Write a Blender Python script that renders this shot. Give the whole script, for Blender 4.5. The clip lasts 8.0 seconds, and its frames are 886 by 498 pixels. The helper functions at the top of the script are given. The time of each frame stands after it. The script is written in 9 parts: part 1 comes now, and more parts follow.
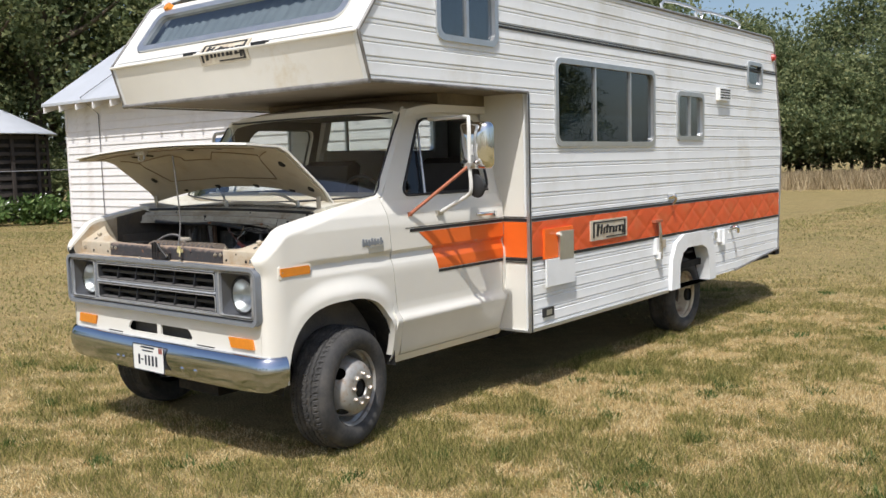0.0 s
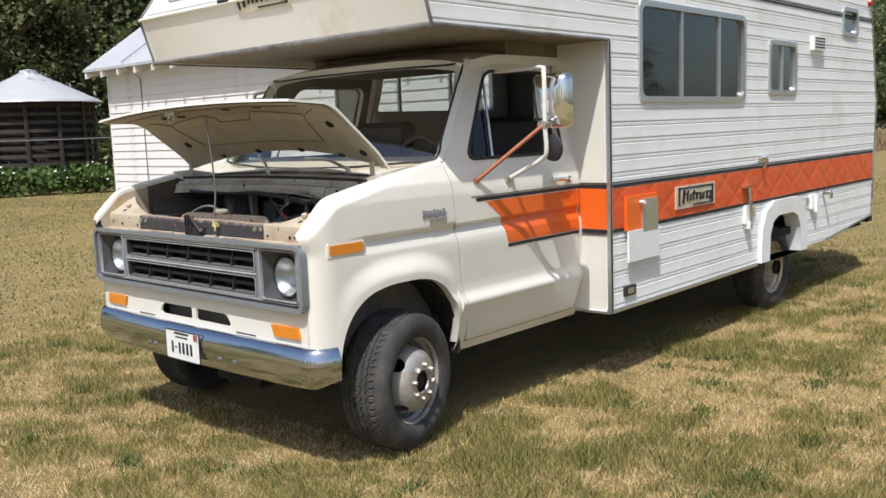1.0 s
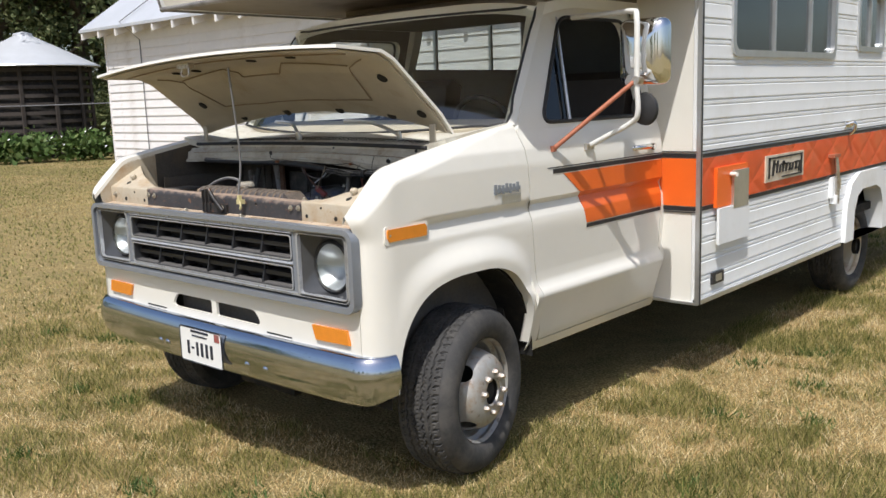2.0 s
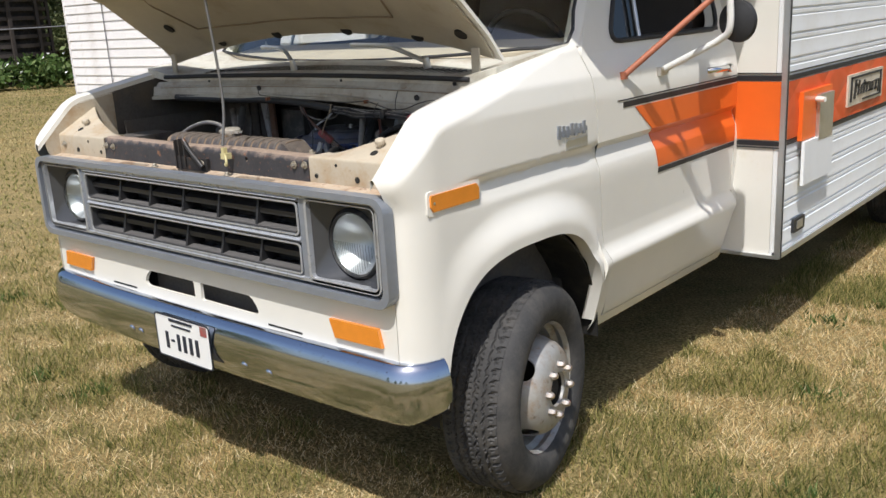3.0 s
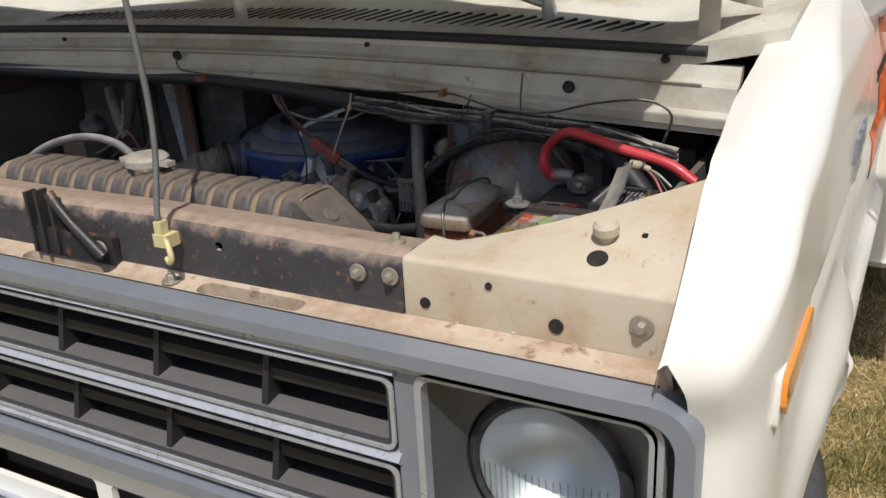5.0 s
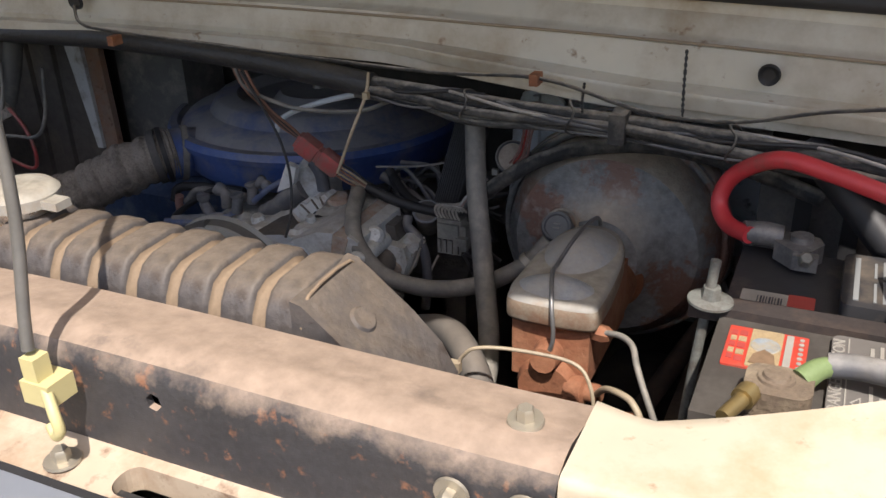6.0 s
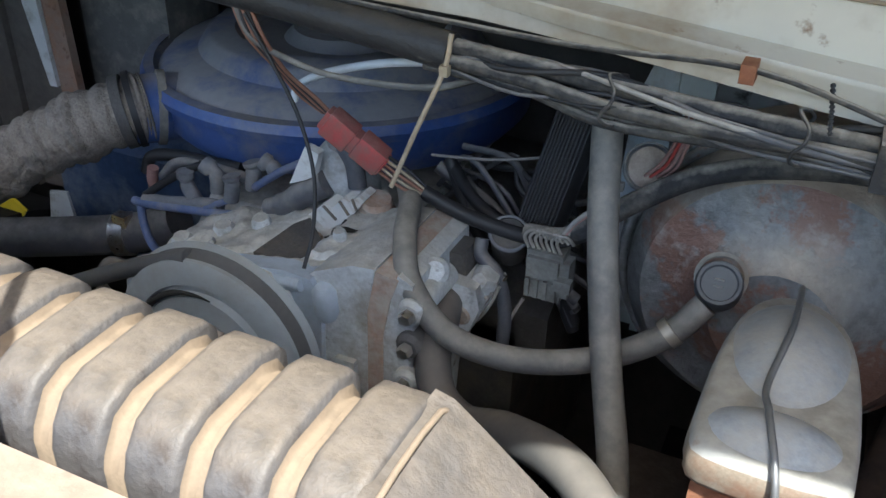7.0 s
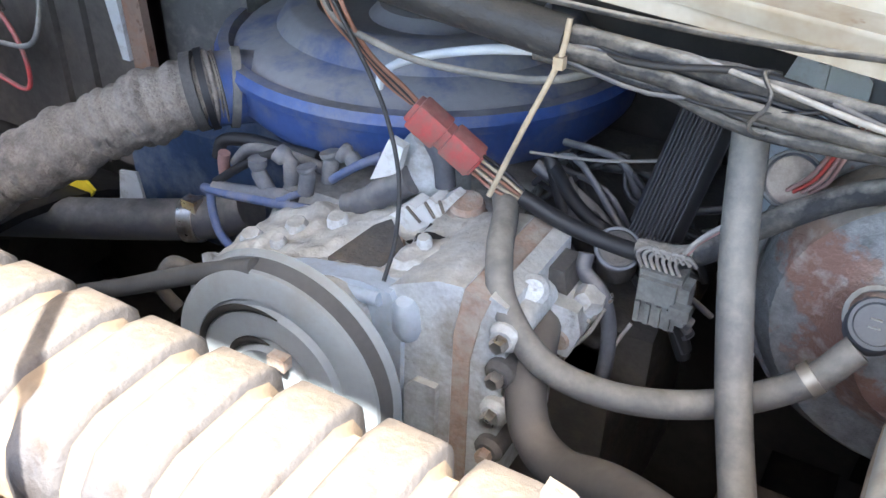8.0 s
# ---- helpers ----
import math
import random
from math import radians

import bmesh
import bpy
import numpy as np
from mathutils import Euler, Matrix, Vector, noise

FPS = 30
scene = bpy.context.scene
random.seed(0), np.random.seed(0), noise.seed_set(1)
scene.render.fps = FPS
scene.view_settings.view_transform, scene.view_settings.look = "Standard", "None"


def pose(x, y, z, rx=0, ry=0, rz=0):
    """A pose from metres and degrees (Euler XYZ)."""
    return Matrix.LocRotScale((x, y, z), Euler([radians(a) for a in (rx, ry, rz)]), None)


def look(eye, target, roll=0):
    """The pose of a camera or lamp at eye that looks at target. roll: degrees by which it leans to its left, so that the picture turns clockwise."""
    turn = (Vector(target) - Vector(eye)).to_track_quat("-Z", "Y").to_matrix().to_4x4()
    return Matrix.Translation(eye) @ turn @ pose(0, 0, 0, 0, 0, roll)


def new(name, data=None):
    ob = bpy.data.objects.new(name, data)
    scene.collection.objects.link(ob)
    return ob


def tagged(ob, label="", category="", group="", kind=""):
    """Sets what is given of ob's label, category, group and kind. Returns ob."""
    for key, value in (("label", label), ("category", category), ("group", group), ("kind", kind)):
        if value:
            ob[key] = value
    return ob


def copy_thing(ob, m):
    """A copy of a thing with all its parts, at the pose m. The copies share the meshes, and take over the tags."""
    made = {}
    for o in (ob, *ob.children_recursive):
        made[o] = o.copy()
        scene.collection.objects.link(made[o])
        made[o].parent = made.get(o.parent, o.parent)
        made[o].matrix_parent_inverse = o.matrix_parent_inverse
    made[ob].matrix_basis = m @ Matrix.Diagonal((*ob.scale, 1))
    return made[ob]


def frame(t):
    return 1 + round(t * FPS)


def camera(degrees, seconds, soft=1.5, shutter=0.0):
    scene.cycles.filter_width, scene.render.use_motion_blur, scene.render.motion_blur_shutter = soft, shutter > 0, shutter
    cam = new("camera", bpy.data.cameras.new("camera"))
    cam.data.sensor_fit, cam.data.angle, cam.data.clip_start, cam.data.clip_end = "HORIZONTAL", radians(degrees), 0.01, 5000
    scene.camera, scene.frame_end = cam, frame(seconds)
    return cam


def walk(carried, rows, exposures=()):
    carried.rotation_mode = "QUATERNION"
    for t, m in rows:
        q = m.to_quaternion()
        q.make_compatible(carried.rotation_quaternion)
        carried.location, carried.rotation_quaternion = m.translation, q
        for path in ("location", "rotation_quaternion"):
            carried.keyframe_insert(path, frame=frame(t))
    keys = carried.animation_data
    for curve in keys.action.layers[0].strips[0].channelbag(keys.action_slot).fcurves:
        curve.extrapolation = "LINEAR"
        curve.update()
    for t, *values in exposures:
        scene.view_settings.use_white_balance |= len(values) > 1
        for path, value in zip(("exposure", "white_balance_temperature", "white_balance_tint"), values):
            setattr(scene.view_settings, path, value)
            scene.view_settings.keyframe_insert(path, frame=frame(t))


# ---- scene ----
cam = camera(52.7, 8.0)
PATH = [
    (0, (4.599, -2.972, 1.621), (3.341, -1.429, 1.43), -1.5),
    (0.5, (4.346, -2.784, 1.589), (3.058, -1.273, 1.35), -2.3),
    (1, (4.056, -2.52, 1.594), (2.724, -1.051, 1.329), -2.1),
    (1.5, (3.721, -2.304, 1.568), (2.373, -0.859, 1.264), -1.5),
    (1.7, (3.565, -2.243, 1.559), (2.219, -0.797, 1.247), -1.7),
    (2.8, (2.638, -1.759, 1.557), (1.389, -0.27, 1.083), -2.7),
    (3, (2.553, -1.662, 1.567), (1.289, -0.2, 1.052), -3.2),
    (3.5, (2.145, -1.511, 1.604), (0.98, 0.01, 1.03), -3.6),
    (4, (1.775, -1.23, 1.577), (0.701, 0.345, 0.97), -3.0),
    (4.5, (1.435, -1.01, 1.579), (0.435, 0.595, 0.927), -2.5),
    (4.7, (1.286, -0.937, 1.577), (0.327, 0.681, 0.897), -2.8),
    (5.8, (0.763, -0.393, 1.541), (-0.035, 1.236, 0.7), -2.1),
    (6, (0.682, -0.326, 1.514), (-0.081, 1.303, 0.64), -1.8),
    (6.5, (0.535, -0.179, 1.489), (-0.15, 1.431, 0.519), -0.8),
    (7, (0.458, -0.043, 1.459), (-0.24, 1.512, 0.414), 1.6),
    (7.5, (0.438, 0.019, 1.441), (-0.337, 1.516, 0.364), 2.8),
    (8, (0.403, 0.029, 1.435), (-0.422, 1.485, 0.34), 1.0),
]
walk(cam, [(t, look(eye, target, roll)) for t, eye, target, roll in PATH],
     [(0.0, 0.10, 6350, 10), (3.0, 0.08, 6300, 10), (3.6, -0.04, 6250, 10), (4.7, -0.12, 6300, 10), (5.8, 0.38, 6700, 13), (6.5, 1.20, 6560, 12), (7.0, 1.58, 5920, 3), (7.5, 2.53, 5920, 5), (8.0, 2.92, 6080, 8)])

# ---- world and sun ----
SUN = Vector((0.275, -0.54, 1.0)).normalized()
world = bpy.data.worlds.new("sky")
scene.world = world
world.use_nodes = True
wn = world.node_tree
sky = wn.nodes.new("ShaderNodeTexSky")
sky.sky_type, sky.sun_disc = "NISHITA", False
sky.sun_elevation = math.asin(SUN.z)
sky.sun_rotation = math.atan2(SUN.x, SUN.y)
sky.air_density, sky.dust_density, sky.ozone_density = 1.0, 2.5, 1.0
wn.links.new(sky.outputs[0], wn.nodes["Background"].inputs[0])
wn.nodes["Background"].inputs[1].default_value = 0.120
sun = new("sun", bpy.data.lights.new("sun", "SUN"))
sun.data.energy, sun.data.angle, sun.data.color = 4.25, radians(0.55), (1.0, 0.96, 0.90)
sun.matrix_world = look(SUN * 50, (0, 0, 0))


# ---- materials ----
def mat(name, col, rough=0.5, metal=0.0, var=0.12, scale=6.0, dirt=None, dirt_at=0.6, dirt_scale=9.0, bump=0.0, bump_scale=60.0,
        coat=0.0, random_var=0.0, rough_var=0.1, spec=0.5, sharp=0.12, dirt2=None, dirt2_at=0.64, dirt2_scale=5.0, dust=None, dust_lo=0.3, dust_hi=0.95, dust_var=1.1, dust_c=0.32):
    """A surface with grain at two scales; dirt: a second colour in patches past dirt_at."""
    m = bpy.data.materials.new(name)
    m.use_nodes = True
    nt = m.node_tree
    b = nt.nodes["Principled BSDF"]
    L = nt.links.new
    co = nt.nodes.new("ShaderNodeTexCoord")

    def tex(s, detail=4.0, rough_=0.6):
        n = nt.nodes.new("ShaderNodeTexNoise")
        n.inputs["Scale"].default_value, n.inputs["Detail"].default_value, n.inputs["Roughness"].default_value = s, detail, rough_
        L(co.outputs["Object"], n.inputs["Vector"])
        return n.outputs["Fac"]

    def ramp(fac, a, c0, c1, b_):
        r = nt.nodes.new("ShaderNodeValToRGB")
        r.color_ramp.elements[0].position, r.color_ramp.elements[1].position = a, b_
        r.color_ramp.elements[0].color, r.color_ramp.elements[1].color = (*c0, 1), (*c1, 1)
        L(fac, r.inputs[0])
        return r.outputs[0]

    def mix(fac, a, c, mode="MIX"):
        n = nt.nodes.new("ShaderNodeMix")
        n.data_type, n.blend_type = "RGBA", mode
        for sock, v in ((n.inputs[0], fac), (n.inputs[6], a), (n.inputs[7], c)):
            if isinstance(v, (int, float)):
                sock.default_value = v
            elif isinstance(v, tuple):
                sock.default_value = (*v, 1)
            else:
                L(v, sock)
        return n.outputs[2]

    lo, hi = tuple(c * (1 - var) for c in col), tuple(min(1, c * (1 + var)) for c in col)
    c = ramp(tex(scale), 0.3, lo, hi, 0.7)
    fine = tex(scale * 11, 3.0)
    c = mix(0.5 * min(1, var * 3), c, ramp(fine, 0.3, lo, hi, 0.7))
    if random_var:
        info = nt.nodes.new("ShaderNodeObjectInfo")
        c = mix(random_var, c, ramp(info.outputs["Random"], 0.0, tuple(x * 0.72 for x in col), hi, 1.0))
    if dirt:
        d = ramp(tex(dirt_scale, 6.0, 0.68), dirt_at - sharp, (0, 0, 0), (1, 1, 1), dirt_at + sharp)
        c = mix(d, c, dirt)
    if dirt2:
        c = mix(ramp(tex(dirt2_scale, 5.0, 0.6), dirt2_at - 0.06, (0, 0, 0), (1, 1, 1), dirt2_at + 0.06), c, dirt2)
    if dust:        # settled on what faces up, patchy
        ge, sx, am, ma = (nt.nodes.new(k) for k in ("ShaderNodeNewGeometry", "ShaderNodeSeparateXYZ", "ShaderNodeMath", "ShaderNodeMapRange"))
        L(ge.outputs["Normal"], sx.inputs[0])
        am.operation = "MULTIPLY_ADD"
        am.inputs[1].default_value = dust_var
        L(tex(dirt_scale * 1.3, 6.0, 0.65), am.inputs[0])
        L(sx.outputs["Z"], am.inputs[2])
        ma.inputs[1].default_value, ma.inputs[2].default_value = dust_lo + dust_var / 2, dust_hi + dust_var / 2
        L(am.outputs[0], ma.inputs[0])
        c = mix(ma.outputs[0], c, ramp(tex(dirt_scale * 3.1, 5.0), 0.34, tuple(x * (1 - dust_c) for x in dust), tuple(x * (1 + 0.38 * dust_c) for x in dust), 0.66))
    L(c, b.inputs["Base Color"])
    b.inputs["Metallic"].default_value = metal
    b.inputs["Specular IOR Level"].default_value = spec
    mr = nt.nodes.new("ShaderNodeMapRange")
    mr.inputs[3].default_value, mr.inputs[4].default_value = max(0.02, rough - rough_var), min(1, rough + rough_var)
    L(tex(scale * 3), mr.inputs[0])
    L(mr.outputs[0], b.inputs["Roughness"])
    b.inputs["Coat Weight"].default_value = coat
    b.inputs["Coat Roughness"].default_value = 0.12
    if bump:
        bp = nt.nodes.new("ShaderNodeBump")
        bp.inputs["Strength"].default_value, bp.inputs["Distance"].default_value = bump, 0.01
        L(tex(bump_scale, 5.0), bp.inputs["Height"])
        L(bp.outputs[0], b.inputs["Normal"])
    return m


def glass(name, tint, gloss=1.0, rough=0.0, base=0.07):
    """A thin pane: tinted see-through, with a mirror coat that grows at grazing angles."""
    m = bpy.data.materials.new(name)
    m.use_nodes = True
    nt = m.node_tree
    nt.nodes.remove(nt.nodes["Principled BSDF"])
    out = nt.nodes["Material Output"]
    tr, gl, lw, pw, fr, mx = (nt.nodes.new(k) for k in ("ShaderNodeBsdfTransparent", "ShaderNodeBsdfGlossy", "ShaderNodeLayerWeight", "ShaderNodeMath", "ShaderNodeMath", "ShaderNodeMixShader"))
    tr.inputs[0].default_value = (*tint, 1)
    gl.inputs[0].default_value = (gloss, gloss, gloss, 1)
    gl.inputs["Roughness"].default_value = rough
    lw.inputs[0].default_value = 0.5
    pw.operation, fr.operation = "POWER", "MULTIPLY_ADD"
    pw.inputs[1].default_value, fr.inputs[1].default_value, fr.inputs[2].default_value = 4.0, 0.85, base
    nt.links.new(lw.outputs["Facing"], pw.inputs[0])
    nt.links.new(pw.outputs[0], fr.inputs[0])
    nt.links.new(fr.outputs[0], mx.inputs[0])
    nt.links.new(tr.outputs[0], mx.inputs[1])
    nt.links.new(gl.outputs[0], mx.inputs[2])
    nt.links.new(mx.outputs[0], out.inputs[0])
    return m


M = dict(
    cream=mat("cream_paint", (0.79, 0.765, 0.70), 0.32, var=0.03, scale=2.5, coat=0.35, dirt=(0.66, 0.58, 0.44), dirt_at=0.72, dirt_scale=3.0, sharp=0.1),
    cream_in=mat("dusty_cream_paint", (0.49, 0.425, 0.325), 0.6, var=0.09, scale=9, dirt=(0.42, 0.30, 0.18), dirt_at=0.60, dirt_scale=11, dirt2=(0.27, 0.17, 0.095), dirt2_at=0.70, dirt2_scale=46),
    ledge=mat("dust_caked_tan_ledge", (0.46, 0.37, 0.275), 0.8, var=0.12, scale=10, dirt=(0.33, 0.22, 0.14), dirt_at=0.55, dirt_scale=13, dirt2=(0.20, 0.12, 0.075), dirt2_at=0.66, dirt2_scale=34),
    hood_in=mat("hood_underside_paint", (0.455, 0.415, 0.335), 0.6, var=0.08, scale=7, dirt=(0.35, 0.27, 0.17), dirt_at=0.66, dirt_scale=5),
    cowl_in=mat("stained_bay_paint", (0.51, 0.49, 0.42), 0.55, var=0.1, scale=8, dirt=(0.30, 0.24, 0.165), dirt_at=0.58, dirt_scale=6, dirt2=(0.20, 0.12, 0.07), dirt2_at=0.70, dirt2_scale=60),
    cowl=mat("stained_cowl_paint", (0.60, 0.58, 0.50), 0.5, var=0.08, scale=8, dirt=(0.36, 0.29, 0.20), dirt_at=0.6, dirt_scale=6, dirt2=(0.22, 0.13, 0.075), dirt2_at=0.72, dirt2_scale=60),
    white=mat("white_aluminium_siding", (0.82, 0.835, 0.84), 0.42, var=0.04, scale=2.2, dirt=(0.68, 0.67, 0.63), dirt_at=0.64, dirt_scale=1.7),
    trim=mat("aluminium_trim", (0.62, 0.63, 0.64), 0.35, 0.85, var=0.08, scale=12),
    trim_d=mat("weathered_grey_moulding", (0.26, 0.25, 0.24), 0.55, 0.4, var=0.2, scale=9, dirt=(0.12, 0.11, 0.10), dirt_at=0.56, dirt_scale=7),
    orange=mat("orange_panel", (0.70, 0.105, 0.026), 0.45, var=0.08, scale=5, dirt=(0.66, 0.17, 0.06), dirt_at=0.62, dirt_scale=4),
    orange_p=mat("orange_paint", (0.85, 0.15, 0.02), 0.35, var=0.05, scale=4, coat=0.2),
    black=mat("black_stripe", (0.02, 0.02, 0.022), 0.5, var=0.2, scale=10),
    blackp=mat("worn_black_steel", (0.028, 0.026, 0.026), 0.45, var=0.3, scale=20, dirt=(0.30, 0.14, 0.07), dirt_at=0.68, dirt_scale=26, bump=0.15, bump_scale=90),
    chrome=mat("chrome", (0.52, 0.56, 0.65), 0.09, 1.0, var=0.05, scale=5, dirt=(0.40, 0.38, 0.36), dirt_at=0.72, dirt_scale=20, rough_var=0.06, dirt2=(0.24, 0.17, 0.11), dirt2_at=0.72, dirt2_scale=70),
    chrome_c=mat("clean_chrome", (0.80, 0.81, 0.83), 0.07, 1.0, var=0.03, scale=5, rough_var=0.03),
    argent=mat("argent_grille_paint", (0.268, 0.292, 0.335), 0.34, 0.35, var=0.08, scale=14, dirt=(0.27, 0.265, 0.26), dirt_at=0.68, dirt_scale=16),
    argent_l=mat("bright_argent_edge", (0.46, 0.475, 0.50), 0.30, 0.4, var=0.08, scale=20, dirt=(0.30, 0.29, 0.28), dirt_at=0.66, dirt_scale=24),
    argent_d=mat("dark_argent_paint", (0.075, 0.077, 0.083), 0.36, 0.4, var=0.1, scale=14),
    fin=mat("dark_grey_grille_fin", (0.018, 0.018, 0.020), 0.5, var=0.15, scale=20),
    hood_seam=mat("dark_seam", (0.27, 0.215, 0.155), 0.8, var=0.2, scale=12),
    wire_d=mat("dull_grey_steel", (0.20, 0.195, 0.19), 0.45, 0.5, var=0.15, scale=30),
    dust_arg=mat("dusty_grille_shelf", (0.102, 0.097, 0.094), 0.7, var=0.1, scale=20),
    dark=mat("dark_grille_plastic", (0.022, 0.023, 0.026), 0.5, var=0.25, scale=18, dirt=(0.10, 0.09, 0.075), dirt_at=0.62, dirt_scale=25),
    # undercoat on the chassis; also paints the shade in holes, slots and wells
    void=mat("black_undercoat_and_opening_shade", (0.012, 0.011, 0.010), 0.85, var=0.3, scale=8, dirt=(0.05, 0.04, 0.03), dirt_at=0.62, dirt_scale=9),
    inner=mat("dark_inner_fender", (0.105, 0.096, 0.086), 0.75, var=0.3, scale=8, dirt=(0.15, 0.12, 0.09), dirt_at=0.6, dirt_scale=7),
    tyre=mat("tyre_rubber", (0.045, 0.044, 0.044), 0.75, var=0.3, scale=14, spec=0.4, dirt=(0.095, 0.088, 0.080), dirt_at=0.56, dirt_scale=9, bump=0.1, bump_scale=140),
    rim=mat("painted_steel_rim", (0.42, 0.41, 0.39), 0.42, 0.35, var=0.15, scale=12, dirt=(0.33, 0.22, 0.13), dirt_at=0.60, dirt_scale=14, dirt2=(0.20, 0.175, 0.15), dirt2_at=0.66, dirt2_scale=30),
    iron_rim=mat("rust_brown_wheel_disc", (0.10, 0.075, 0.055), 0.7, var=0.25, scale=10, dirt=(0.19, 0.10, 0.055), dirt_at=0.58, dirt_scale=12),
    rimw=mat("rusty_cream_rim", (0.72, 0.64, 0.48), 0.5, var=0.1, scale=8, dirt=(0.30, 0.14, 0.06), dirt_at=0.62, dirt_scale=8),
    steel=mat("bright_steel", (0.60, 0.58, 0.55), 0.30, 0.9, var=0.12, scale=40, dirt=(0.36, 0.25, 0.16), dirt_at=0.6, dirt_scale=60),
    amber=mat("amber_lens", (0.74, 0.25, 0.025), 0.22, var=0.06, scale=30, coat=0.5),
    red=mat("red_lens", (0.45, 0.04, 0.03), 0.3, var=0.05),
    plate=mat("plate_enamel", (0.82, 0.82, 0.80), 0.4, var=0.03, scale=8),
    ink=mat("plate_ink", (0.02, 0.025, 0.04), 0.5, var=0.1),
    redpt=mat("red_plastic", (0.44, 0.060, 0.058), 0.55, var=0.2, scale=30, dirt=(0.22, 0.12, 0.10), dirt_at=0.50, dirt_scale=34, dust=(0.36, 0.17, 0.15), dust_lo=0.3, dust_hi=1.1, dust_var=1.6),
    reflector=mat("silvered_bowl", (0.62, 0.64, 0.66), 0.42, 0.9, var=0.02),
    emblem=mat("logo_plate", (0.60, 0.54, 0.43), 0.5, var=0.08, scale=10, dirt=(0.34, 0.22, 0.12), dirt_at=0.62, dirt_scale=12),
    rubber=mat("black_rubber", (0.025, 0.025, 0.027), 0.6, var=0.2, scale=20),
    rustarm=mat("rust_red_steel", (0.38, 0.13, 0.07), 0.6, 0.1, var=0.15, scale=25),
    wpaint=mat("white_painted_steel", (0.78, 0.77, 0.74), 0.35, var=0.05, scale=20),
    seat=mat("dark_vinyl_seat", (0.030, 0.022, 0.018), 0.55, var=0.15, scale=8),
    dash=mat("tan_dashboard", (0.58, 0.51, 0.39), 0.6, var=0.1, scale=8),
    cabin=mat("cab_lining", (0.13, 0.12, 0.105), 0.8, var=0.1, scale=5),
    shade=mat("slate_window_shade", (0.115, 0.17, 0.215), 0.9, var=0.05, scale=2),
    curtain=mat("grey_curtain", (0.34, 0.38, 0.40), 0.9, var=0.1, scale=9),
    windscreen=glass("windscreen_glass", (0.88, 0.91, 0.89), base=0.13),
    tinted=glass("tinted_glass", (0.42, 0.46, 0.48)),
    clear=glass("clear_glass", (0.42, 0.46, 0.48)),
    side_pane=glass("tinted_side_glass", (0.40, 0.47, 0.52), base=0.15),
    door_glass=glass("smoked_door_glass", (0.26, 0.27, 0.27), base=0.05),
    clear_p=glass("plain_clear_glass", (0.80, 0.83, 0.82)),
    underside=mat("weathered_tan_underside", (0.21, 0.175, 0.13), 0.75, var=0.08, scale=3, dirt=(0.13, 0.10, 0.07), dirt_at=0.6, dirt_scale=2.5),
)


# ---- shapes ----
def part(name, bm, material, parent=None, label="", smooth=38, kind="", bevel=0.0, weld=True):
    """Links a bmesh as one mesh object under a thing or a part; the mesh is in world metres."""
    if bevel:
        bmesh.ops.bevel(bm, geom=[e for e in bm.edges if len(e.link_faces) == 2 and e.calc_face_angle(0) > 0.6], offset=bevel, segments=2, affect="EDGES", profile=0.6)
    if weld:
        bmesh.ops.recalc_face_normals(bm, faces=bm.faces)
    me = bpy.data.meshes.new(name)
    bm.to_mesh(me)
    bm.free()
    if smooth:
        me.shade_smooth()
        me.set_sharp_from_angle(angle=radians(smooth))
    for m in material if isinstance(material, (list, tuple)) else (material,):
        me.materials.append(m)
    ob = new(name, me)
    if parent is not None:
        ob.parent = parent
        ob.matrix_parent_inverse = Matrix.Translation(-parent.location) if parent.type == "EMPTY" else Matrix()
    return tagged(ob, label=label, kind=kind)


def box(bm, x0, x1, y0, y1, z0, z1):
    v = [bm.verts.new((x, y, z)) for x in (x0, x1) for y in (y0, y1) for z in (z0, z1)]
    for f in ((0, 1, 3, 2), (4, 6, 7, 5), (0, 4, 5, 1), (2, 3, 7, 6), (0, 2, 6, 4), (1, 5, 7, 3)):
        bm.faces.new([v[i] for i in f])
    return v


def boxes(*rows):
    bm = bmesh.new()
    for r in rows:
        box(bm, *r)
    return bm


def prism(pts, axis, a, b, bm=None):
    """A polygon in the two other axes, drawn out along axis from a to b."""
    bm = bm or bmesh.new()

    def at(p, w):
        return {"x": (w, p[0], p[1]), "y": (p[0], w, p[1]), "z": (p[0], p[1], w)}[axis]

    lo, hi = [bm.verts.new(at(p, a)) for p in pts], [bm.verts.new(at(p, b)) for p in pts]
    n = len(pts)
    bm.faces.new(lo[::-1]), bm.faces.new(hi)
    for i in range(n):
        bm.faces.new((lo[i], lo[(i + 1) % n], hi[(i + 1) % n], hi[i]))
    return bm


def rounded(x0, x1, y0, y1, r, seg=5):
    """A rounded rectangle as a list of points."""
    out = []
    for cx, cy, a in ((x1 - r, y0 + r, -90), (x1 - r, y1 - r, 0), (x0 + r, y1 - r, 90), (x0 + r, y0 + r, 180)):
        out += [(cx + r * math.cos(radians(a + 90 * i / seg)), cy + r * math.sin(radians(a + 90 * i / seg))) for i in range(seg + 1)]
    return out


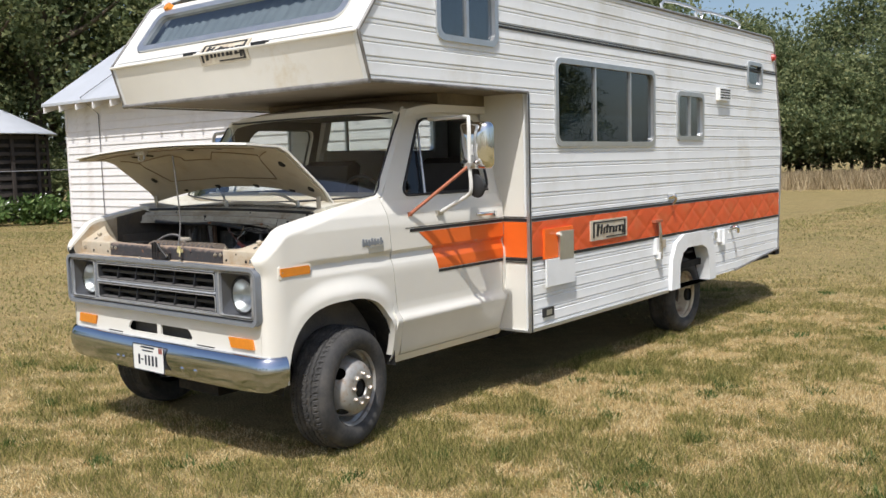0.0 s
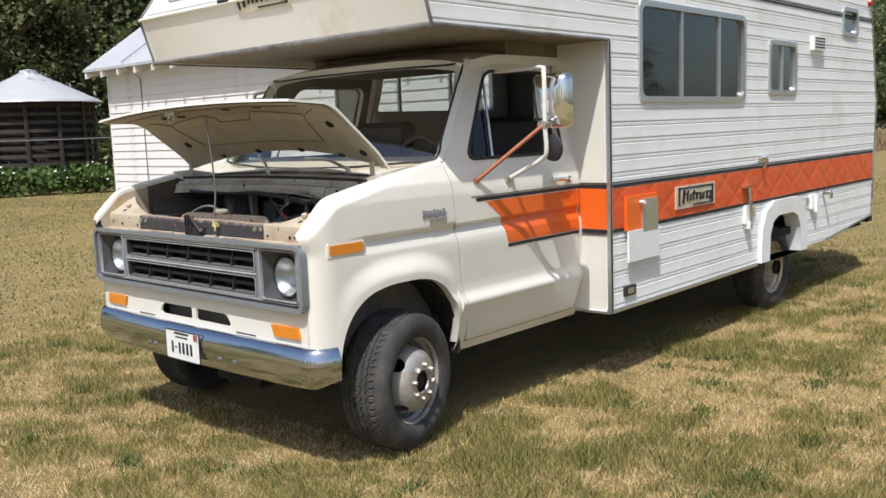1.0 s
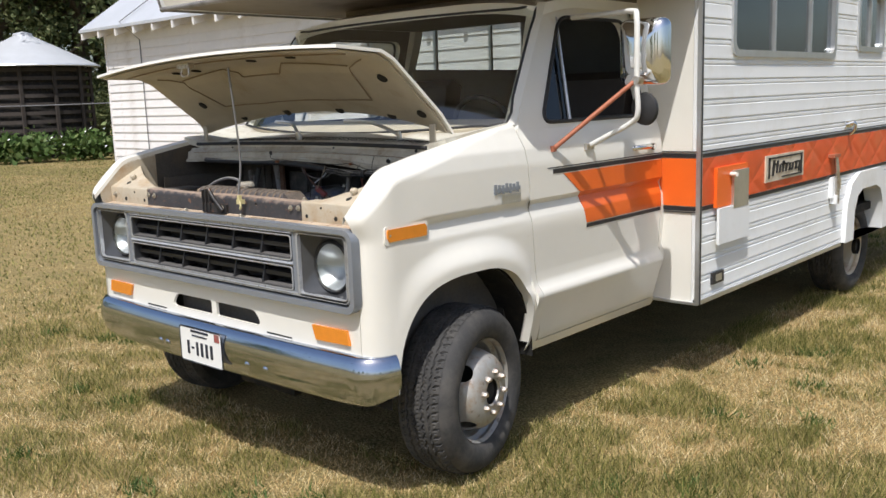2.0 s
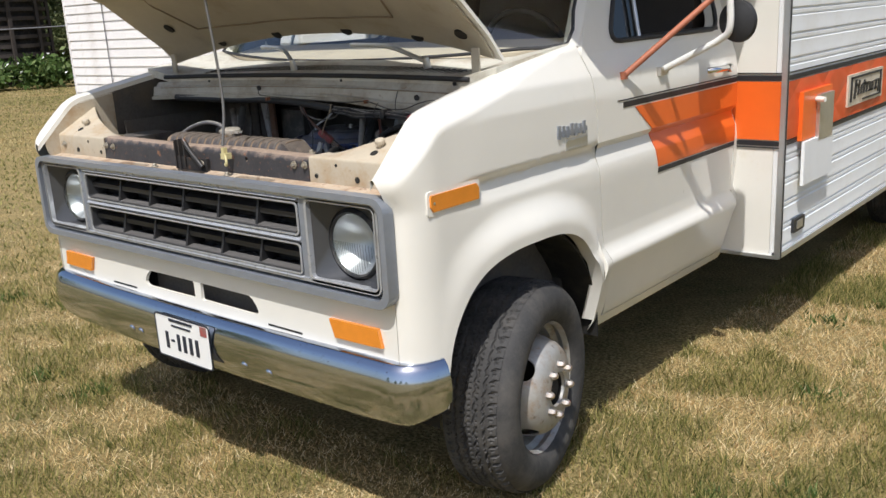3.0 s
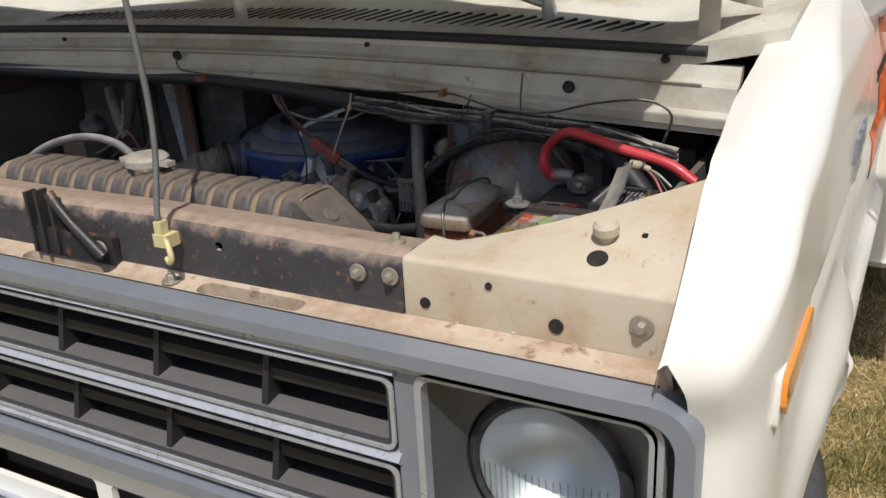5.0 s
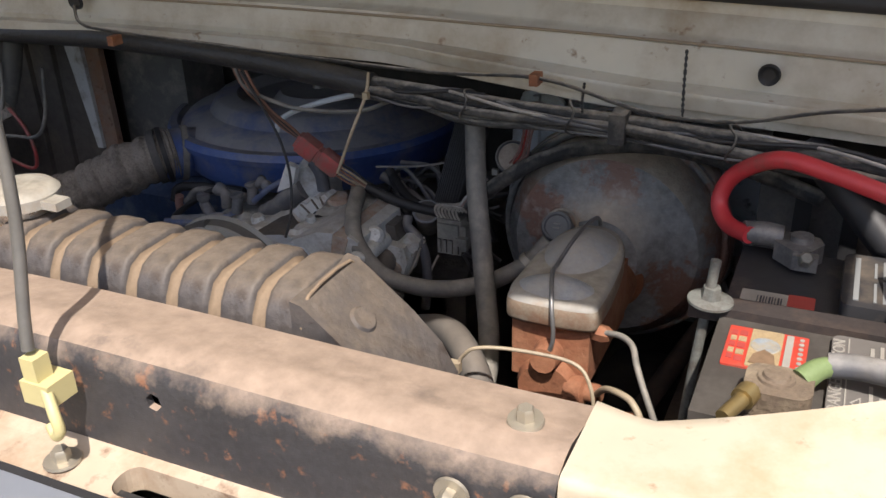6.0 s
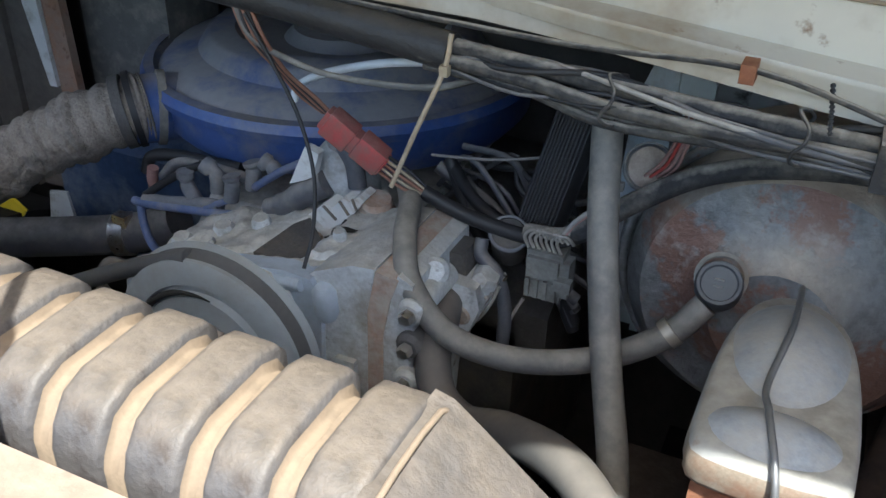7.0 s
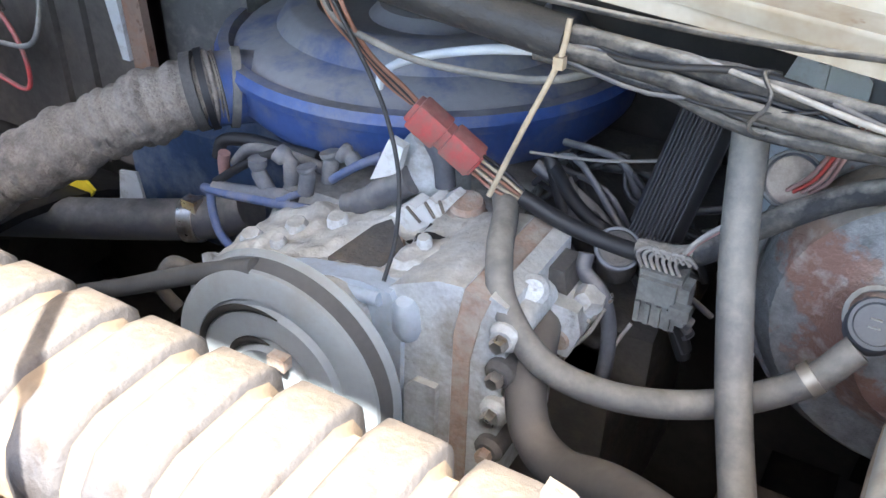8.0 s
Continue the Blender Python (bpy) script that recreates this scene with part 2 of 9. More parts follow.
def ring(outer, inner, axis, a, b, bm=None):
    """A frame between two outlines of as many points, drawn out along axis."""
    bm = bm or bmesh.new()

    def at(p, w):
        return {"x": (w, p[0], p[1]), "y": (p[0], w, p[1]), "z": (p[0], p[1], w)}[axis]

    L = [[bm.verts.new(at(p, w)) for p in ps] for ps, w in ((outer, a), (outer, b), (inner, b), (inner, a))]
    n = len(outer)
    for k in range(4):
        for i in range(n):
            bm.faces.new((L[k][i], L[k][(i + 1) % n], L[(k + 1) % 4][(i + 1) % n], L[(k + 1) % 4][i]))
    return bm


def smooth_path(pts, n=8):
    """Catmull-Rom through the points."""
    P = [Vector(p) for p in pts]
    P = [P[0] * 2 - P[1]] + P + [P[-1] * 2 - P[-2]]
    out = []
    for i in range(1, len(P) - 2):
        for k in range(n):
            t = k / n
            a, b, c, d = P[i - 1], P[i], P[i + 1], P[i + 2]
            out.append(0.5 * ((2 * b) + (c - a) * t + (2 * a - 5 * b + 4 * c - d) * t * t + (3 * b - a - 3 * c + d) * t ** 3))
    return out + [P[-2]]


def tube(pts, r, seg=8, n=6, bm=None, radii=None, curve=True, cap=True):
    """A round bar or hose along points; r may follow radii along the way."""
    bm = bm or bmesh.new()
    seg = max(seg, 10)
    P = smooth_path(pts, n) if curve and len(pts) > 2 else [Vector(p) for p in pts]
    up = Vector((0.13, 0.31, 0.94))
    rows, last = [], None
    for i, p in enumerate(P):
        d = (P[min(i + 1, len(P) - 1)] - P[max(i - 1, 0)]).normalized()
        side = d.cross(up if last is None else last).normalized() if last is None else (last - d * last.dot(d)).normalized()
        if last is None and side.length < 0.1:
            side = d.orthogonal().normalized()
        last = side
        o = d.cross(side)
        rr = r if radii is None else radii[0] + (radii[1] - radii[0]) * i / (len(P) - 1)
        if callable(r):
            rr = r(i / (len(P) - 1))
        rows.append([bm.verts.new(p + (side * math.cos(2 * math.pi * k / seg) + o * math.sin(2 * math.pi * k / seg)) * rr) for k in range(seg)])
    for a, b in zip(rows, rows[1:]):
        for k in range(seg):
            bm.faces.new((a[k], a[(k + 1) % seg], b[(k + 1) % seg], b[k]))
    if cap:
        bm.faces.new(rows[0][::-1]), bm.faces.new(rows[-1])
    return bm


def lathe(profile, centre, axis, seg=32, bm=None, closed=False):
    """Turns (radius, along) points about an axis through the centre."""
    bm = bm or bmesh.new()
    ax = Vector(axis).normalized()
    u = ax.orthogonal().normalized()
    w = ax.cross(u)
    c = Vector(centre)
    rows = []
    for r, h in profile:
        if r < 1e-5:
            rows.append([bm.verts.new(c + ax * h)])
        else:
            rows.append([bm.verts.new(c + ax * h + (u * math.cos(2 * math.pi * k / seg) + w * math.sin(2 * math.pi * k / seg)) * r) for k in range(seg)])
    pairs = list(zip(rows, rows[1:])) + ([(rows[-1], rows[0])] if closed else [])
    for a, b in pairs:
        for k in range(seg):
            q = [a[k % len(a)], a[(k + 1) % len(a)], b[(k + 1) % len(b)], b[k % len(b)]]
            q = list(dict.fromkeys(q))
            if len(q) > 2:
                bm.faces.new(q)
    return bm


def grid(fn, us, vs, bm=None, thick=None):
    """A sheet fn(u, v); thick: a vector by which its back lies behind."""
    bm = bm or bmesh.new()
    F = [[bm.verts.new(fn(u, v)) for v in vs] for u in us]
    n, k = len(us), len(vs)
    for i in range(n - 1):
        for j in range(k - 1):
            bm.faces.new((F[i][j], F[i + 1][j], F[i + 1][j + 1], F[i][j + 1]))
    if thick is not None:
        t = Vector(thick)
        B = [[bm.verts.new(v.co + t) for v in row] for row in F]
        for i in range(n - 1):
            for j in range(k - 1):
                bm.faces.new((B[i][j], B[i][j + 1], B[i + 1][j + 1], B[i + 1][j]))
        rim = [(i, 0) for i in range(n)] + [(n - 1, j) for j in range(1, k)] + [(i, k - 1) for i in range(n - 2, -1, -1)] + [(0, j) for j in range(k - 2, 0, -1)]
        for (a, b), (c, d) in zip(rim, rim[1:] + rim[:1]):
            bm.faces.new((F[a][b], B[a][b], B[c][d], F[c][d]))
    return bm


def lin(a, b, n):
    return [a + (b - a) * i / (n - 1) for i in range(n)]


def interp(x, xs, ys):
    return float(np.interp(x, xs, ys))


def cut(ob, *cutters, operation="DIFFERENCE"):
    """Cuts closed shapes out of a closed part, for good."""
    for bm in cutters:
        bmesh.ops.recalc_face_normals(bm, faces=bm.faces)
        me = bpy.data.meshes.new("cutter")
        bm.to_mesh(me)
        bm.free()
        tool = new("cutter", me)
        md = ob.modifiers.new("cut", "BOOLEAN")
        md.object, md.operation, md.solver = tool, operation, "EXACT"
        bpy.context.view_layer.update()
        made = bpy.data.meshes.new_from_object(ob.evaluated_get(bpy.context.evaluated_depsgraph_get()))
        ob.modifiers.clear()
        ob.data = made
        bpy.data.objects.remove(tool)
    return ob


def mirrored(bm):
    """The same shape on the other side of the vehicle."""
    other = bm.copy()
    for v in other.verts:
        v.co.x = -v.co.x
    bmesh.ops.reverse_faces(other, faces=other.faces)
    return other


def pieces(name, mesh_bm, material, places, parent, label=""):
    """Alike pieces that share one mesh, each an object of its own."""
    first = part(name, mesh_bm, material, parent, label)
    inv = first.matrix_parent_inverse.copy()
    made = [first]
    first.matrix_basis = places[0]
    for m in places[1:]:
        o = new(name, first.data)
        o.parent, o.matrix_parent_inverse, o.matrix_basis = parent, inv, m
        if label:
            tagged(o, label=label)
        made.append(o)
    return made


def thing(name, at, label, category, group="", kind=""):
    e = new(name)
    e.location = at
    return tagged(e, label, category, group, kind)


# ---- the motorhome: cab ----
rv = thing("motorhome", (0, 3.5, 0), "old cream and white motorhome, orange stripe, hood raised, parked on lawn", "motorhome")
BX = 1.205          # half width of the camper
ARCH_Y, ARCH_W, ARCH_Z, ARCH_H = 0.530, 0.420, 0.42, 0.450


def arch_z(y, grow=0.0):
    u = abs(y - ARCH_Y) / (ARCH_W + grow)
    return ARCH_Z + (ARCH_H + grow) * max(0.0, 1 - u ** 2.7) ** (1 / 2.7) if u < 1 else ARCH_Z


def side_x(y, z):
    """Half width of the cab's lower body."""
    x = interp(z, (0.42, 0.47, 0.62, 0.675, 0.69, 0.73, 0.78, 0.98, 1.025, 1.045, 1.085, 1.11, 1.26, 1.33, 1.40, 1.46),
               (0.93, 0.965, 1.008, 1.028, 1.026, 1.0, 0.998, 1.010, 1.009, 1.002, 0.990, 1.013, 1.015, 1.004, 0.968, 0.945))
    if y < 0.40 and z < 1.28:
        q = min(1.0, max(0.0, (y - 0.16) / 0.20))
        q = q * q * (3 - 2 * q)
        x = x * q + 1.010 * (1 - q)
    if y < 0.95:
        top = top_z(y)
        x = min(x, 1.014 - interp(y, (0.0, 0.135), (0.022, 0.070)) * max(0, (z - top + 0.065) / 0.065) ** 2)
    if y < 1.06:
        rho = ((abs(y - ARCH_Y) / ARCH_W) ** 2.7 + (max(0.0, z - ARCH_Z) / ARCH_H) ** 2.7) ** (1 / 2.7)
        e = min(1.0, max(0.0, (0.125 - max(0.0, rho - 1) * ARCH_W) / 0.100))
        x += 0.043 * e * e * (3 - 2 * e) * interp(y, (0.10, 0.20, 0.36, 0.55, 0.80, 0.93, 1.0), (0.05, 0.35, 0.8, 1.0, 0.85, 0.5, 0.2))
    if y < 0.125:
        q = max(0.0, (0.125 - y) / 0.125)
        x -= 0.075 * (1 - math.sqrt(max(0.0, 1 - q * q)))
    return x


def top_z(y):
    return interp(y, (0.0, 0.115, 0.132, 0.150, 0.175, 0.30, 0.62, 0.95), (1.150, 1.290, 1.304, 1.312, 1.318, 1.342, 1.398, 1.445))


def nose_y(y, z):
    """The fender's nose leans forward over the top corner of the grille."""
    w = min(1.0, max(0.0, (z - 1.04) / 0.107))
    return y - 0.036 * max(0.0, 1 - y / 0.131) * w * w * (3 - 2 * w)


def door_edge(z):
    return interp(z, (0.44, 0.46, 0.71, 1.02, 1.40, 1.45), (1.05, 1.05, 1.005, 0.957, 0.915, 0.91))


def flange_w(y):
    """Width of the flange along the hood opening; its inner edge runs straight down the nose."""
    if y < 0.131:
        return max(0.004, side_x(y, top_z(y)) - 0.907)
    return interp(y, (0.131, 0.20, 0.30), (0.037, 0.040, 0.048))


def fender():
    ys = sorted(set(lin(0.0, 0.105, 12) + [ARCH_Y - ARCH_W - 0.0005, ARCH_Y - ARCH_W + 0.0005] + lin(0.118, 0.942, 62) + [ARCH_Y + ARCH_W - 0.0005, ARCH_Y + ARCH_W + 0.0005, 0.975, 1.0, 1.03]))
    zs = lin(0, 1, 64)

    def at(y, v):
        u = abs(y - ARCH_Y) / ARCH_W
        lo = arch_z(y) if u < 1 else (0.47 if y < ARCH_Y else 0.43)
        z = lo + (top_z(min(y, 0.95)) - lo) * v
        yy = min(y, door_edge(z) - 0.006)
        return Vector((side_x(yy, z), nose_y(yy, z), z))

    bm = grid(at, ys, zs)
    # turned-in wheel lip, and the flange along the hood opening
    lip = [at(y, 0) for y in ys if abs(y - ARCH_Y) < ARCH_W]
    rows = [[bm.verts.new(p + Vector((-d, 0, 0))) for p in lip] for d in (0.0, 0.05)]
    for i in range(len(lip) - 1):
        bm.faces.new((rows[0][i], rows[0][i + 1], rows[1][i + 1], rows[1][i]))
    ys2 = [y for y in ys if y < 0.92]
    fl = [[bm.verts.new(at(y, 1) + Vector((a * flange_w(y), 0, c))) for y in ys2] for a, c in ((0, 0), (-0.4, -0.002), (-0.94, -0.008), (-1.0, -0.030))]
    for a, b in zip(fl, fl[1:]):
        for i in range(len(ys2) - 1):
            bm.faces.new((a[i], a[i + 1], b[i + 1], b[i]))
    bmesh.ops.remove_doubles(bm, verts=bm.verts, dist=0.0004)
    return bm


def apron(y0, y1):
    """Inner side of the fender below its flange."""
    return grid(lambda y, v: Vector((side_x(y, top_z(y)) - flange_w(y), nose_y(y, top_z(y) - 0.025 - (top_z(y) - 1.06) * v) + 0.004, top_z(y) - 0.025 - (top_z(y) - 1.06) * v)), lin(y0, y1, 14), lin(0, 1, 7), thick=(0.006, 0, 0))


ab = apron(0.30, 0.92)
fr_ = apron(0.022, 0.30)
fb = fender()
part("fender", mirrored(fb), M["cream"], rv)
part("fender", fb, M["cream"], rv)
part("fender_apron", mirrored(ab), M["inner"], rv)
part("fender_apron", ab, M["inner"], rv, "dark dusty fender apron")
part("fender_return", mirrored(fr_), M["cream_in"], rv)
part("fender_return", fr_, M["cream_in"], rv, "dusty cream inner edge of the fender")


CREASES = (0.47, 0.62, 0.675, 0.69, 0.73, 0.78, 0.98, 1.025, 1.045, 1.085, 1.11, 1.26, 1.33, 1.40)


def levels(z0, z1, n):
    """Heights between z0 and z1 with every crease among them."""
    return sorted(set([round(z, 4) for z in lin(z0, z1, n)] + [c for c in CREASES if z0 < c < z1]))


def door_sheet(y0, y1, z0, z1, off, nu=26, nv=24, thick=-0.03):
    return grid(lambda u, z: Vector((side_x(1.3, z) + off, door_edge(z) * (1 - u) + u * y1 if y0 is None else y0 + (y1 - y0) * u, z)),
                lin(0, 1, nu), levels(z0, z1, nv), thick=(thick, 0, 0))


def both(name, bm, material, parents, label=""):
    """The part on the driver's side and its twin on the other."""
    twin = mirrored(bm)
    return part(name, bm, material, parents[0], label), part(name, twin, material, parents[1], label)


door = both("door", door_sheet(None, 2.09, 0.46, 1.405, 0.0), M["cream"], (rv, rv), "cream cab door with an orange stripe")
both("rocker_panel", grid(lambda y, v: Vector((0.955 - 0.03 * v, y, 0.455 - 0.05 * v)), lin(1.02, 2.14, 4), lin(0, 1, 3), thick=(-0.06, 0, 0)), M["cream"], (rv, rv))
both("cab_pillar", grid(lambda y, z: Vector((side_x(1.3, z) - 0.012 + 0.012 * math.sin(z * 9) - max(0, z - 1.42) * 0.27, y, z)), lin(2.10, 2.165, 4), lin(0.42, 2.0, 30), thick=(-0.05, 0, 0)), M["cream"], (rv, rv))


# window frames of the doors: a band round the opening on the leaning upper side
def upper_x(z):
    return 0.965 - (z - 1.405) * 0.29


def upper(pts):
    return [Vector((upper_x(z), y, z)) for y, z in pts]


OUT = [(0.915, 1.395), (2.09, 1.395), (2.09, 1.99), (1.30, 1.985)]
IN = [(1.105, 1.432), (2.00, 1.432), (2.03, 1.91), (1.44, 1.91)]


def round_poly(pts, r, n=6):
    """A polygon with its corners rounded off, n + 1 points for each."""
    out = []
    for k, p in enumerate(pts):
        p, a, b = Vector(p), Vector(pts[k - 1]), Vector(pts[(k + 1) % len(pts)])
        p0, p1 = p + (a - p).normalized() * r, p + (b - p).normalized() * r
        out += [tuple(p0 * (1 - t) ** 2 + p * 2 * t * (1 - t) + p1 * t * t) for t in lin(0, 1, n + 1)]
    return out


OUT, IN = round_poly(OUT, 0.03), round_poly(IN, 0.075)
fr = bmesh.new()
o, i_ = [fr.verts.new(p) for p in upper(OUT)], [fr.verts.new(p + Vector((0.004, 0, 0))) for p in upper(IN)]
ob_, ib = [fr.verts.new(p + Vector((-0.04, 0, 0))) for p in upper(OUT)], [fr.verts.new(p + Vector((-0.04, 0, 0))) for p in upper(IN)]
for n, (a, b) in enumerate(((o, i_), (i_, ib), (ib, ob_), (ob_, o))):
    for k in range(len(a)):
        fr.faces.new((a[k], a[(k + 1) % len(a)], b[(k + 1) % len(a)], b[k])).material_index = int(n == 2)
both("window_frame", fr, (M["cream"], M["cabin"]), door)
def side_pane(pts, s):
    bm = bmesh.new()
    bm.faces.new([bm.verts.new((s * (p.x - 0.02), p.y, p.z)) for p in upper(pts)])
    return bm


part("vent_pane", side_pane([(1.09, 1.435), (1.335, 1.435), (1.425, 1.90)], 1), M["door_glass"], door[0], "dark vent window glass").visible_shadow = False
part("window_pane", side_pane(IN, -1), M["clear_p"], door[1], "side glass").visible_shadow = False
both("window_sill", boxes((0.925, 0.962, 1.34, 2.0, 1.428, 1.442)), M["rubber"], door, "black window sill strip")
both("window_gasket", tube([p + Vector((0.006, 0, 0)) for p in upper(IN + IN[:1])], 0.009, 6, curve=False), M["rubber"], door, "black rubber window gasket")
both("vent_divider", tube(upper([(1.33, 1.43), (1.425, 1.905)]), 0.008, 6, curve=False), M["trim"], door, "bright vent window divider")

# orange stripe on the doors: a slanted tip, black and white lines above and below
def stripe(y_at, z0, z1, off, y1=2.088):
    return grid(lambda u, z: Vector((side_x(1.3, z) + off, y_at(z) + (y1 - y_at(z)) * u, z)), lin(0, 1, 14), levels(z0, z1, 20 if z1 - z0 > 0.1 else 3), thick=(-off * 0.8, 0, 0))


tip = lambda z: interp(z, (0.955, 1.10, 1.205), (1.385, 1.335, 1.19))
both("orange_stripe", stripe(tip, 0.957, 1.203, 0.003), M["orange_p"], door, "orange painted stripe with a slanted tip")
both("black_line", stripe(lambda z: tip(z) - 0.08 if z > 1.1 else 1.385, 1.208, 1.228, 0.002), M["black"], door, "black pinstripe")
both("black_line", stripe(lambda z: 1.385, 0.934, 0.952, 0.002), M["black"], door, "black pinstripe")
both("black_line", stripe(lambda z: 1.07, 1.233, 1.237, 0.002), M["black"], door, "black pinstripe")

# handle
both("door_handle", tube([(1.008, 1.80, 1.276), (1.035, 1.83, 1.278), (1.035, 1.93, 1.278), (1.008, 1.96, 1.276)], 0.013, 10), M["chrome_c"], door, "chrome pull handle")
both("handle_button", lathe([(0.0, 0.03), (0.016, 0.03), (0.018, 0.02), (0.018, -0.02)], (1.010, 1.975, 1.274), (1, 0, 0), 14), M["chrome_c"], door, "chrome push button")

# mirrors: chrome head on white and rust-red arms, a round spot mirror below
def mirror_parts(side, parent):
    flip = (lambda b: b) if side > 0 else (lambda b: mirrored(b))
    hd = bmesh.new()
    fn = lambda s, q: [hd.verts.new((1.252 + 0.115 * s * a, 1.47 + q + 0.03 * a * side * 0, 1.725 + 0.145 * s * b)) for a, b in rounded(-1, 1, -1, 1, 0.28, 4)]
    prev = None
    for s, q in ((0.97, 0.05), (1.0, 0.04), (1.0, 0.015), (0.97, -0.006), (0.85, -0.024), (0.60, -0.036), (0.30, -0.041)):
        row = fn(s, q)
        if prev:
            for k in range(len(row)):
                hd.faces.new((prev[k], prev[(k + 1) % len(row)], row[(k + 1) % len(row)], row[k]))
        else:
            hd.faces.new(row[::-1])
        prev = row
    hd.faces.new(prev)
    head = part("mirror_head", flip(hd), M["trim"], parent, "chrome rear-view mirror head")
    head.data.materials[0] = M["chrome_c"]
    part("mirror_arm", flip(tube([(0.86, 1.50, 1.905), (1.10, 1.49, 1.905), (1.22, 1.44, 1.90), (1.262, 1.40, 1.86), (1.262, 1.40, 1.60), (1.262, 1.41, 1.46), (1.22, 1.42, 1.415), (1.10, 1.41, 1.355), (1.012, 1.405, 1.312)], 0.0125, 8, 6)), M["wpaint"], parent, "white painted tube arm")
    part("mirror_brace", flip(tube([(1.012, 1.119, 1.317), (1.255, 1.40, 1.60)], 0.011, 8, curve=False)), M["rustarm"], parent, "rust-red steel brace")
    part("brace_foot", flip(boxes((1.000, 1.022, 1.105, 1.130, 1.305, 1.330))), M["rustarm"], parent, bevel=0.004)
    part("arm_foot", flip(boxes((0.99, 1.025, 1.37, 1.43, 1.295, 1.325))), M["steel"], parent, bevel=0.005)
    part("arm_clamp", flip(tube([(1.262, 1.385, 1.60), (1.262, 1.43, 1.60)], 0.02, 8, curve=False)), M["steel"], parent)
    part("spot_mirror", flip(lathe([(0.0, -0.02), (0.04, -0.018), (0.07, -0.004), (0.074, 0.01), (0.0, 0.012)], (1.27, 1.45, 1.475), (0.2, 1, 0.05), 24)), M["rubber"], parent, "black round spot mirror")


mirror_parts(1, door[0])
mirror_parts(-1, door[1])

# windscreen, pillars, roof and cabin
def glass_at(u, v):
    bow = 1 - u * u
    x = u * (0.925 - 0.085 * v)
    return Vector((x, 0.90 - 0.16 * bow + (1.24 - 0.90 + 0.03 * bow) * v, 1.440 + 0.502 * v - 0.038 * bow * (1 - v)))


ws = part("windscreen", grid(glass_at, lin(-1, 1, 25), lin(0, 1, 8)), M["windscreen"], rv, "wide curved clear windscreen")
ws.visible_shadow = False
part("windscreen_gasket", tube([glass_at(u, 0) for u in lin(-1, 1, 13)] + [glass_at(1, v) for v in lin(0.2, 1, 5)] + [glass_at(u, 1) for u in lin(0.9, -1, 12)] + [glass_at(-1, v) for v in lin(0.8, 0, 5)], 0.006, 6, 2), M["rubber"], rv, "black rubber windscreen gasket")
ap = grid(lambda v, w: glass_at(1, v) + Vector((0.004 + 0.016 * w, 0.0 + 0.040 * w, 0.0)), lin(-0.02, 1.05, 10), lin(0, 1, 4), thick=(-0.035, 0.02, -0.01))
both("front_pillar", ap, M["cream"], (rv, rv))
part("cab_roof", grid(lambda u, v: Vector((u * 0.845, 1.225 + 0.945 * v + 0.02 * (1 - u * u) * (1 - v), 1.945 + 0.050 * (1 - u ** 4) + 0.06 * math.sin(min(1, v * 2.5) * math.pi / 2))), lin(-1, 1, 21), lin(0, 1, 10), thick=(0, 0, -0.05)), M["cream"], rv)
part("cab_floor", boxes((-0.93, 0.93, 1.0, 2.2, 0.50, 0.56)), M["void"], rv)
def dash_at(u, v):
    """The padded top from the foot of the glass back, then down the face."""
    g = glass_at(u, 0)
    y = interp(v, (0, 0.75, 0.86, 0.92, 1.0), (g.y + 0.02, 1.10, 1.15, 1.165, 1.10))
    z = interp(v, (0, 0.30, 0.75, 0.86, 0.92, 1.0), (g.z - 0.012, 1.432, 1.452, 1.435, 1.39, 1.0))
    return Vector((u * 0.90, y, z))


part("dashboard", grid(dash_at, lin(-1, 1, 21), lin(0, 1, 26), thick=(0, 0.0, -0.03)), M["dash"], rv, "tan padded dashboard")
part("engine_cover", prism([(1.05, 0.56), (1.05, 1.05), (1.25, 1.14), (1.80, 1.10), (1.86, 0.56)], "x", -0.30, 0.30), M["seat"], rv, bevel=0.03)
for s in (-1, 1):
    st = part("cab_seat", boxes((s * 0.62 - 0.26, s * 0.62 + 0.26, 1.48, 1.98, 0.62, 0.98)), M["seat"], rv, "dark brown vinyl seat", bevel=0.06)
    part("backrest", prism([(1.86, 0.92), (1.98, 0.90), (2.12, 1.62), (2.06, 1.66), (1.98, 1.62)], "x", s * 0.62 - 0.25, s * 0.62 + 0.25), M["seat"], st, bevel=0.03)
part("steering_wheel", tube([(0.50 + 0.19 * math.cos(a), 1.28 - 0.06 * math.sin(a), 1.38 + 0.17 * math.sin(a)) for a in lin(0, 2 * math.pi, 20)], 0.012, 6, 2), M["rubber"], rv)
part("headliner", boxes((-0.74, 0.74, 1.36, 2.16, 1.972, 1.978)), M["cabin"], rv)

# wipers
for x0, y0, x1, y1 in ((0.52, 0.66, 0.10, 0.70), (-0.12, 0.62, -0.42, 0.70)):
    wp = part("wiper", tube([(x0, y0, 1.402), ((x0 + x1) / 2, 0.70, 1.452), (x1, y1 + 0.02, 1.462)], 0.008, 6), M["trim"], rv, "bright metal wiper arm")
    part("wiper_pivot", lathe([(0.0, 0.022), (0.009, 0.022), (0.013, 0.0), (0.013, -0.03)], (x0, y0, 1.396), (0, -0.2, 1), 12), M["trim"], wp)

# cowl with its louvres
def cowl_top(x, y):
    return 1.350 + (y - 0.53) * 0.16 + 0.008 * (1 - (x / 0.9) ** 2) + (0.042 * max(0, abs(x) - 0.72) / 0.18)


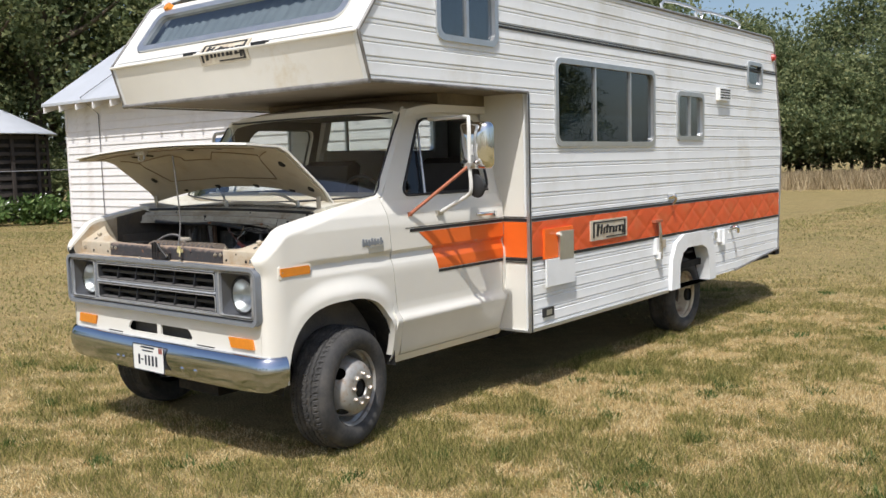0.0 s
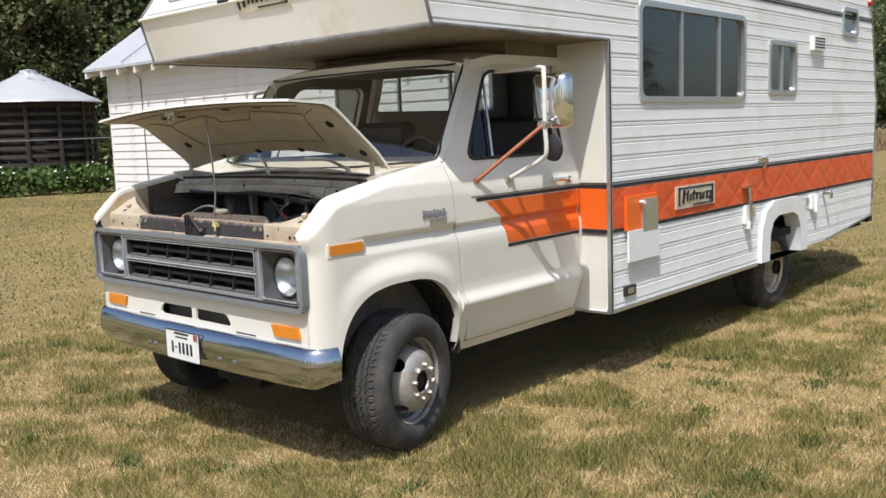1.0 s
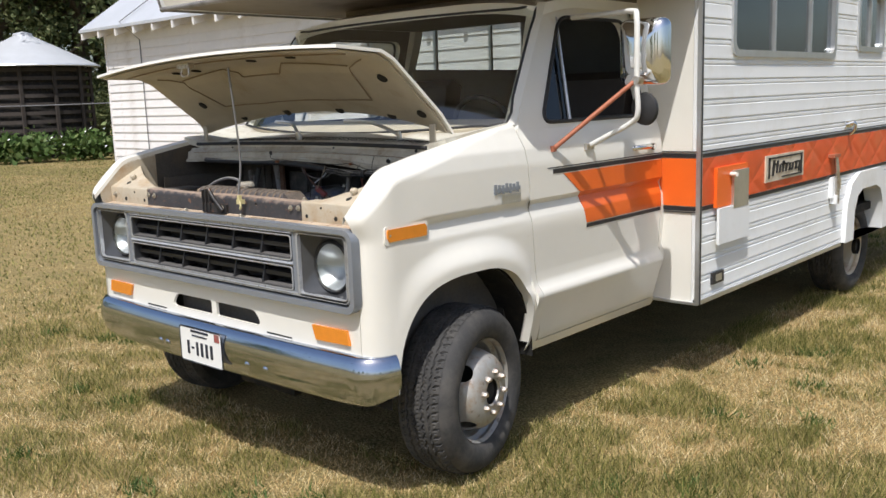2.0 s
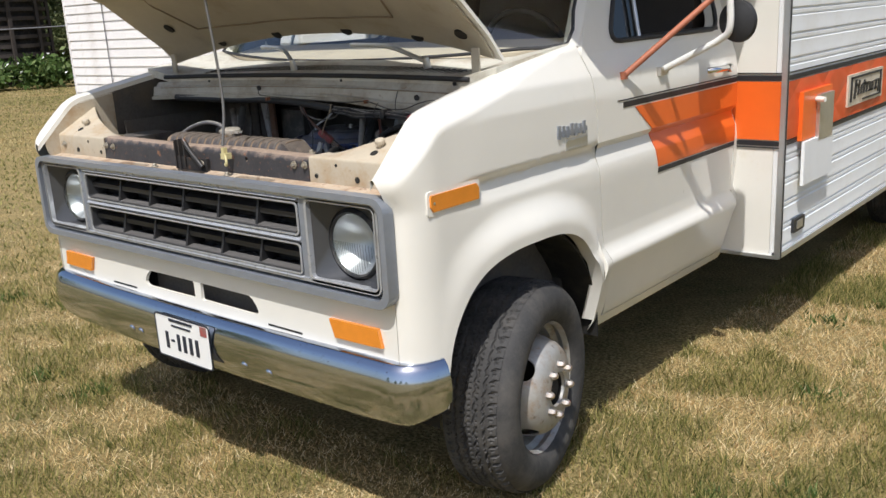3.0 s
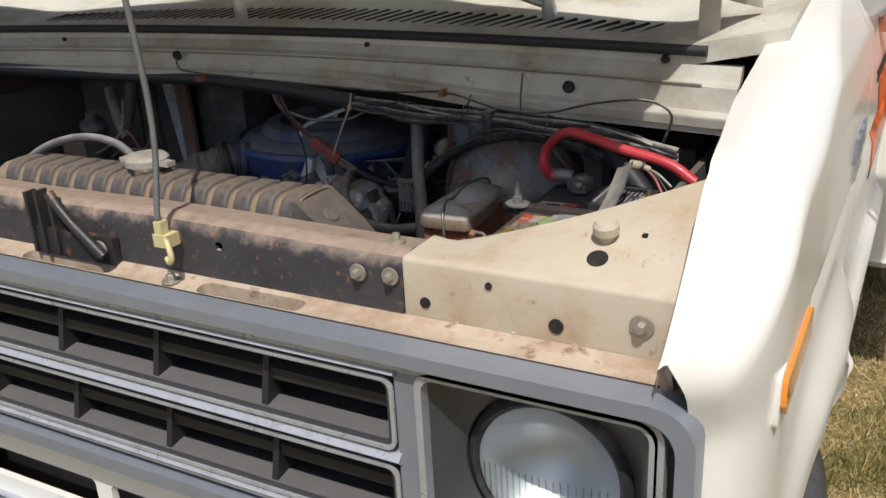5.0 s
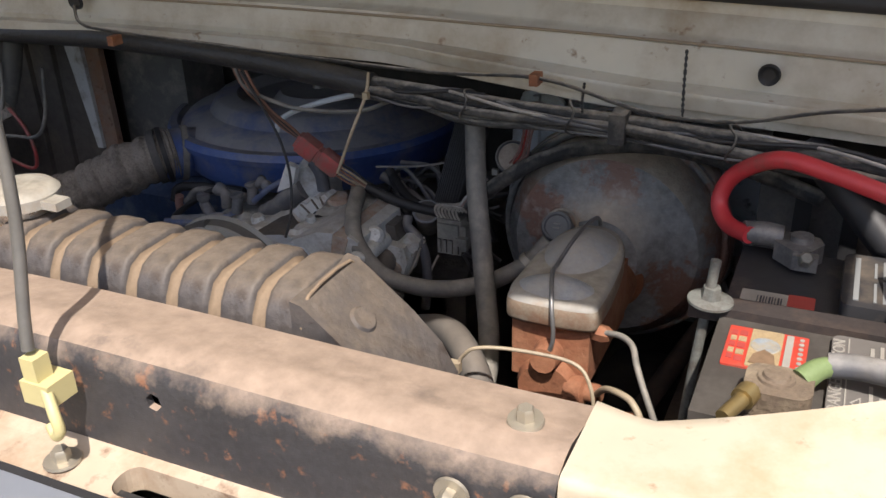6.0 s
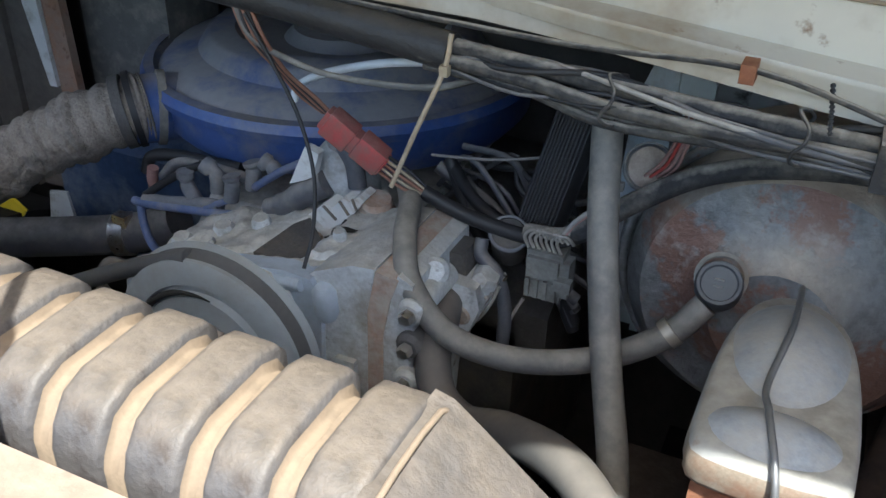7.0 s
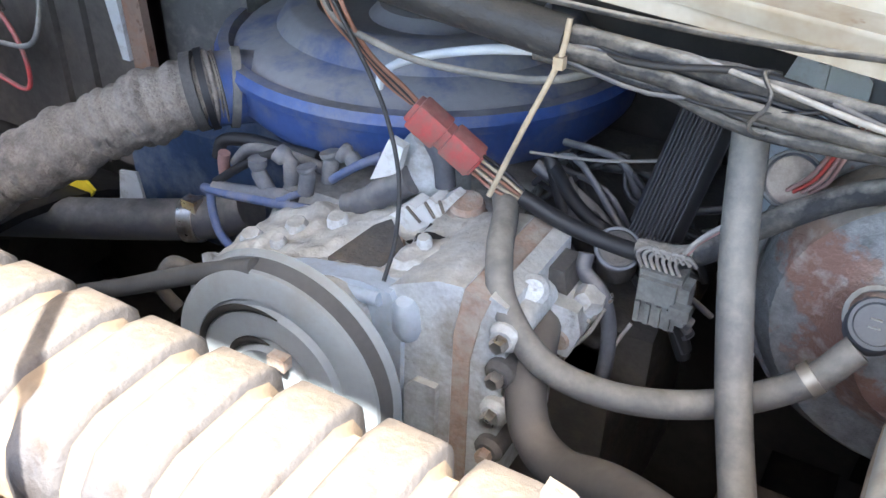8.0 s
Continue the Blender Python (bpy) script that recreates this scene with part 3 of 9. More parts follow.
def cowl_front(x):
    return 0.545 - 0.035 * (x / 0.85) ** 2


def cowl_at(x, y):
    """Height of the cowl's skin."""
    v = (y - cowl_front(x)) / (glass_at(x / 0.93, 0).y - cowl_front(x) + 0.01)
    return cowl_top(x, cowl_front(x) + 0.30 * v)


part("cowl_top", grid(lambda x, v: Vector((x, cowl_front(x) + (glass_at(x / 0.93, 0).y - cowl_front(x) + 0.01) * v, cowl_top(x, cowl_front(x) + 0.30 * v) + 0.0)), lin(-0.93, 0.93, 31), lin(0, 1, 8), thick=(0, 0, -0.03)), M["cowl"], rv, "cream louvred cowl panel")
lou = boxes((-0.0040, 0.0040, -0.036, 0.036, -0.004, 0.0012))
pieces("louvre", lou, M["void"], [Matrix.Translation((x, 0.650 - 0.02 * (x / 0.7) ** 2, cowl_at(x, 0.650 - 0.02 * (x / 0.7) ** 2))) @ Matrix.Rotation(radians(-38 if x > -2 else 0), 4, "Z") @ Matrix.Rotation(radians(10), 4, "X") for x in lin(-0.68, 0.72, 57)], rv)
part("cowl_seal", tube([(x, cowl_front(x) - 0.002, 1.357 + 0.009 * (1 - (x / 0.85) ** 2)) for x in lin(-0.82, 0.82, 12)], 0.008, 6, 3), M["rubber"], rv, "black rubber cowl seal")
def cowl_rise(x):
    return interp(x, (-0.80, -0.3, 0.25, 0.50, 0.75), (0.030, 0.032, 0.030, 0.010, 0.010))


def ledge_w(x):
    return interp(x, (0.12, 0.30), (0.0, 0.017))


part("cowl_face", grid(lambda x, v: Vector((x, cowl_front(x) + interp(v, (0, 0.25, 0.32, 0.755, 0.795, 0.82, 1), (0.0, -0.012, -0.026, -0.030, -0.032 - ledge_w(x), -0.033 - ledge_w(x), -0.030 - ledge_w(x))), 1.349 - (0.089 - cowl_rise(x)) * v - 0.012 * (x / 0.85) ** 2)), lin(-0.87, 0.87, 35), lin(0, 1, 41), thick=(0, 0.02, 0)), M["cowl_in"], rv, "stained cream cowl face inside the engine bay")
part("cowl_lip", grid(lambda x, v: Vector((x, cowl_front(x) - 0.02 - 0.022 * (1 - v), 1.262 + cowl_rise(x) - 0.012 * (x / 0.85) ** 2 + 0.004 * v)), lin(-0.87, 0.87, 31), lin(0, 1, 2), thick=(0, 0, -0.012)), M["cowl_in"], rv)

# ---- hood, raised ----
def hood_pt(u, v):
    """v 0 at the hinges, 1 at the front lip."""
    y = interp(v, (0, 0.2, 0.66, 0.76, 1.0), (0.612, 0.545, 0.290, 0.230, 0.012))
    z = interp(v, (0, 0.2, 0.66, 0.76, 1.0), (1.405, 1.485, 1.700, 1.728, 1.742))
    w = interp(v, (0, 0.7, 1.0), (0.875, 0.87, 0.865))
    crown = (0.030 + 0.075 * max(0.0, 1 - v / 0.85)) * (1 - u * u)
    z -= 0.020 * (1 - u) * v
    rear = 0.030 * (1 - u * u) * max(0, 1 - v / 0.3)
    return Vector((u * w, y + rear + 0.3 * crown - 0.05 * (1 - u * u) * max(0.0, (v - 0.5) / 0.5), z + crown))


hood = part("hood", grid(hood_pt, lin(-1, 1, 33), lin(0, 1, 22), thick=(0, 0.004, 0.012)), M["cream"], rv, "raised cream hood held up on a prop rod")
def hood_in(u, v):
    p = hood_pt(u * 0.975, v)
    return p + Vector((0, -0.006, -0.010 - 0.012 * (1 if 0.12 < v < 0.60 and abs(u) < 0.72 else 0)))
part("hood_liner", grid(hood_in, lin(-1, 1, 60), lin(0.03, 0.97, 40), thick=(0, 0.003, 0.006)), M["hood_in"], hood, "dusty tan hood underside")
for u, v in ((-0.62, 0.72), (-0.45, 0.70), (0.1, 0.74), (0.42, 0.75), (0.86, 0.52), (0.62, 0.08), (0.2, 0.07), (-0.25, 0.07), (-0.62, 0.10), (-0.80, 0.34), (0.9, 0.2)):
    p = hood_in(u, v)
    part("hood_hole", lathe([(0.0, -0.001), (0.022, -0.0012), (0.024, 0.004)], p + Vector((0, -0.003, -0.004)), (0, 0.6, 0.75) if v < 0.7 else (0, 0.1, 1), 14), M["void"], hood)
for line in (((-0.86, 0.70), (-0.70, 0.60), (-0.62, 0.30), (-0.30, 0.26), (0.30, 0.26), (0.62, 0.30), (0.70, 0.60), (0.86, 0.70)), ((-0.70, 0.62), (-0.25, 0.66), (-0.15, 0.58), (0.15, 0.58), (0.25, 0.66), (0.70, 0.62)), ((-0.93, 0.86), (-0.4, 0.885), (0.0, 0.89), (0.4, 0.885), (0.93, 0.86))):
    fine = [(a[0] + (b[0] - a[0]) * k / 8, a[1] + (b[1] - a[1]) * k / 8) for a, b in zip(line, line[1:]) for k in range(8)] + [line[-1]]
    part("hood_seam", tube([hood_in(u, v) + Vector((0, -0.002, -0.003)) for u, v in fine], 0.0030, 6, curve=False), M["hood_seam"], hood, "dark seam of the inner hood panel")
hs = part("hood_striker", boxes((-0.19, -0.10, 0.030, 0.060, 1.715, 1.745)), M["steel"], hood, "steel hood striker", bevel=0.004)
part("striker_loop", tube([(-0.17, 0.045, 1.72), (-0.17, 0.040, 1.685), (-0.12, 0.040, 1.685), (-0.12, 0.045, 1.72)], 0.005, 6, 3), M["steel"], hs)
both("hinge_arm", boxes((0.795, 0.825, 0.555, 0.562, 1.36, 1.45)), M["hood_in"], (rv, rv), "cream hood hinge strap")
part("prop_rod", tube([(0.197, 0.03, 1.19), (0.190, 0.055, 1.35), (0.165, 0.045, 1.705)], 0.0044, 8), M["wire_d"], rv, "thin steel hood prop rod")

# ---- front ----
nose = boxes((-0.932, 0.932, 0.0, 0.012, 0.555, 0.815))
nose_ob = part("nose_panel", nose, M["cream"], rv, "cream lower front panel with air slots")
slots = [prism([(s * x, z) for x, z in ((0.018, 0.664), (0.022, 0.658), (0.300, 0.657), (0.318, 0.661), (0.325, 0.672), (0.316, 0.690), (0.300, 0.708), (0.282, 0.718), (0.024, 0.719), (0.018, 0.712))], "y", -0.05, 0.10) for s in (-1, 1)]
cut(nose_ob, *slots)
part("slot_back", boxes((-0.34, 0.34, 0.06, 0.07, 0.63, 0.75)), M["inner"], rv)
for s in (-1, 1):
    part("turn_signal", prism([(s * 0.670, 0.716), (s * 0.868, 0.719), (s * 0.880, 0.664), (s * 0.690, 0.660)], "y", -0.012, 0.01), M["amber"], rv, "amber front turn signal lens", bevel=0.005)
    part("bumper_slot", boxes((s * 0.46 - 0.09, s * 0.46 + 0.07, -0.0015, 0.012, 0.634, 0.640)), M["void"], rv)

# grille surround, rows and bars
gr = part("grille", ring(rounded(-0.950, 0.950, 0.792, 1.102, 0.045), rounded(-0.930, 0.930, 0.814, 1.084, 0.035), "y", -0.040, 0.0), M["argent"], rv, "grey argent grille with two rows and square headlight bezels", bevel=0.0095)
part("grille_gap", ring(rounded(-0.932, 0.932, 0.812, 1.086, 0.035), rounded(-0.915, 0.915, 0.828, 1.080, 0.028), "y", -0.012, 0.03), M["dark"], gr)
part("grille_inner_rim", ring(rounded(-0.917, 0.917, 0.826, 1.082, 0.028), rounded(-0.907, 0.907, 0.836, 1.072, 0.022), "y", -0.030, 0.03), M["argent_l"], gr, bevel=0.003)
for x in (-0.612, 0.612):
    part("grille_post", boxes((x - 0.016, x + 0.016, -0.024, 0.03, 0.830, 1.078)), M["argent"], gr, bevel=0.005)
for z0, z1 in ((0.936, 0.958), (1.058, 1.076), (0.828, 0.842)):
    part("grille_bar", prism([(-0.008, z0), (-0.026, z0 + 0.003), (-0.034, (z0 + z1) / 2), (-0.026, z1 - 0.003), (-0.008, z1)], "x", -0.60, 0.60), M["argent_l"], gr)
for z0, z1 in ((0.964, 1.054), (0.846, 0.932)):
    part("row_frame", ring(rounded(-0.594, 0.594, z0 - 0.003, z1 + 0.003, 0.014), rounded(-0.585, 0.585, z0 + 0.005, z1 - 0.004, 0.01), "y", -0.026, 0.045), M["argent_d"], gr, bevel=0.002)
    part("row_rim", ring(rounded(-0.596, 0.596, z0 - 0.005, z1 + 0.005, 0.015), rounded(-0.591, 0.591, z0, z1, 0.012), "y", -0.030, -0.0262), M["argent_l"], gr, "bright thin rim round the row")
    part("row_shelf", prism([(-0.022, z0 + 0.006), (0.006, z0 + 0.010), (0.006, z0 + 0.004), (-0.022, z0 + 0.001)], "x", -0.583, 0.583), M["dust_arg"], gr, "dusty grille shelf")
    for k in range(1, 6):
        x = -0.583 + 1.166 * k / 6
        part("grille_fin", prism([(-0.020, z0 + 0.006), (0.05, z0 + 0.006), (0.05, z1 - 0.004), (-0.002, z1 - 0.004)], "x", x - 0.005, x + 0.005), M["fin"], gr)
    zm = z0 + 0.052
    part("grille_louvre", prism([(-0.006, zm + 0.004), (0.045, zm + 0.028), (0.045, zm + 0.016), (-0.006, zm - 0.012)], "x", -0.583, 0.583), M["fin"], gr)
# black sheet painting the shade deep behind the rows
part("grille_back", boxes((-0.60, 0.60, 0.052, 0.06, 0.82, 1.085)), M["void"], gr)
for s in (-1, 1):
    bz = part("headlight_bezel", ring([(0.769 * s + a, 0.951 + b) for a, b in rounded(-0.141, 0.139, -0.118, 0.122, 0.012, 8)],
              [(0.769 * s + 0.106 * math.cos(radians(t)), 0.944 + 0.106 * math.sin(radians(t))) for t in [(-90 + 360 * (i + 0.5) / 36) for i in range(36)]], "y", -0.022, -0.012), M["argent_d"], gr, "dark grey square headlight bezel")
    part("bezel_frame", ring(rounded(0.769 * s - 0.143, 0.769 * s + 0.141, 0.829, 1.077, 0.022), rounded(0.769 * s - 0.134, 0.769 * s + 0.132, 0.839, 1.068, 0.016), "y", -0.030, -0.012), M["argent_l"], gr, "satin grey bezel frame", bevel=0.003)
    # the bezel dishes in towards the lamp
    for v in bz.data.vertices:
        r = math.hypot(v.co.x - 0.769 * s, v.co.z - 0.944)
        if r < 0.107:
            v.co.y += 0.045
    hl = part("headlight", lathe([(0.0, -0.022), (0.04, -0.019), (0.07, -0.010), (0.086, 0.004), (0.090, 0.014)], (0.769 * s, 0.012, 0.944), (0, 1, 0), 40), glass("headlight_glass", (0.90, 0.92, 0.92), 0.5, 0.12) if s < 0 else bpy.data.materials["headlight_glass"], gr, "round sealed-beam headlight")
    hl.visible_shadow = False
    part("reflector", lathe([(0.0, 0.072), (0.02, 0.069), (0.04, 0.059), (0.06, 0.044), (0.078, 0.022), (0.092, 0.0)], (0.769 * s, 0.026, 0.944), (0, 1, 0), 40), M["reflector"], hl, "silver reflector bowl")
    lens = bmesh.new()
    for k in range(-9, 10):
        zz = math.sqrt(max(0.0, 0.082 ** 2 - (k * 0.0085) ** 2))
        tube([(0.769 * s + k * 0.0085, 0.003 + (abs(k) / 9) ** 2 * 0.010, 0.944 - zz), (0.769 * s + k * 0.0085, -0.004 + (abs(k) / 9) ** 2 * 0.016, 0.944 + zz * 0.15)], 0.0012, 4, curve=False, bm=lens)
    part("lens_ribs", lens, M["clear_p"], hl).visible_shadow = False
    part("lamp_ring", lathe([(0.088, 0.0), (0.094, -0.006), (0.100, -0.002), (0.112, 0.022)], (0.769 * s, 0.022, 0.944), (0, 1, 0), 40), M["dark"], gr)

# bumper: a bowed chrome channel with wrapped ends
def bump_y(u):
    a = abs(u)
    return -0.036 + 0.03 * a * a + 0.13 * max(0, (a - 0.86) / 0.14) ** 2.2


def bump_pt(u, v):
    prof = ((0.035, 0.620), (0.015, 0.632), (-0.003, 0.629), (-0.018, 0.614), (-0.029, 0.585), (-0.034, 0.552), (-0.032, 0.528), (-0.028, 0.50), (-0.018, 0.468), (-0.006, 0.445), (0.010, 0.430), (0.035, 0.422))
    k = v * (len(prof) - 1)
    i = min(int(k), len(prof) - 2)
    q = k - i
    oy, z = (prof[i][0] * (1 - q) + prof[i + 1][0] * q, prof[i][1] * (1 - q) + prof[i + 1][1] * q)
    a = abs(u)
    turn = radians(78) * min(1.0, max(0.0, (a - 0.90) / 0.09))
    rise = 0.028 * max(0, (a - 0.70) / 0.30) ** 2
    return Vector((u * 1.065 - (0.02 * max(0, (a - 0.93) / 0.07) ** 2) * (1 if u > 0 else -1) - math.copysign(1, u) * (oy + 0.034) * math.sin(turn), bump_y(u) - 0.034 + (oy + 0.034) * math.cos(turn), z + rise * (1 if z < 0.5 else 0.0)))


part("front_valance", boxes((-0.80, 0.80, 0.075, 0.09, 0.44, 0.60)), M["void"], rv)
bum = part("bumper", grid(bump_pt, [math.sin(t) for t in lin(-math.pi / 2, math.pi / 2, 61)], lin(0, 1, 33)), M["chrome"], rv, "bowed chrome front bumper with small dents", smooth=60)
for x in (-0.36, 0.30, 0.42, -0.30):
    part("bumper_bolt", lathe([(0.0, 0.010), (0.009, 0.008), (0.016, 0.003), (0.018, -0.004)], (x, bump_y(x / 1.065) - 0.027, 0.50), (0, -1, -0.2), 16), M["chrome"], bum)
pl = part("number_plate", prism(rounded(-0.168, 0.148, 0.450, 0.608, 0.012, 3), "y", -0.075, -0.072), M["plate"], bum, "white number plate with dark bars")
part("plate_rim", ring(rounded(-0.168, 0.148, 0.450, 0.608, 0.012, 3), rounded(-0.164, 0.144, 0.454, 0.604, 0.010, 3), "y", -0.077, -0.072), M["ink"], pl)
for x0, x1, z0, z1 in ((-0.112, -0.096, 0.486, 0.546), (-0.080, -0.062, 0.513, 0.521), (-0.044, -0.029, 0.486, 0.546), (-0.010, 0.007, 0.486, 0.546), (0.026, 0.043, 0.486, 0.546), (0.062, 0.079, 0.486, 0.546), (-0.082, 0.052, 0.588, 0.597), (-0.070, 0.040, 0.570, 0.576)):
    part("plate_bar", boxes((x0, x1, -0.0775, -0.074, z0, z1)), M["ink"], pl)
part("plate_sticker", boxes((0.098, 0.132, -0.0775, -0.074, 0.568, 0.600)), M["redpt"], pl, "small red sticker")

# side marker, badge bars
for s in (-1, 1):
    mk = part("marker_bezel", prism(rounded(0.070, 0.296, 1.036, 1.104, 0.010), "x", s * 0.975, s * 1.0095), M["cream"], rv, bevel=0.002)
    part("side_marker", prism([(0.079, 1.062), (0.090, 1.048), (0.284, 1.048), (0.287, 1.056), (0.287, 1.082), (0.276, 1.094), (0.083, 1.094), (0.079, 1.088)], "x", s * 0.995, s * 1.0150), M["amber"], mk, "amber side marker lens", bevel=0.005)
    part("marker_screw", lathe([(0, 0.002), (0.005, 0.0)], (s * 1.0155, 0.092, 1.071), (s, 0, 0), 8), M["steel"], mk)
    bd = [(s * 1.010, s * 1.0185, 0.692, 0.866, 1.164, 1.180)] + [(s * 1.010, s * 1.0195, 0.694 + 0.0245 * k, 0.708 + 0.0245 * k, 1.156 + 0.004 * (k % 2), 1.198 - 0.003 * (k % 3)) for k in range(7)]
    part("badge", boxes(*bd), M["argent"], rv, "chrome script badge as plain bars", bevel=0.0015)
    part("badge_plate", boxes((s * 1.005, s * 1.0155, 0.742, 0.872, 1.112, 1.150), (s * 1.005, s * 1.0175, 0.748, 0.866, 1.142, 1.147), (s * 1.005, s * 1.0175, 0.748, 0.866, 1.115, 1.120)), M["trim"], rv, "small worn chrome plate", bevel=0.0015)


# ---- wheels ----
def wheel(at, steer, side, rim_mat, dual=False):
    c = Vector((0, 0, 0))
    R = 0.345
    w = part("wheel", lathe([(0.205, -0.005), (0.214, 0.012), (0.214, -0.025), (0.198, -0.04), (0.190, -0.10), (0.182, -0.150)], c, (1, 0, 0), 40), rim_mat, rv, "steel wheel with hand holes and exposed lug nuts")
    ty = [(0.212, 0.000), (0.222, 0.020), (0.250, 0.034), (0.290, 0.036), (0.318, 0.022), (0.332, 0.004), (0.336, -0.010), (0.338, -0.03), (0.338, -0.060), (0.334, -0.062), (0.334, -0.070), (0.338, -0.072), (0.338, -0.112), (0.334, -0.114), (0.334, -0.122), (0.338, -0.124), (0.338, -0.16), (0.336, -0.185), (0.30, -0.205), (0.24, -0.195), (0.212, -0.17)]
    part("tyre", lathe(ty, c, (1, 0, 0), 64), M["tyre"], w, "worn black tyre")
    def tread_at(x, a):
        """Ribs between zigzag grooves; cut blocks on both shoulders."""
        zig = 0.0045 * (abs(((a * 54 / math.pi) % 2.0) - 1.0) * 2 - 1)
        deep = min(abs(x - c0 - zig) for c0 in (-0.042, -0.074, -0.106, -0.138)) < 0.0036
        if (x > -0.030 or x < -0.150) and (a * 64 / (2 * math.pi) + 9.0 * x) % 1.0 < 0.22:
            deep = True
        if not deep and (a * 128 / (2 * math.pi) + 14.0 * x) % 1.0 < 0.13:
            return 0.341
        return (0.337 if deep else 0.3455) - 0.010 * max(0.0, (abs(x + 0.090) - 0.062) / 0.028) ** 2

    tread = grid(lambda a, x: Vector((x, tread_at(x, a) * math.cos(a), tread_at(x, a) * math.sin(a))), lin(0, 2 * math.pi, 385 if not dual else 97), lin(-0.004, -0.176, 58 if not dual else 24))
    part("tread", tread, M["tyre"], w, "worn tread with zigzag ribs", smooth=0)
    front = [(0.188, -0.10), (0.176, -0.088), (0.164, -0.025), (0.150, 0.018), (0.132, 0.040), (0.104, 0.050), (0.056, 0.052)] if not dual else [(0.186, -0.128), (0.172, -0.136), (0.13, -0.142), (0.10, -0.142), (0.056, -0.125)]
    disc = part("wheel_disc", lathe(front + [(r - 0.004, h - 0.008) for r, h in front[::-1]], c, (1, 0, 0), 48, closed=True), rim_mat if not dual else M["iron_rim"], w)
    for k in range(4):
        a = radians(35 + 90 * k)
        ax = Vector((0.75, math.cos(a), math.sin(a)))
        cut(disc, lathe([(0, -0.05), (0.036, -0.05), (0.038, 0.06), (0, 0.06)], Vector((-0.015 if not dual else -0.135, 0.156 * math.cos(a), 0.156 * math.sin(a))), ax if not dual else (1, 0, 0), 20))
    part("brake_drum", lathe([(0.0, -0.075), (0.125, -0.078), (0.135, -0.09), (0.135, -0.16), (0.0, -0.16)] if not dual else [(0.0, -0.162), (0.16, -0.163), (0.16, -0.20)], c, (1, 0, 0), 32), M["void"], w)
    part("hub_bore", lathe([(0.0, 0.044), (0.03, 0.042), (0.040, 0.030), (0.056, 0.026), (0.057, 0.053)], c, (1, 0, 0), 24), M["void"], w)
    nut = lathe([(0.0, 0.026), (0.007, 0.026), (0.013, 0.018), (0.014, 0.0)], c, (1, 0, 0), 6)
    pieces("lug_nut", nut, M["steel"], [Matrix.Translation((0.048 if not dual else -0.142, 0.083 * math.cos(radians(45 * k + 22)), 0.083 * math.sin(radians(45 * k + 22)))) for k in range(8)], w, "bright lug nut")
    w.matrix_basis = Matrix.Translation(at) @ Matrix.Rotation(radians(steer) + (0 if side > 0 else math.pi), 4, "Z") @ Matrix.Rotation(radians(14), 4, "X") @ Matrix.Scale(1.02, 4)
    return w


wheel((0.998, 0.600, 0.352), 11, 1, M["rim"])
wheel((-0.998, 0.600, 0.352), 11, -1, M["rim"])
wheel((1.10, 4.86, 0.345), 0, 1, M["rimw"], True)
wheel((-1.10, 4.86, 0.345), 0, -1, M["rimw"], True)
# liner painted near black to carry the shade inside the arch
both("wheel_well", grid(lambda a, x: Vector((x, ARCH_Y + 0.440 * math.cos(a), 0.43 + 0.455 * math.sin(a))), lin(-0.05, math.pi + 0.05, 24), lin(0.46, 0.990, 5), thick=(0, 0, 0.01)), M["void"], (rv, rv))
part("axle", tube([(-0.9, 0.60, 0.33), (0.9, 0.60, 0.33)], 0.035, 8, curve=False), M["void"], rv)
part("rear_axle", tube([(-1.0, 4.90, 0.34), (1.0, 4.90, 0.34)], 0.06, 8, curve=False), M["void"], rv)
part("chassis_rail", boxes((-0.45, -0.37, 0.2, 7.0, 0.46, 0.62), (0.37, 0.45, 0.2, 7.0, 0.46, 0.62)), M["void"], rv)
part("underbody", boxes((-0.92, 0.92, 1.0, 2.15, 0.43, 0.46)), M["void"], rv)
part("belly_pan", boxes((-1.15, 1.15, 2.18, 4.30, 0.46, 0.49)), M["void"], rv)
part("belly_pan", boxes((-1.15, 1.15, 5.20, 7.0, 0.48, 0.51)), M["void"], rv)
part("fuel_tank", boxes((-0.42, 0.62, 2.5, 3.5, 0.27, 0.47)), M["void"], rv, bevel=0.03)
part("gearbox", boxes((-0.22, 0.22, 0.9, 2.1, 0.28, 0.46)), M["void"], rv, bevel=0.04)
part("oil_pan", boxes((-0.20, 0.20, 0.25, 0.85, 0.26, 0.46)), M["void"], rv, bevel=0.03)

# ---- the camper body ----
SIDE = [(0.60, 2.08), (2.135, 2.08), (2.135, 0.445), (5.85, 0.47), (7.12, 0.575), (7.20, 1.70), (6.93, 2.82), (6.80, 2.862), (1.00, 2.862), (0.86, 2.78), (0.52, 2.34)]


def siding_x(z):
    q = (z / 0.1015) % 1.0
    return 0.0 if q < 0.50 else (-0.007 if q < 0.56 else (-0.001 if q < 0.72 else (-0.007 if q < 0.79 else 0.001)))


def wall_sheet(s):
    zs = []
    z = 0.40
    while z < 2.90:
        zs += [z]
        z += 0.1015 / 16
    prof = [(BX + siding_x(z), z) for z in zs]
    keep = [prof[0]] + [p for a, p, b in zip(prof, prof[1:], prof[2:]) if abs(a[0] - p[0]) > 1e-5 or abs(b[0] - p[0]) > 1e-5] + [prof[-1]]
    poly = keep + [(BX - 0.04, 2.90), (BX - 0.04, 0.40)]
    return prism([(s * x, z) for x, z in poly], "y", 0.30, 7.40)


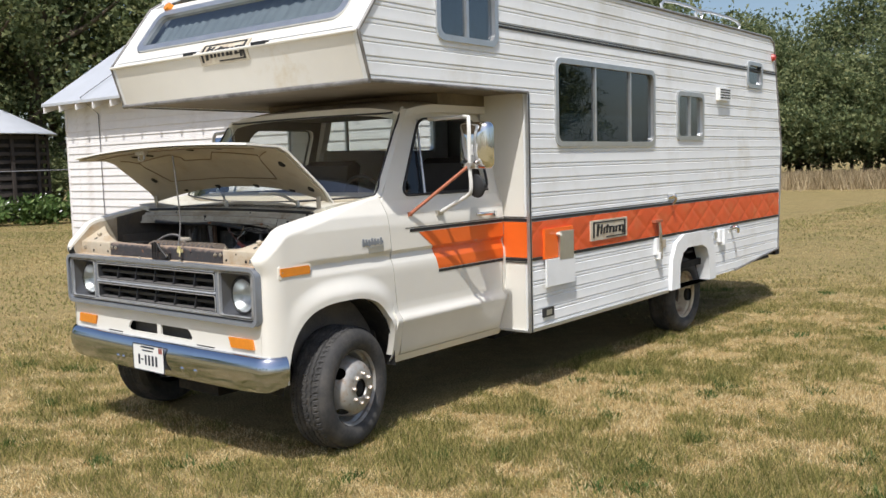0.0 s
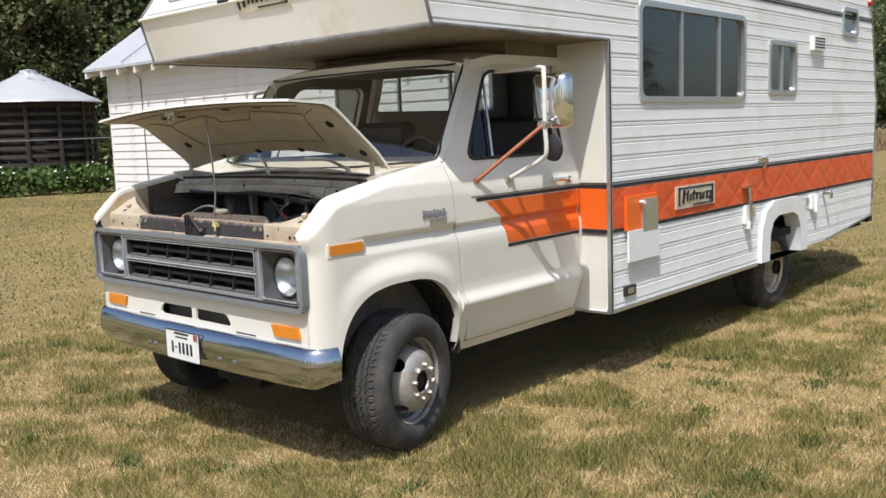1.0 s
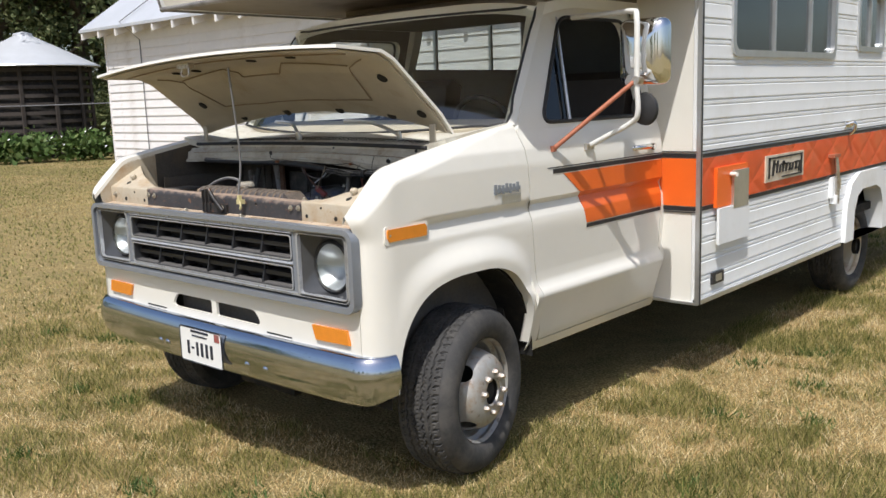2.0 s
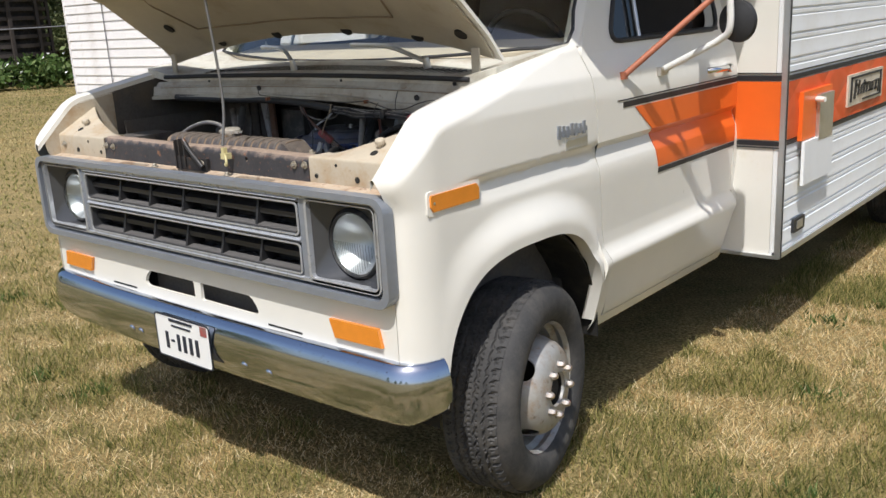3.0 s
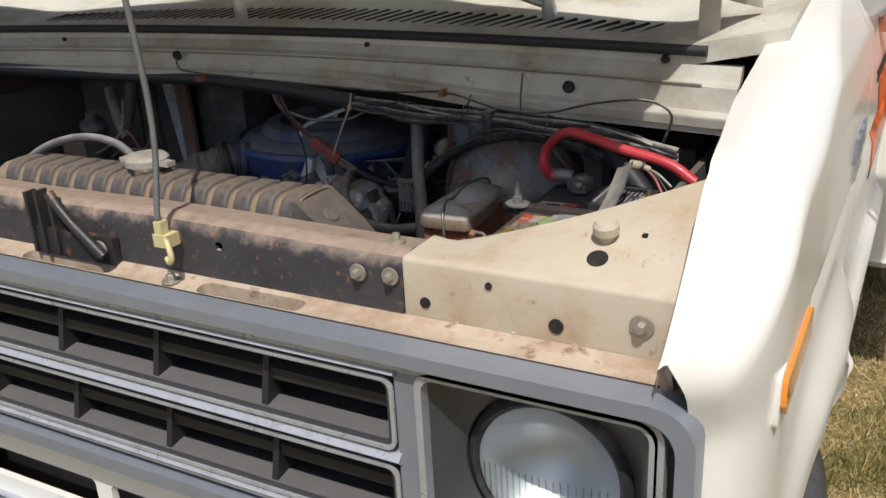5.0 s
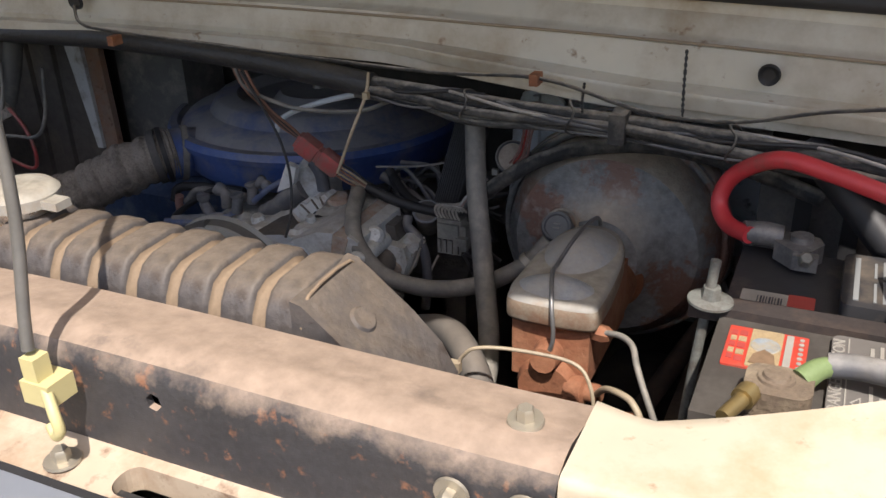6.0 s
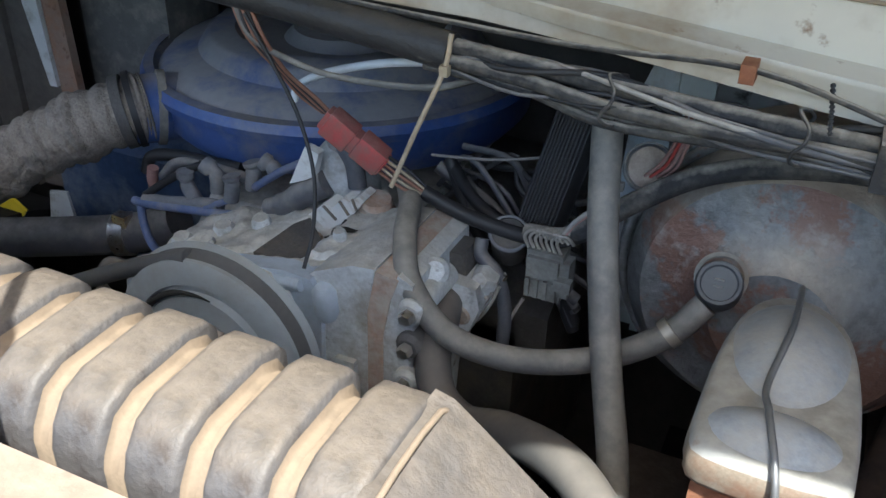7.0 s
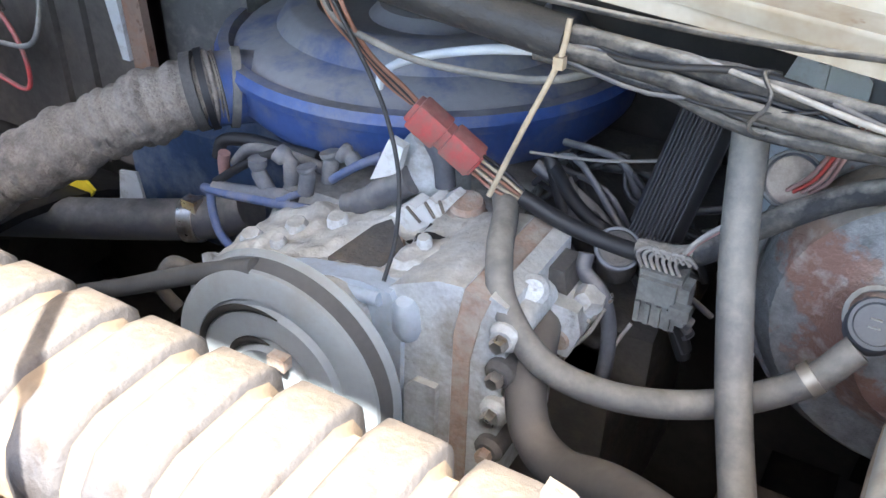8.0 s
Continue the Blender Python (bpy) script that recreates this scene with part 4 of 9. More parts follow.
WINS = [(2.50, 4.02, 1.742, 2.318, 0.05), (4.50, 5.03, 1.795, 2.172, 0.04), (6.17, 6.55, 2.335, 2.547, 0.04), (1.20, 1.77, 2.372, 2.76, 0.05)]
camper = []
for s in (1, -1):
    wl = part("camper_wall", wall_sheet(s), M["white"], rv, "white ribbed aluminium camper side")
    cut(wl, prism(SIDE, "x", -2, 2), operation="INTERSECT")
    arch = [(4.48, 0.30), (4.49, 0.66), (4.55, 0.77), (4.65, 0.815), (4.98, 0.815), (5.09, 0.77), (5.15, 0.66), (5.16, 0.30)]
    cut(wl, *[prism(rounded(a, b, c, d, r), "x", s * 1.0, s * 1.4) for a, b, c, d, r in WINS], prism(arch, "x", s * 1.0, s * 1.4))
    wl.data.shade_smooth()
    wl.data.set_sharp_from_angle(angle=radians(25))
    camper.append(wl)
    for a, b, c, d, r in WINS:
        wd = part("window", ring(rounded(a - 0.025, b + 0.025, c - 0.025, d + 0.025, r + 0.02), rounded(a + 0.012, b - 0.012, c + 0.012, d - 0.012, r), "x", s * (BX - 0.03), s * (BX + 0.014)), M["trim"], wl, "aluminium framed sliding window", bevel=0.003)
        n = 3 if b - a > 1 else 2
        part("pane", prism(rounded(a + 0.01, b - 0.01, c + 0.01, d - 0.01, r), "x", s * (BX - 0.016), s * (BX - 0.012)), (M["tinted"] if n == 3 and s > 0 else M["clear_p"] if s < 0 else M["side_pane"]), wl, "tinted window glass").visible_shadow = False
        if b - a > 0.4:
            for k in range(1, n):
                x = a + (b - a) * (((0.365, 0.735) if s > 0 else (0.20, 0.62))[k - 1] if n == 3 else 0.5)
                part("mullion", boxes((s * (BX - 0.022), s * (BX + 0.004), x - 0.012, x + 0.012, c + 0.01, d - 0.01)), M["trim"], wl)
        if n == 3 and s > 0:
            part("window_shade", boxes((BX - 0.085, BX - 0.080, a - 0.05, b + 0.05, c - 0.05, d + 0.05)), M["shade"], wl, "slate grey window shade")
        if b - a < 1 and s > 0:
            part("curtain", grid(lambda u, z, a=a, b=b, s=s: Vector((s * (BX - 0.09 + 0.012 * math.sin(u * 38)), a + (b - a) * u, z)), lin(-0.1, 1.1, 60), lin(c - 0.02, d + 0.02, 3)), M["curtain"], wl, "grey pleated curtain")
    # orange quilted band between black and white lines
    def quilt(y, z):
        p, q = (y / 0.37 + z / 0.23) % 1.0, (y / 0.37 - z / 0.23) % 1.0
        h = min(p, 1 - p, q, 1 - q)
        return Vector((s * (BX + 0.004 + 0.0050 * min(1, h / 0.20) ** 0.6), y, z))
    part("orange_band", grid(quilt, lin(2.145, 7.12, 420), lin(0.957, 1.203, 26)), M["orange"], wl, "quilted orange band", smooth=30)
    for z0, z1 in ((1.207, 1.226), (0.933, 0.953), (1.236, 1.241)):
        part("black_line", boxes((s * (BX - 0.012), s * (BX + 0.006), 2.145, 7.13, z0, z1)), M["black"], wl, "black pinstripe")
    part("upper_line", boxes((s * (BX - 0.012), s * (BX + 0.005), 1.80, 7.02, 2.478, 2.492), (s * (BX - 0.012), s * (BX + 0.005), 1.80, 7.02, 2.502, 2.507), (s * (BX - 0.012), s * (BX + 0.005), 0.82, 1.16, 2.66, 2.68)), M["black"], wl, "thin dark line")
    part("corner_trim", boxes((s * (BX - 0.012), s * (BX + 0.010), 2.118, 2.146, 0.44, 2.075)), M["trim"], wl, "grey aluminium corner trim", bevel=0.003)
    part("corner_insert", boxes((s * (BX - 0.004), s * (BX + 0.0125), 2.127, 2.137, 0.44, 2.07)), M["rubber"], wl)
    edge = [(y, z) for y, z in SIDE]
    part("edge_trim", tube([(s * (BX + 0.002), y, z) for y, z in edge[3:] + edge[:2]], 0.011, 6, curve=False), M["trim_d"], wl, "weathered grey edge moulding")
    part("skirt_trim", boxes((s * (BX - 0.03), s * (BX + 0.008), 2.135, 4.30, 0.438, 0.462)), M["trim"], wl)
    # wheel-arch moulding
    am = [(4.32, 0.46), (4.34, 0.72), (4.42, 0.86), (4.58, 0.93), (5.05, 0.93), (5.20, 0.86), (5.28, 0.72), (5.30, 0.46)]
    ai = [(4.49, 0.46), (4.50, 0.66), (4.56, 0.765), (4.66, 0.805), (4.97, 0.805), (5.08, 0.765), (5.14, 0.66), (5.15, 0.46)]
    part("arch_moulding", ring(am + [(5.30, 0.455), (4.32, 0.455)], ai + [(5.15, 0.455), (4.49, 0.455)], "x", s * (BX - 0.10), s * (BX + 0.03)), M["white"], wl, "white moulded wheel arch", bevel=0.012)
    part("arch_liner", prism([(4.30, 0.5), (4.30, 1.0), (5.20, 1.0), (5.20, 0.5)], "x", s * 0.70, s * 0.71), M["void"], wl)
    part("marker_lamp", lathe([(0.0, 0.04), (0.03, 0.03), (0.04, 0.0)], (s * BX, 6.90, 2.66), (s, 0, 0), 14), M["red"], wl, "red marker lamp")
both("roof_edge", boxes((BX - 0.05, BX + 0.006, 0.98, 6.85, 2.855, 2.875)), M["trim"], camper, "aluminium roof edge")

sidep = camper[0]
part("vent_hood", boxes((BX, BX + 0.04, 5.36, 5.63, 2.15, 2.265)), M["white"], sidep, "white louvred vent", bevel=0.008)
for z in (2.175, 2.20, 2.225, 2.25):
    part("vent_slot", boxes((BX + 0.036, BX + 0.0425, 5.38, 5.61, z - 0.006, z + 0.004)), M["void"], sidep)
part("access_panel", boxes((BX, BX + 0.026, 2.285, 2.665, 0.934, 1.145)), M["orange_p"], sidep, "orange access panel in the band", bevel=0.004)
part("access_door", boxes((BX + 0.026, BX + 0.040, 2.285, 2.668, 0.738, 0.930)), M["white"], sidep, "white access door", bevel=0.004)
part("flue_plate", boxes((BX + 0.027, BX + 0.042, 2.455, 2.645, 0.915, 1.118)), M["trim"], sidep, "dull grey metal flue plate", bevel=0.003)
part("panel_knob", tube([(BX + 0.03, 2.44, 1.10), (BX + 0.07, 2.43, 1.10)], 0.012, 8, curve=False), M["cream"], sidep)
lg = part("emblem_plate", boxes((BX + 0.008, BX + 0.018, 2.935, 3.515, 1.005, 1.158)), M["emblem"], sidep, "tan plate with a dark emblem", bevel=0.003)
def emblem(bm, put):
    """A plain emblem: an open dark outline and slanted strokes."""
    for a, b, c, d in ((0.03, 0.97, 0.90, 0.97), (0.03, 0.07, 0.10, 0.97), (0.93, 0.97, 0.06, 0.90), (0.40, 0.97, 0.05, 0.11)):
        put(bm, [(a, c), (b, c), (b, d), (a, d)])
    for x, w, lo, hi in ((0.12, 0.055, 0.18, 0.84), (0.23, 0.045, 0.28, 0.80), (0.31, 0.045, 0.28, 0.62), (0.39, 0.05, 0.28, 0.76), (0.48, 0.05, 0.28, 0.62), (0.58, 0.05, 0.28, 0.62), (0.66, 0.05, 0.28, 0.62), (0.76, 0.05, 0.28, 0.62), (0.86, 0.05, 0.16, 0.64)):
        s = 0.05
        put(bm, [(x, lo), (x + w, lo), (x + w + s * (hi - lo), hi), (x + s * (hi - lo), hi)])
    for x, z in ((0.14, 0.62), (0.37, 0.60), (0.47, 0.58), (0.57, 0.30), (0.75, 0.30), (0.75, 0.58)):
        put(bm, [(x, z), (x + 0.12, z), (x + 0.125, z + 0.07), (x + 0.005, z + 0.07)])
def put_side(bm, q):
    prism([(2.95 + 0.55 * a, 1.012 + 0.138 * b) for a, b in q], "x", BX + 0.016, BX + 0.022, bm)
eb = bmesh.new()
emblem(eb, put_side)
part("emblem", eb, M["black"], lg, "dark emblem strokes", smooth=0)
part("marker_plate", boxes((BX, BX + 0.014, 2.277, 2.412, 0.522, 0.584)), M["dark"], sidep, "small dark reflector", bevel=0.003)
part("marker_face", boxes((BX + 0.013, BX + 0.017, 2.31, 2.38, 0.535, 0.572)), M["trim"], sidep)
# fittings beside the wheel arch
part("filler_latch", boxes((BX, BX + 0.03, 4.03, 4.13, 0.80, 0.94), (BX, BX + 0.05, 4.05, 4.11, 0.76, 0.82)), M["white"], sidep, "white latch fitting", bevel=0.008)
part("latch_strap", tube([(BX + 0.03, 4.06, 1.08), (BX + 0.04, 4.07, 0.98), (BX + 0.04, 4.08, 0.88), (BX + 0.04, 4.08, 0.76)], 0.016, 8), M["steel"], sidep)
part("latch_cap", boxes((BX, BX + 0.05, 3.98, 4.10, 1.075, 1.095)), M["rustarm"], sidep, "rusty bracket", bevel=0.004)
part("small_plate", boxes((BX + 0.004, BX + 0.012, 4.15, 4.24, 0.845, 0.915)), M["cream_in"], sidep)
part("awning_hook", tube([(BX, 4.31, 1.275), (BX + 0.05, 4.33, 1.29), (BX + 0.055, 4.34, 1.25), (BX + 0.02, 4.35, 1.21)], 0.012, 8), M["chrome_c"], sidep, "bright awning hook")
part("hook_plate", boxes((BX, BX + 0.012, 4.29, 4.44, 1.26, 1.30)), M["chrome_c"], sidep)
part("tap_fitting", boxes((BX, BX + 0.03, 5.40, 5.55, 0.79, 0.91), (BX, BX + 0.05, 5.46, 5.50, 0.76, 0.90)), M["white"], sidep, "white water fitting", bevel=0.008)
part("tap", tube([(BX, 5.74, 0.90), (BX + 0.06, 5.75, 0.91), (BX + 0.06, 5.77, 0.86)], 0.020, 8), M["chrome_c"], sidep)
part("outlet_plate", boxes((BX, BX + 0.014, 5.30, 5.38, 0.83, 0.89)), M["trim"], sidep)

# front of the camper beside the cab, with the stripe carried round
for s in (-1, 1):
    fw = part("front_wall", boxes((s * 0.80, s * (BX - 0.042), 2.135, 2.17, 0.445, 2.08)), M["cream"], rv, "cream camper front beside the cab")
    part("orange_stripe", boxes((s * 0.98, s * (BX - 0.002), 2.128, 2.138, 0.957, 1.203)), M["orange_p"], fw)
    for z0, z1 in ((1.207, 1.228), (1.236, 1.240), (0.932, 0.952), (0.922, 0.926)):
        part("black_line", boxes((s * 0.98, s * (BX - 0.002), 2.128, 2.138, z0, z1)), M["black"], fw)
    part("bottom_trim", boxes((s * 0.93, s * BX, 2.12, 2.15, 0.436, 0.450)), M["trim"], fw)
part("camper_back_wall", boxes((-0.80, 0.80, 2.17, 2.20, 0.66, 1.0)), M["cabin"], rv)
part("camper_floor", boxes((-1.15, 1.15, 2.15, 7.08, 0.60, 0.66)), M["void"], rv)
part("partition", boxes((-1.15, 1.15, 4.20, 4.23, 0.66, 2.80)), M["cabin"], rv)

# over-cab nose: two flat faces meeting in a ridge, and the floor above the cab
nose_o = prism([(0.60, 2.08), (0.52, 2.34), (0.86, 2.78), (0.90, 2.76), (0.565, 2.34), (0.64, 2.11)], "x", -(BX - 0.042), BX - 0.042)
nz = part("overcab_front", nose_o, M["cream"], rv, "cream over-cab nose with a wide window")
wdir = Vector((0, 0.34, 0.44)).normalized()
def face(x, h, off=0.0):
    """A place on the upper nose face, h metres up from its ridge."""
    n = Vector((0, -wdir.z, wdir.y))
    return Vector((x, 0.52, 2.34)) + wdir * h + n * off
cw = bmesh.new()
outl = rounded(-0.98, 0.98, 0.15, 0.46, 0.06)
a_, b_ = [cw.verts.new(face(x, h, 0.1)) for x, h in outl], [cw.verts.new(face(x, h, -0.2)) for x, h in outl]
cw.faces.new(a_), cw.faces.new(b_[::-1])
for k in range(len(outl)):
    cw.faces.new((a_[k], b_[k], b_[(k + 1) % len(outl)], a_[(k + 1) % len(outl)]))
cut(nz, cw)
wf = bmesh.new()
oo, ii = rounded(-1.02, 1.02, 0.115, 0.495, 0.085), rounded(-0.965, 0.965, 0.165, 0.445, 0.05)
LL = [[wf.verts.new(face(x, h, o)) for x, h in ps] for ps, o in ((oo, -0.01), (oo, 0.014), (ii, 0.014), (ii, -0.02))]
for k in range(4):
    for i in range(len(oo)):
        wf.faces.new((LL[k][i], LL[k][(i + 1) % len(oo)], LL[(k + 1) % 4][(i + 1) % len(oo)], LL[(k + 1) % 4][i]))
part("window_frame", wf, M["trim"], nz, "aluminium frame of the over-cab window")
op = bmesh.new()
op.faces.new([op.verts.new(face(x, h, -0.008)) for x, h in rounded(-0.97, 0.97, 0.16, 0.45, 0.05)])
part("window_pane", op, M["clear"], nz, "over-cab window glass").visible_shadow = False
part("curtain", grid(lambda u, h: face(u, h, -0.07 + 0.005 * math.sin(u * 70 + 2 * math.sin(u * 9))), lin(-1.0, 1.0, 200), lin(0.12, 0.5, 3)), M["curtain"], nz, "grey pleated curtain")
part("overcab_floor", boxes((-(BX - 0.042), BX - 0.042, 0.605, 2.16, 2.082, 2.11)), M["underside"], rv, "weathered tan over-cab floor")
part("ridge_trim", tube([(-BX, 0.515, 2.34), (BX, 0.515, 2.34)], 0.010, 6, curve=False), M["cream"], nz)
part("bottom_trim", tube([(-BX, 0.60, 2.078), (BX, 0.60, 2.078)], 0.014, 6, curve=False), M["trim_d"], nz, "weathered grey lower edge moulding")
part("face_groove", grid(lambda x, h: face(x, h, 0.003), lin(-1.15, 1.15, 3), lin(0.030, 0.034, 2), thick=(0, 0.002, 0)), M["trim"], nz)
part("roof_filler", boxes((-0.84, 0.84, 1.62, 2.14, 1.99, 2.082)), M["underside"], rv, "tan filler between cab roof and camper", bevel=0.02)
def ridge_pt(x, h, off):
    """On the nose, h metres above or below its ridge along the faces."""
    if h > 0:
        return face(x, h, off)
    return Vector((x, 0.52, 2.34)) + Vector((0, 0.294, -0.956)) * -h + Vector((0, -0.956, -0.294)) * off


def put_front(bm, q):
    (ax, ay), (bx, by), (cx, cy), (dx, dy) = q
    grid(lambda u, v: ridge_pt(-0.175 + 0.45 * ((ax * (1 - v) + dx * v) * (1 - u) + (bx * (1 - v) + cx * v) * u), 0.128 * ((ay * (1 - v) + dy * v) - 0.5), 0.011), (0, 1), lin(0, 1, 9), bm, thick=(0, 0.006, 0))


eb = bmesh.new()
emblem(eb, put_front)
ep = part("emblem_plate", grid(lambda x, h: ridge_pt(x, h, 0.008), lin(-0.185, 0.285, 3), lin(-0.070, 0.070, 13), thick=(0, 0.010, 0)), M["emblem"], nz, "tan plate with a dark emblem")
part("emblem", eb, M["black"], ep, "dark emblem strokes", smooth=0)
for x0, x1 in ((-0.34, -0.235), (0.335, 0.47)):
    part("nose_bar", boxes((x0, x1, 0.505, 0.545, 2.342, 2.362)), M["black"], nz, "short dark bar")
for x in (-0.95, 0.95):
    part("clearance_lamp", lathe([(0.0, 0.035), (0.03, 0.028), (0.04, 0.0)], face(x, 0.53), (0, -wdir.z, wdir.y), 14), M["amber"], nz, "amber clearance lamp")
# roof, back, roof things
part("camper_roof", grid(lambda x, y: Vector((x, y, 2.855 + 0.05 * (1 - (x / BX) ** 2))), lin(-BX + 0.01, BX - 0.01, 11), lin(0.95, 6.85, 4), thick=(0, 0, -0.04)), M["white"], rv, "white camper roof")
part("camper_back", grid(lambda x, v: Vector((x, interp(v, (0, 0.45, 1.0), (7.10, 7.18, 6.86)), 0.58 + 2.27 * v)), lin(-BX + 0.04, BX - 0.04, 3), lin(0, 1, 12), thick=(0, -0.04, 0)), M["white"], rv, "white camper back wall")
part("rear_bumper", boxes((-1.15, 1.18, 7.12, 7.26, 0.50, 0.585)), M["void"], rv, "black rear bumper", bevel=0.01)
part("spare_cover", lathe([(0, 0.10), (0.30, 0.10), (0.35, 0.06), (0.36, -0.1)], (0.75, 7.24, 0.95), (0, 1, 0), 28), M["rubber"], rv, "black spare wheel cover")
part("roof_vent", lathe([(0.0, 0.12), (0.06, 0.11), (0.07, 0.07), (0.035, 0.06), (0.035, 0.0)], (1.0, 3.92, 2.87), (0, 0, 1), 16), M["white"], rv, "small white roof vent cap")
for y0, y1 in ((4.55, 5.35), (5.3, 6.3)):
    part("roof_rack_rail", tube([(1.05, y0, 2.87), (1.05, y0 + 0.02, 3.0), (1.05, y1 - 0.02, 3.0), (1.05, y1, 2.87)], 0.014, 6, 3), M["trim"], rv, "aluminium roof rack rail")
    part("roof_hatch", boxes((0.35, 1.0, y0 + 0.1, y1 - 0.1, 2.87, 2.93)), M["white"], rv, bevel=0.02)


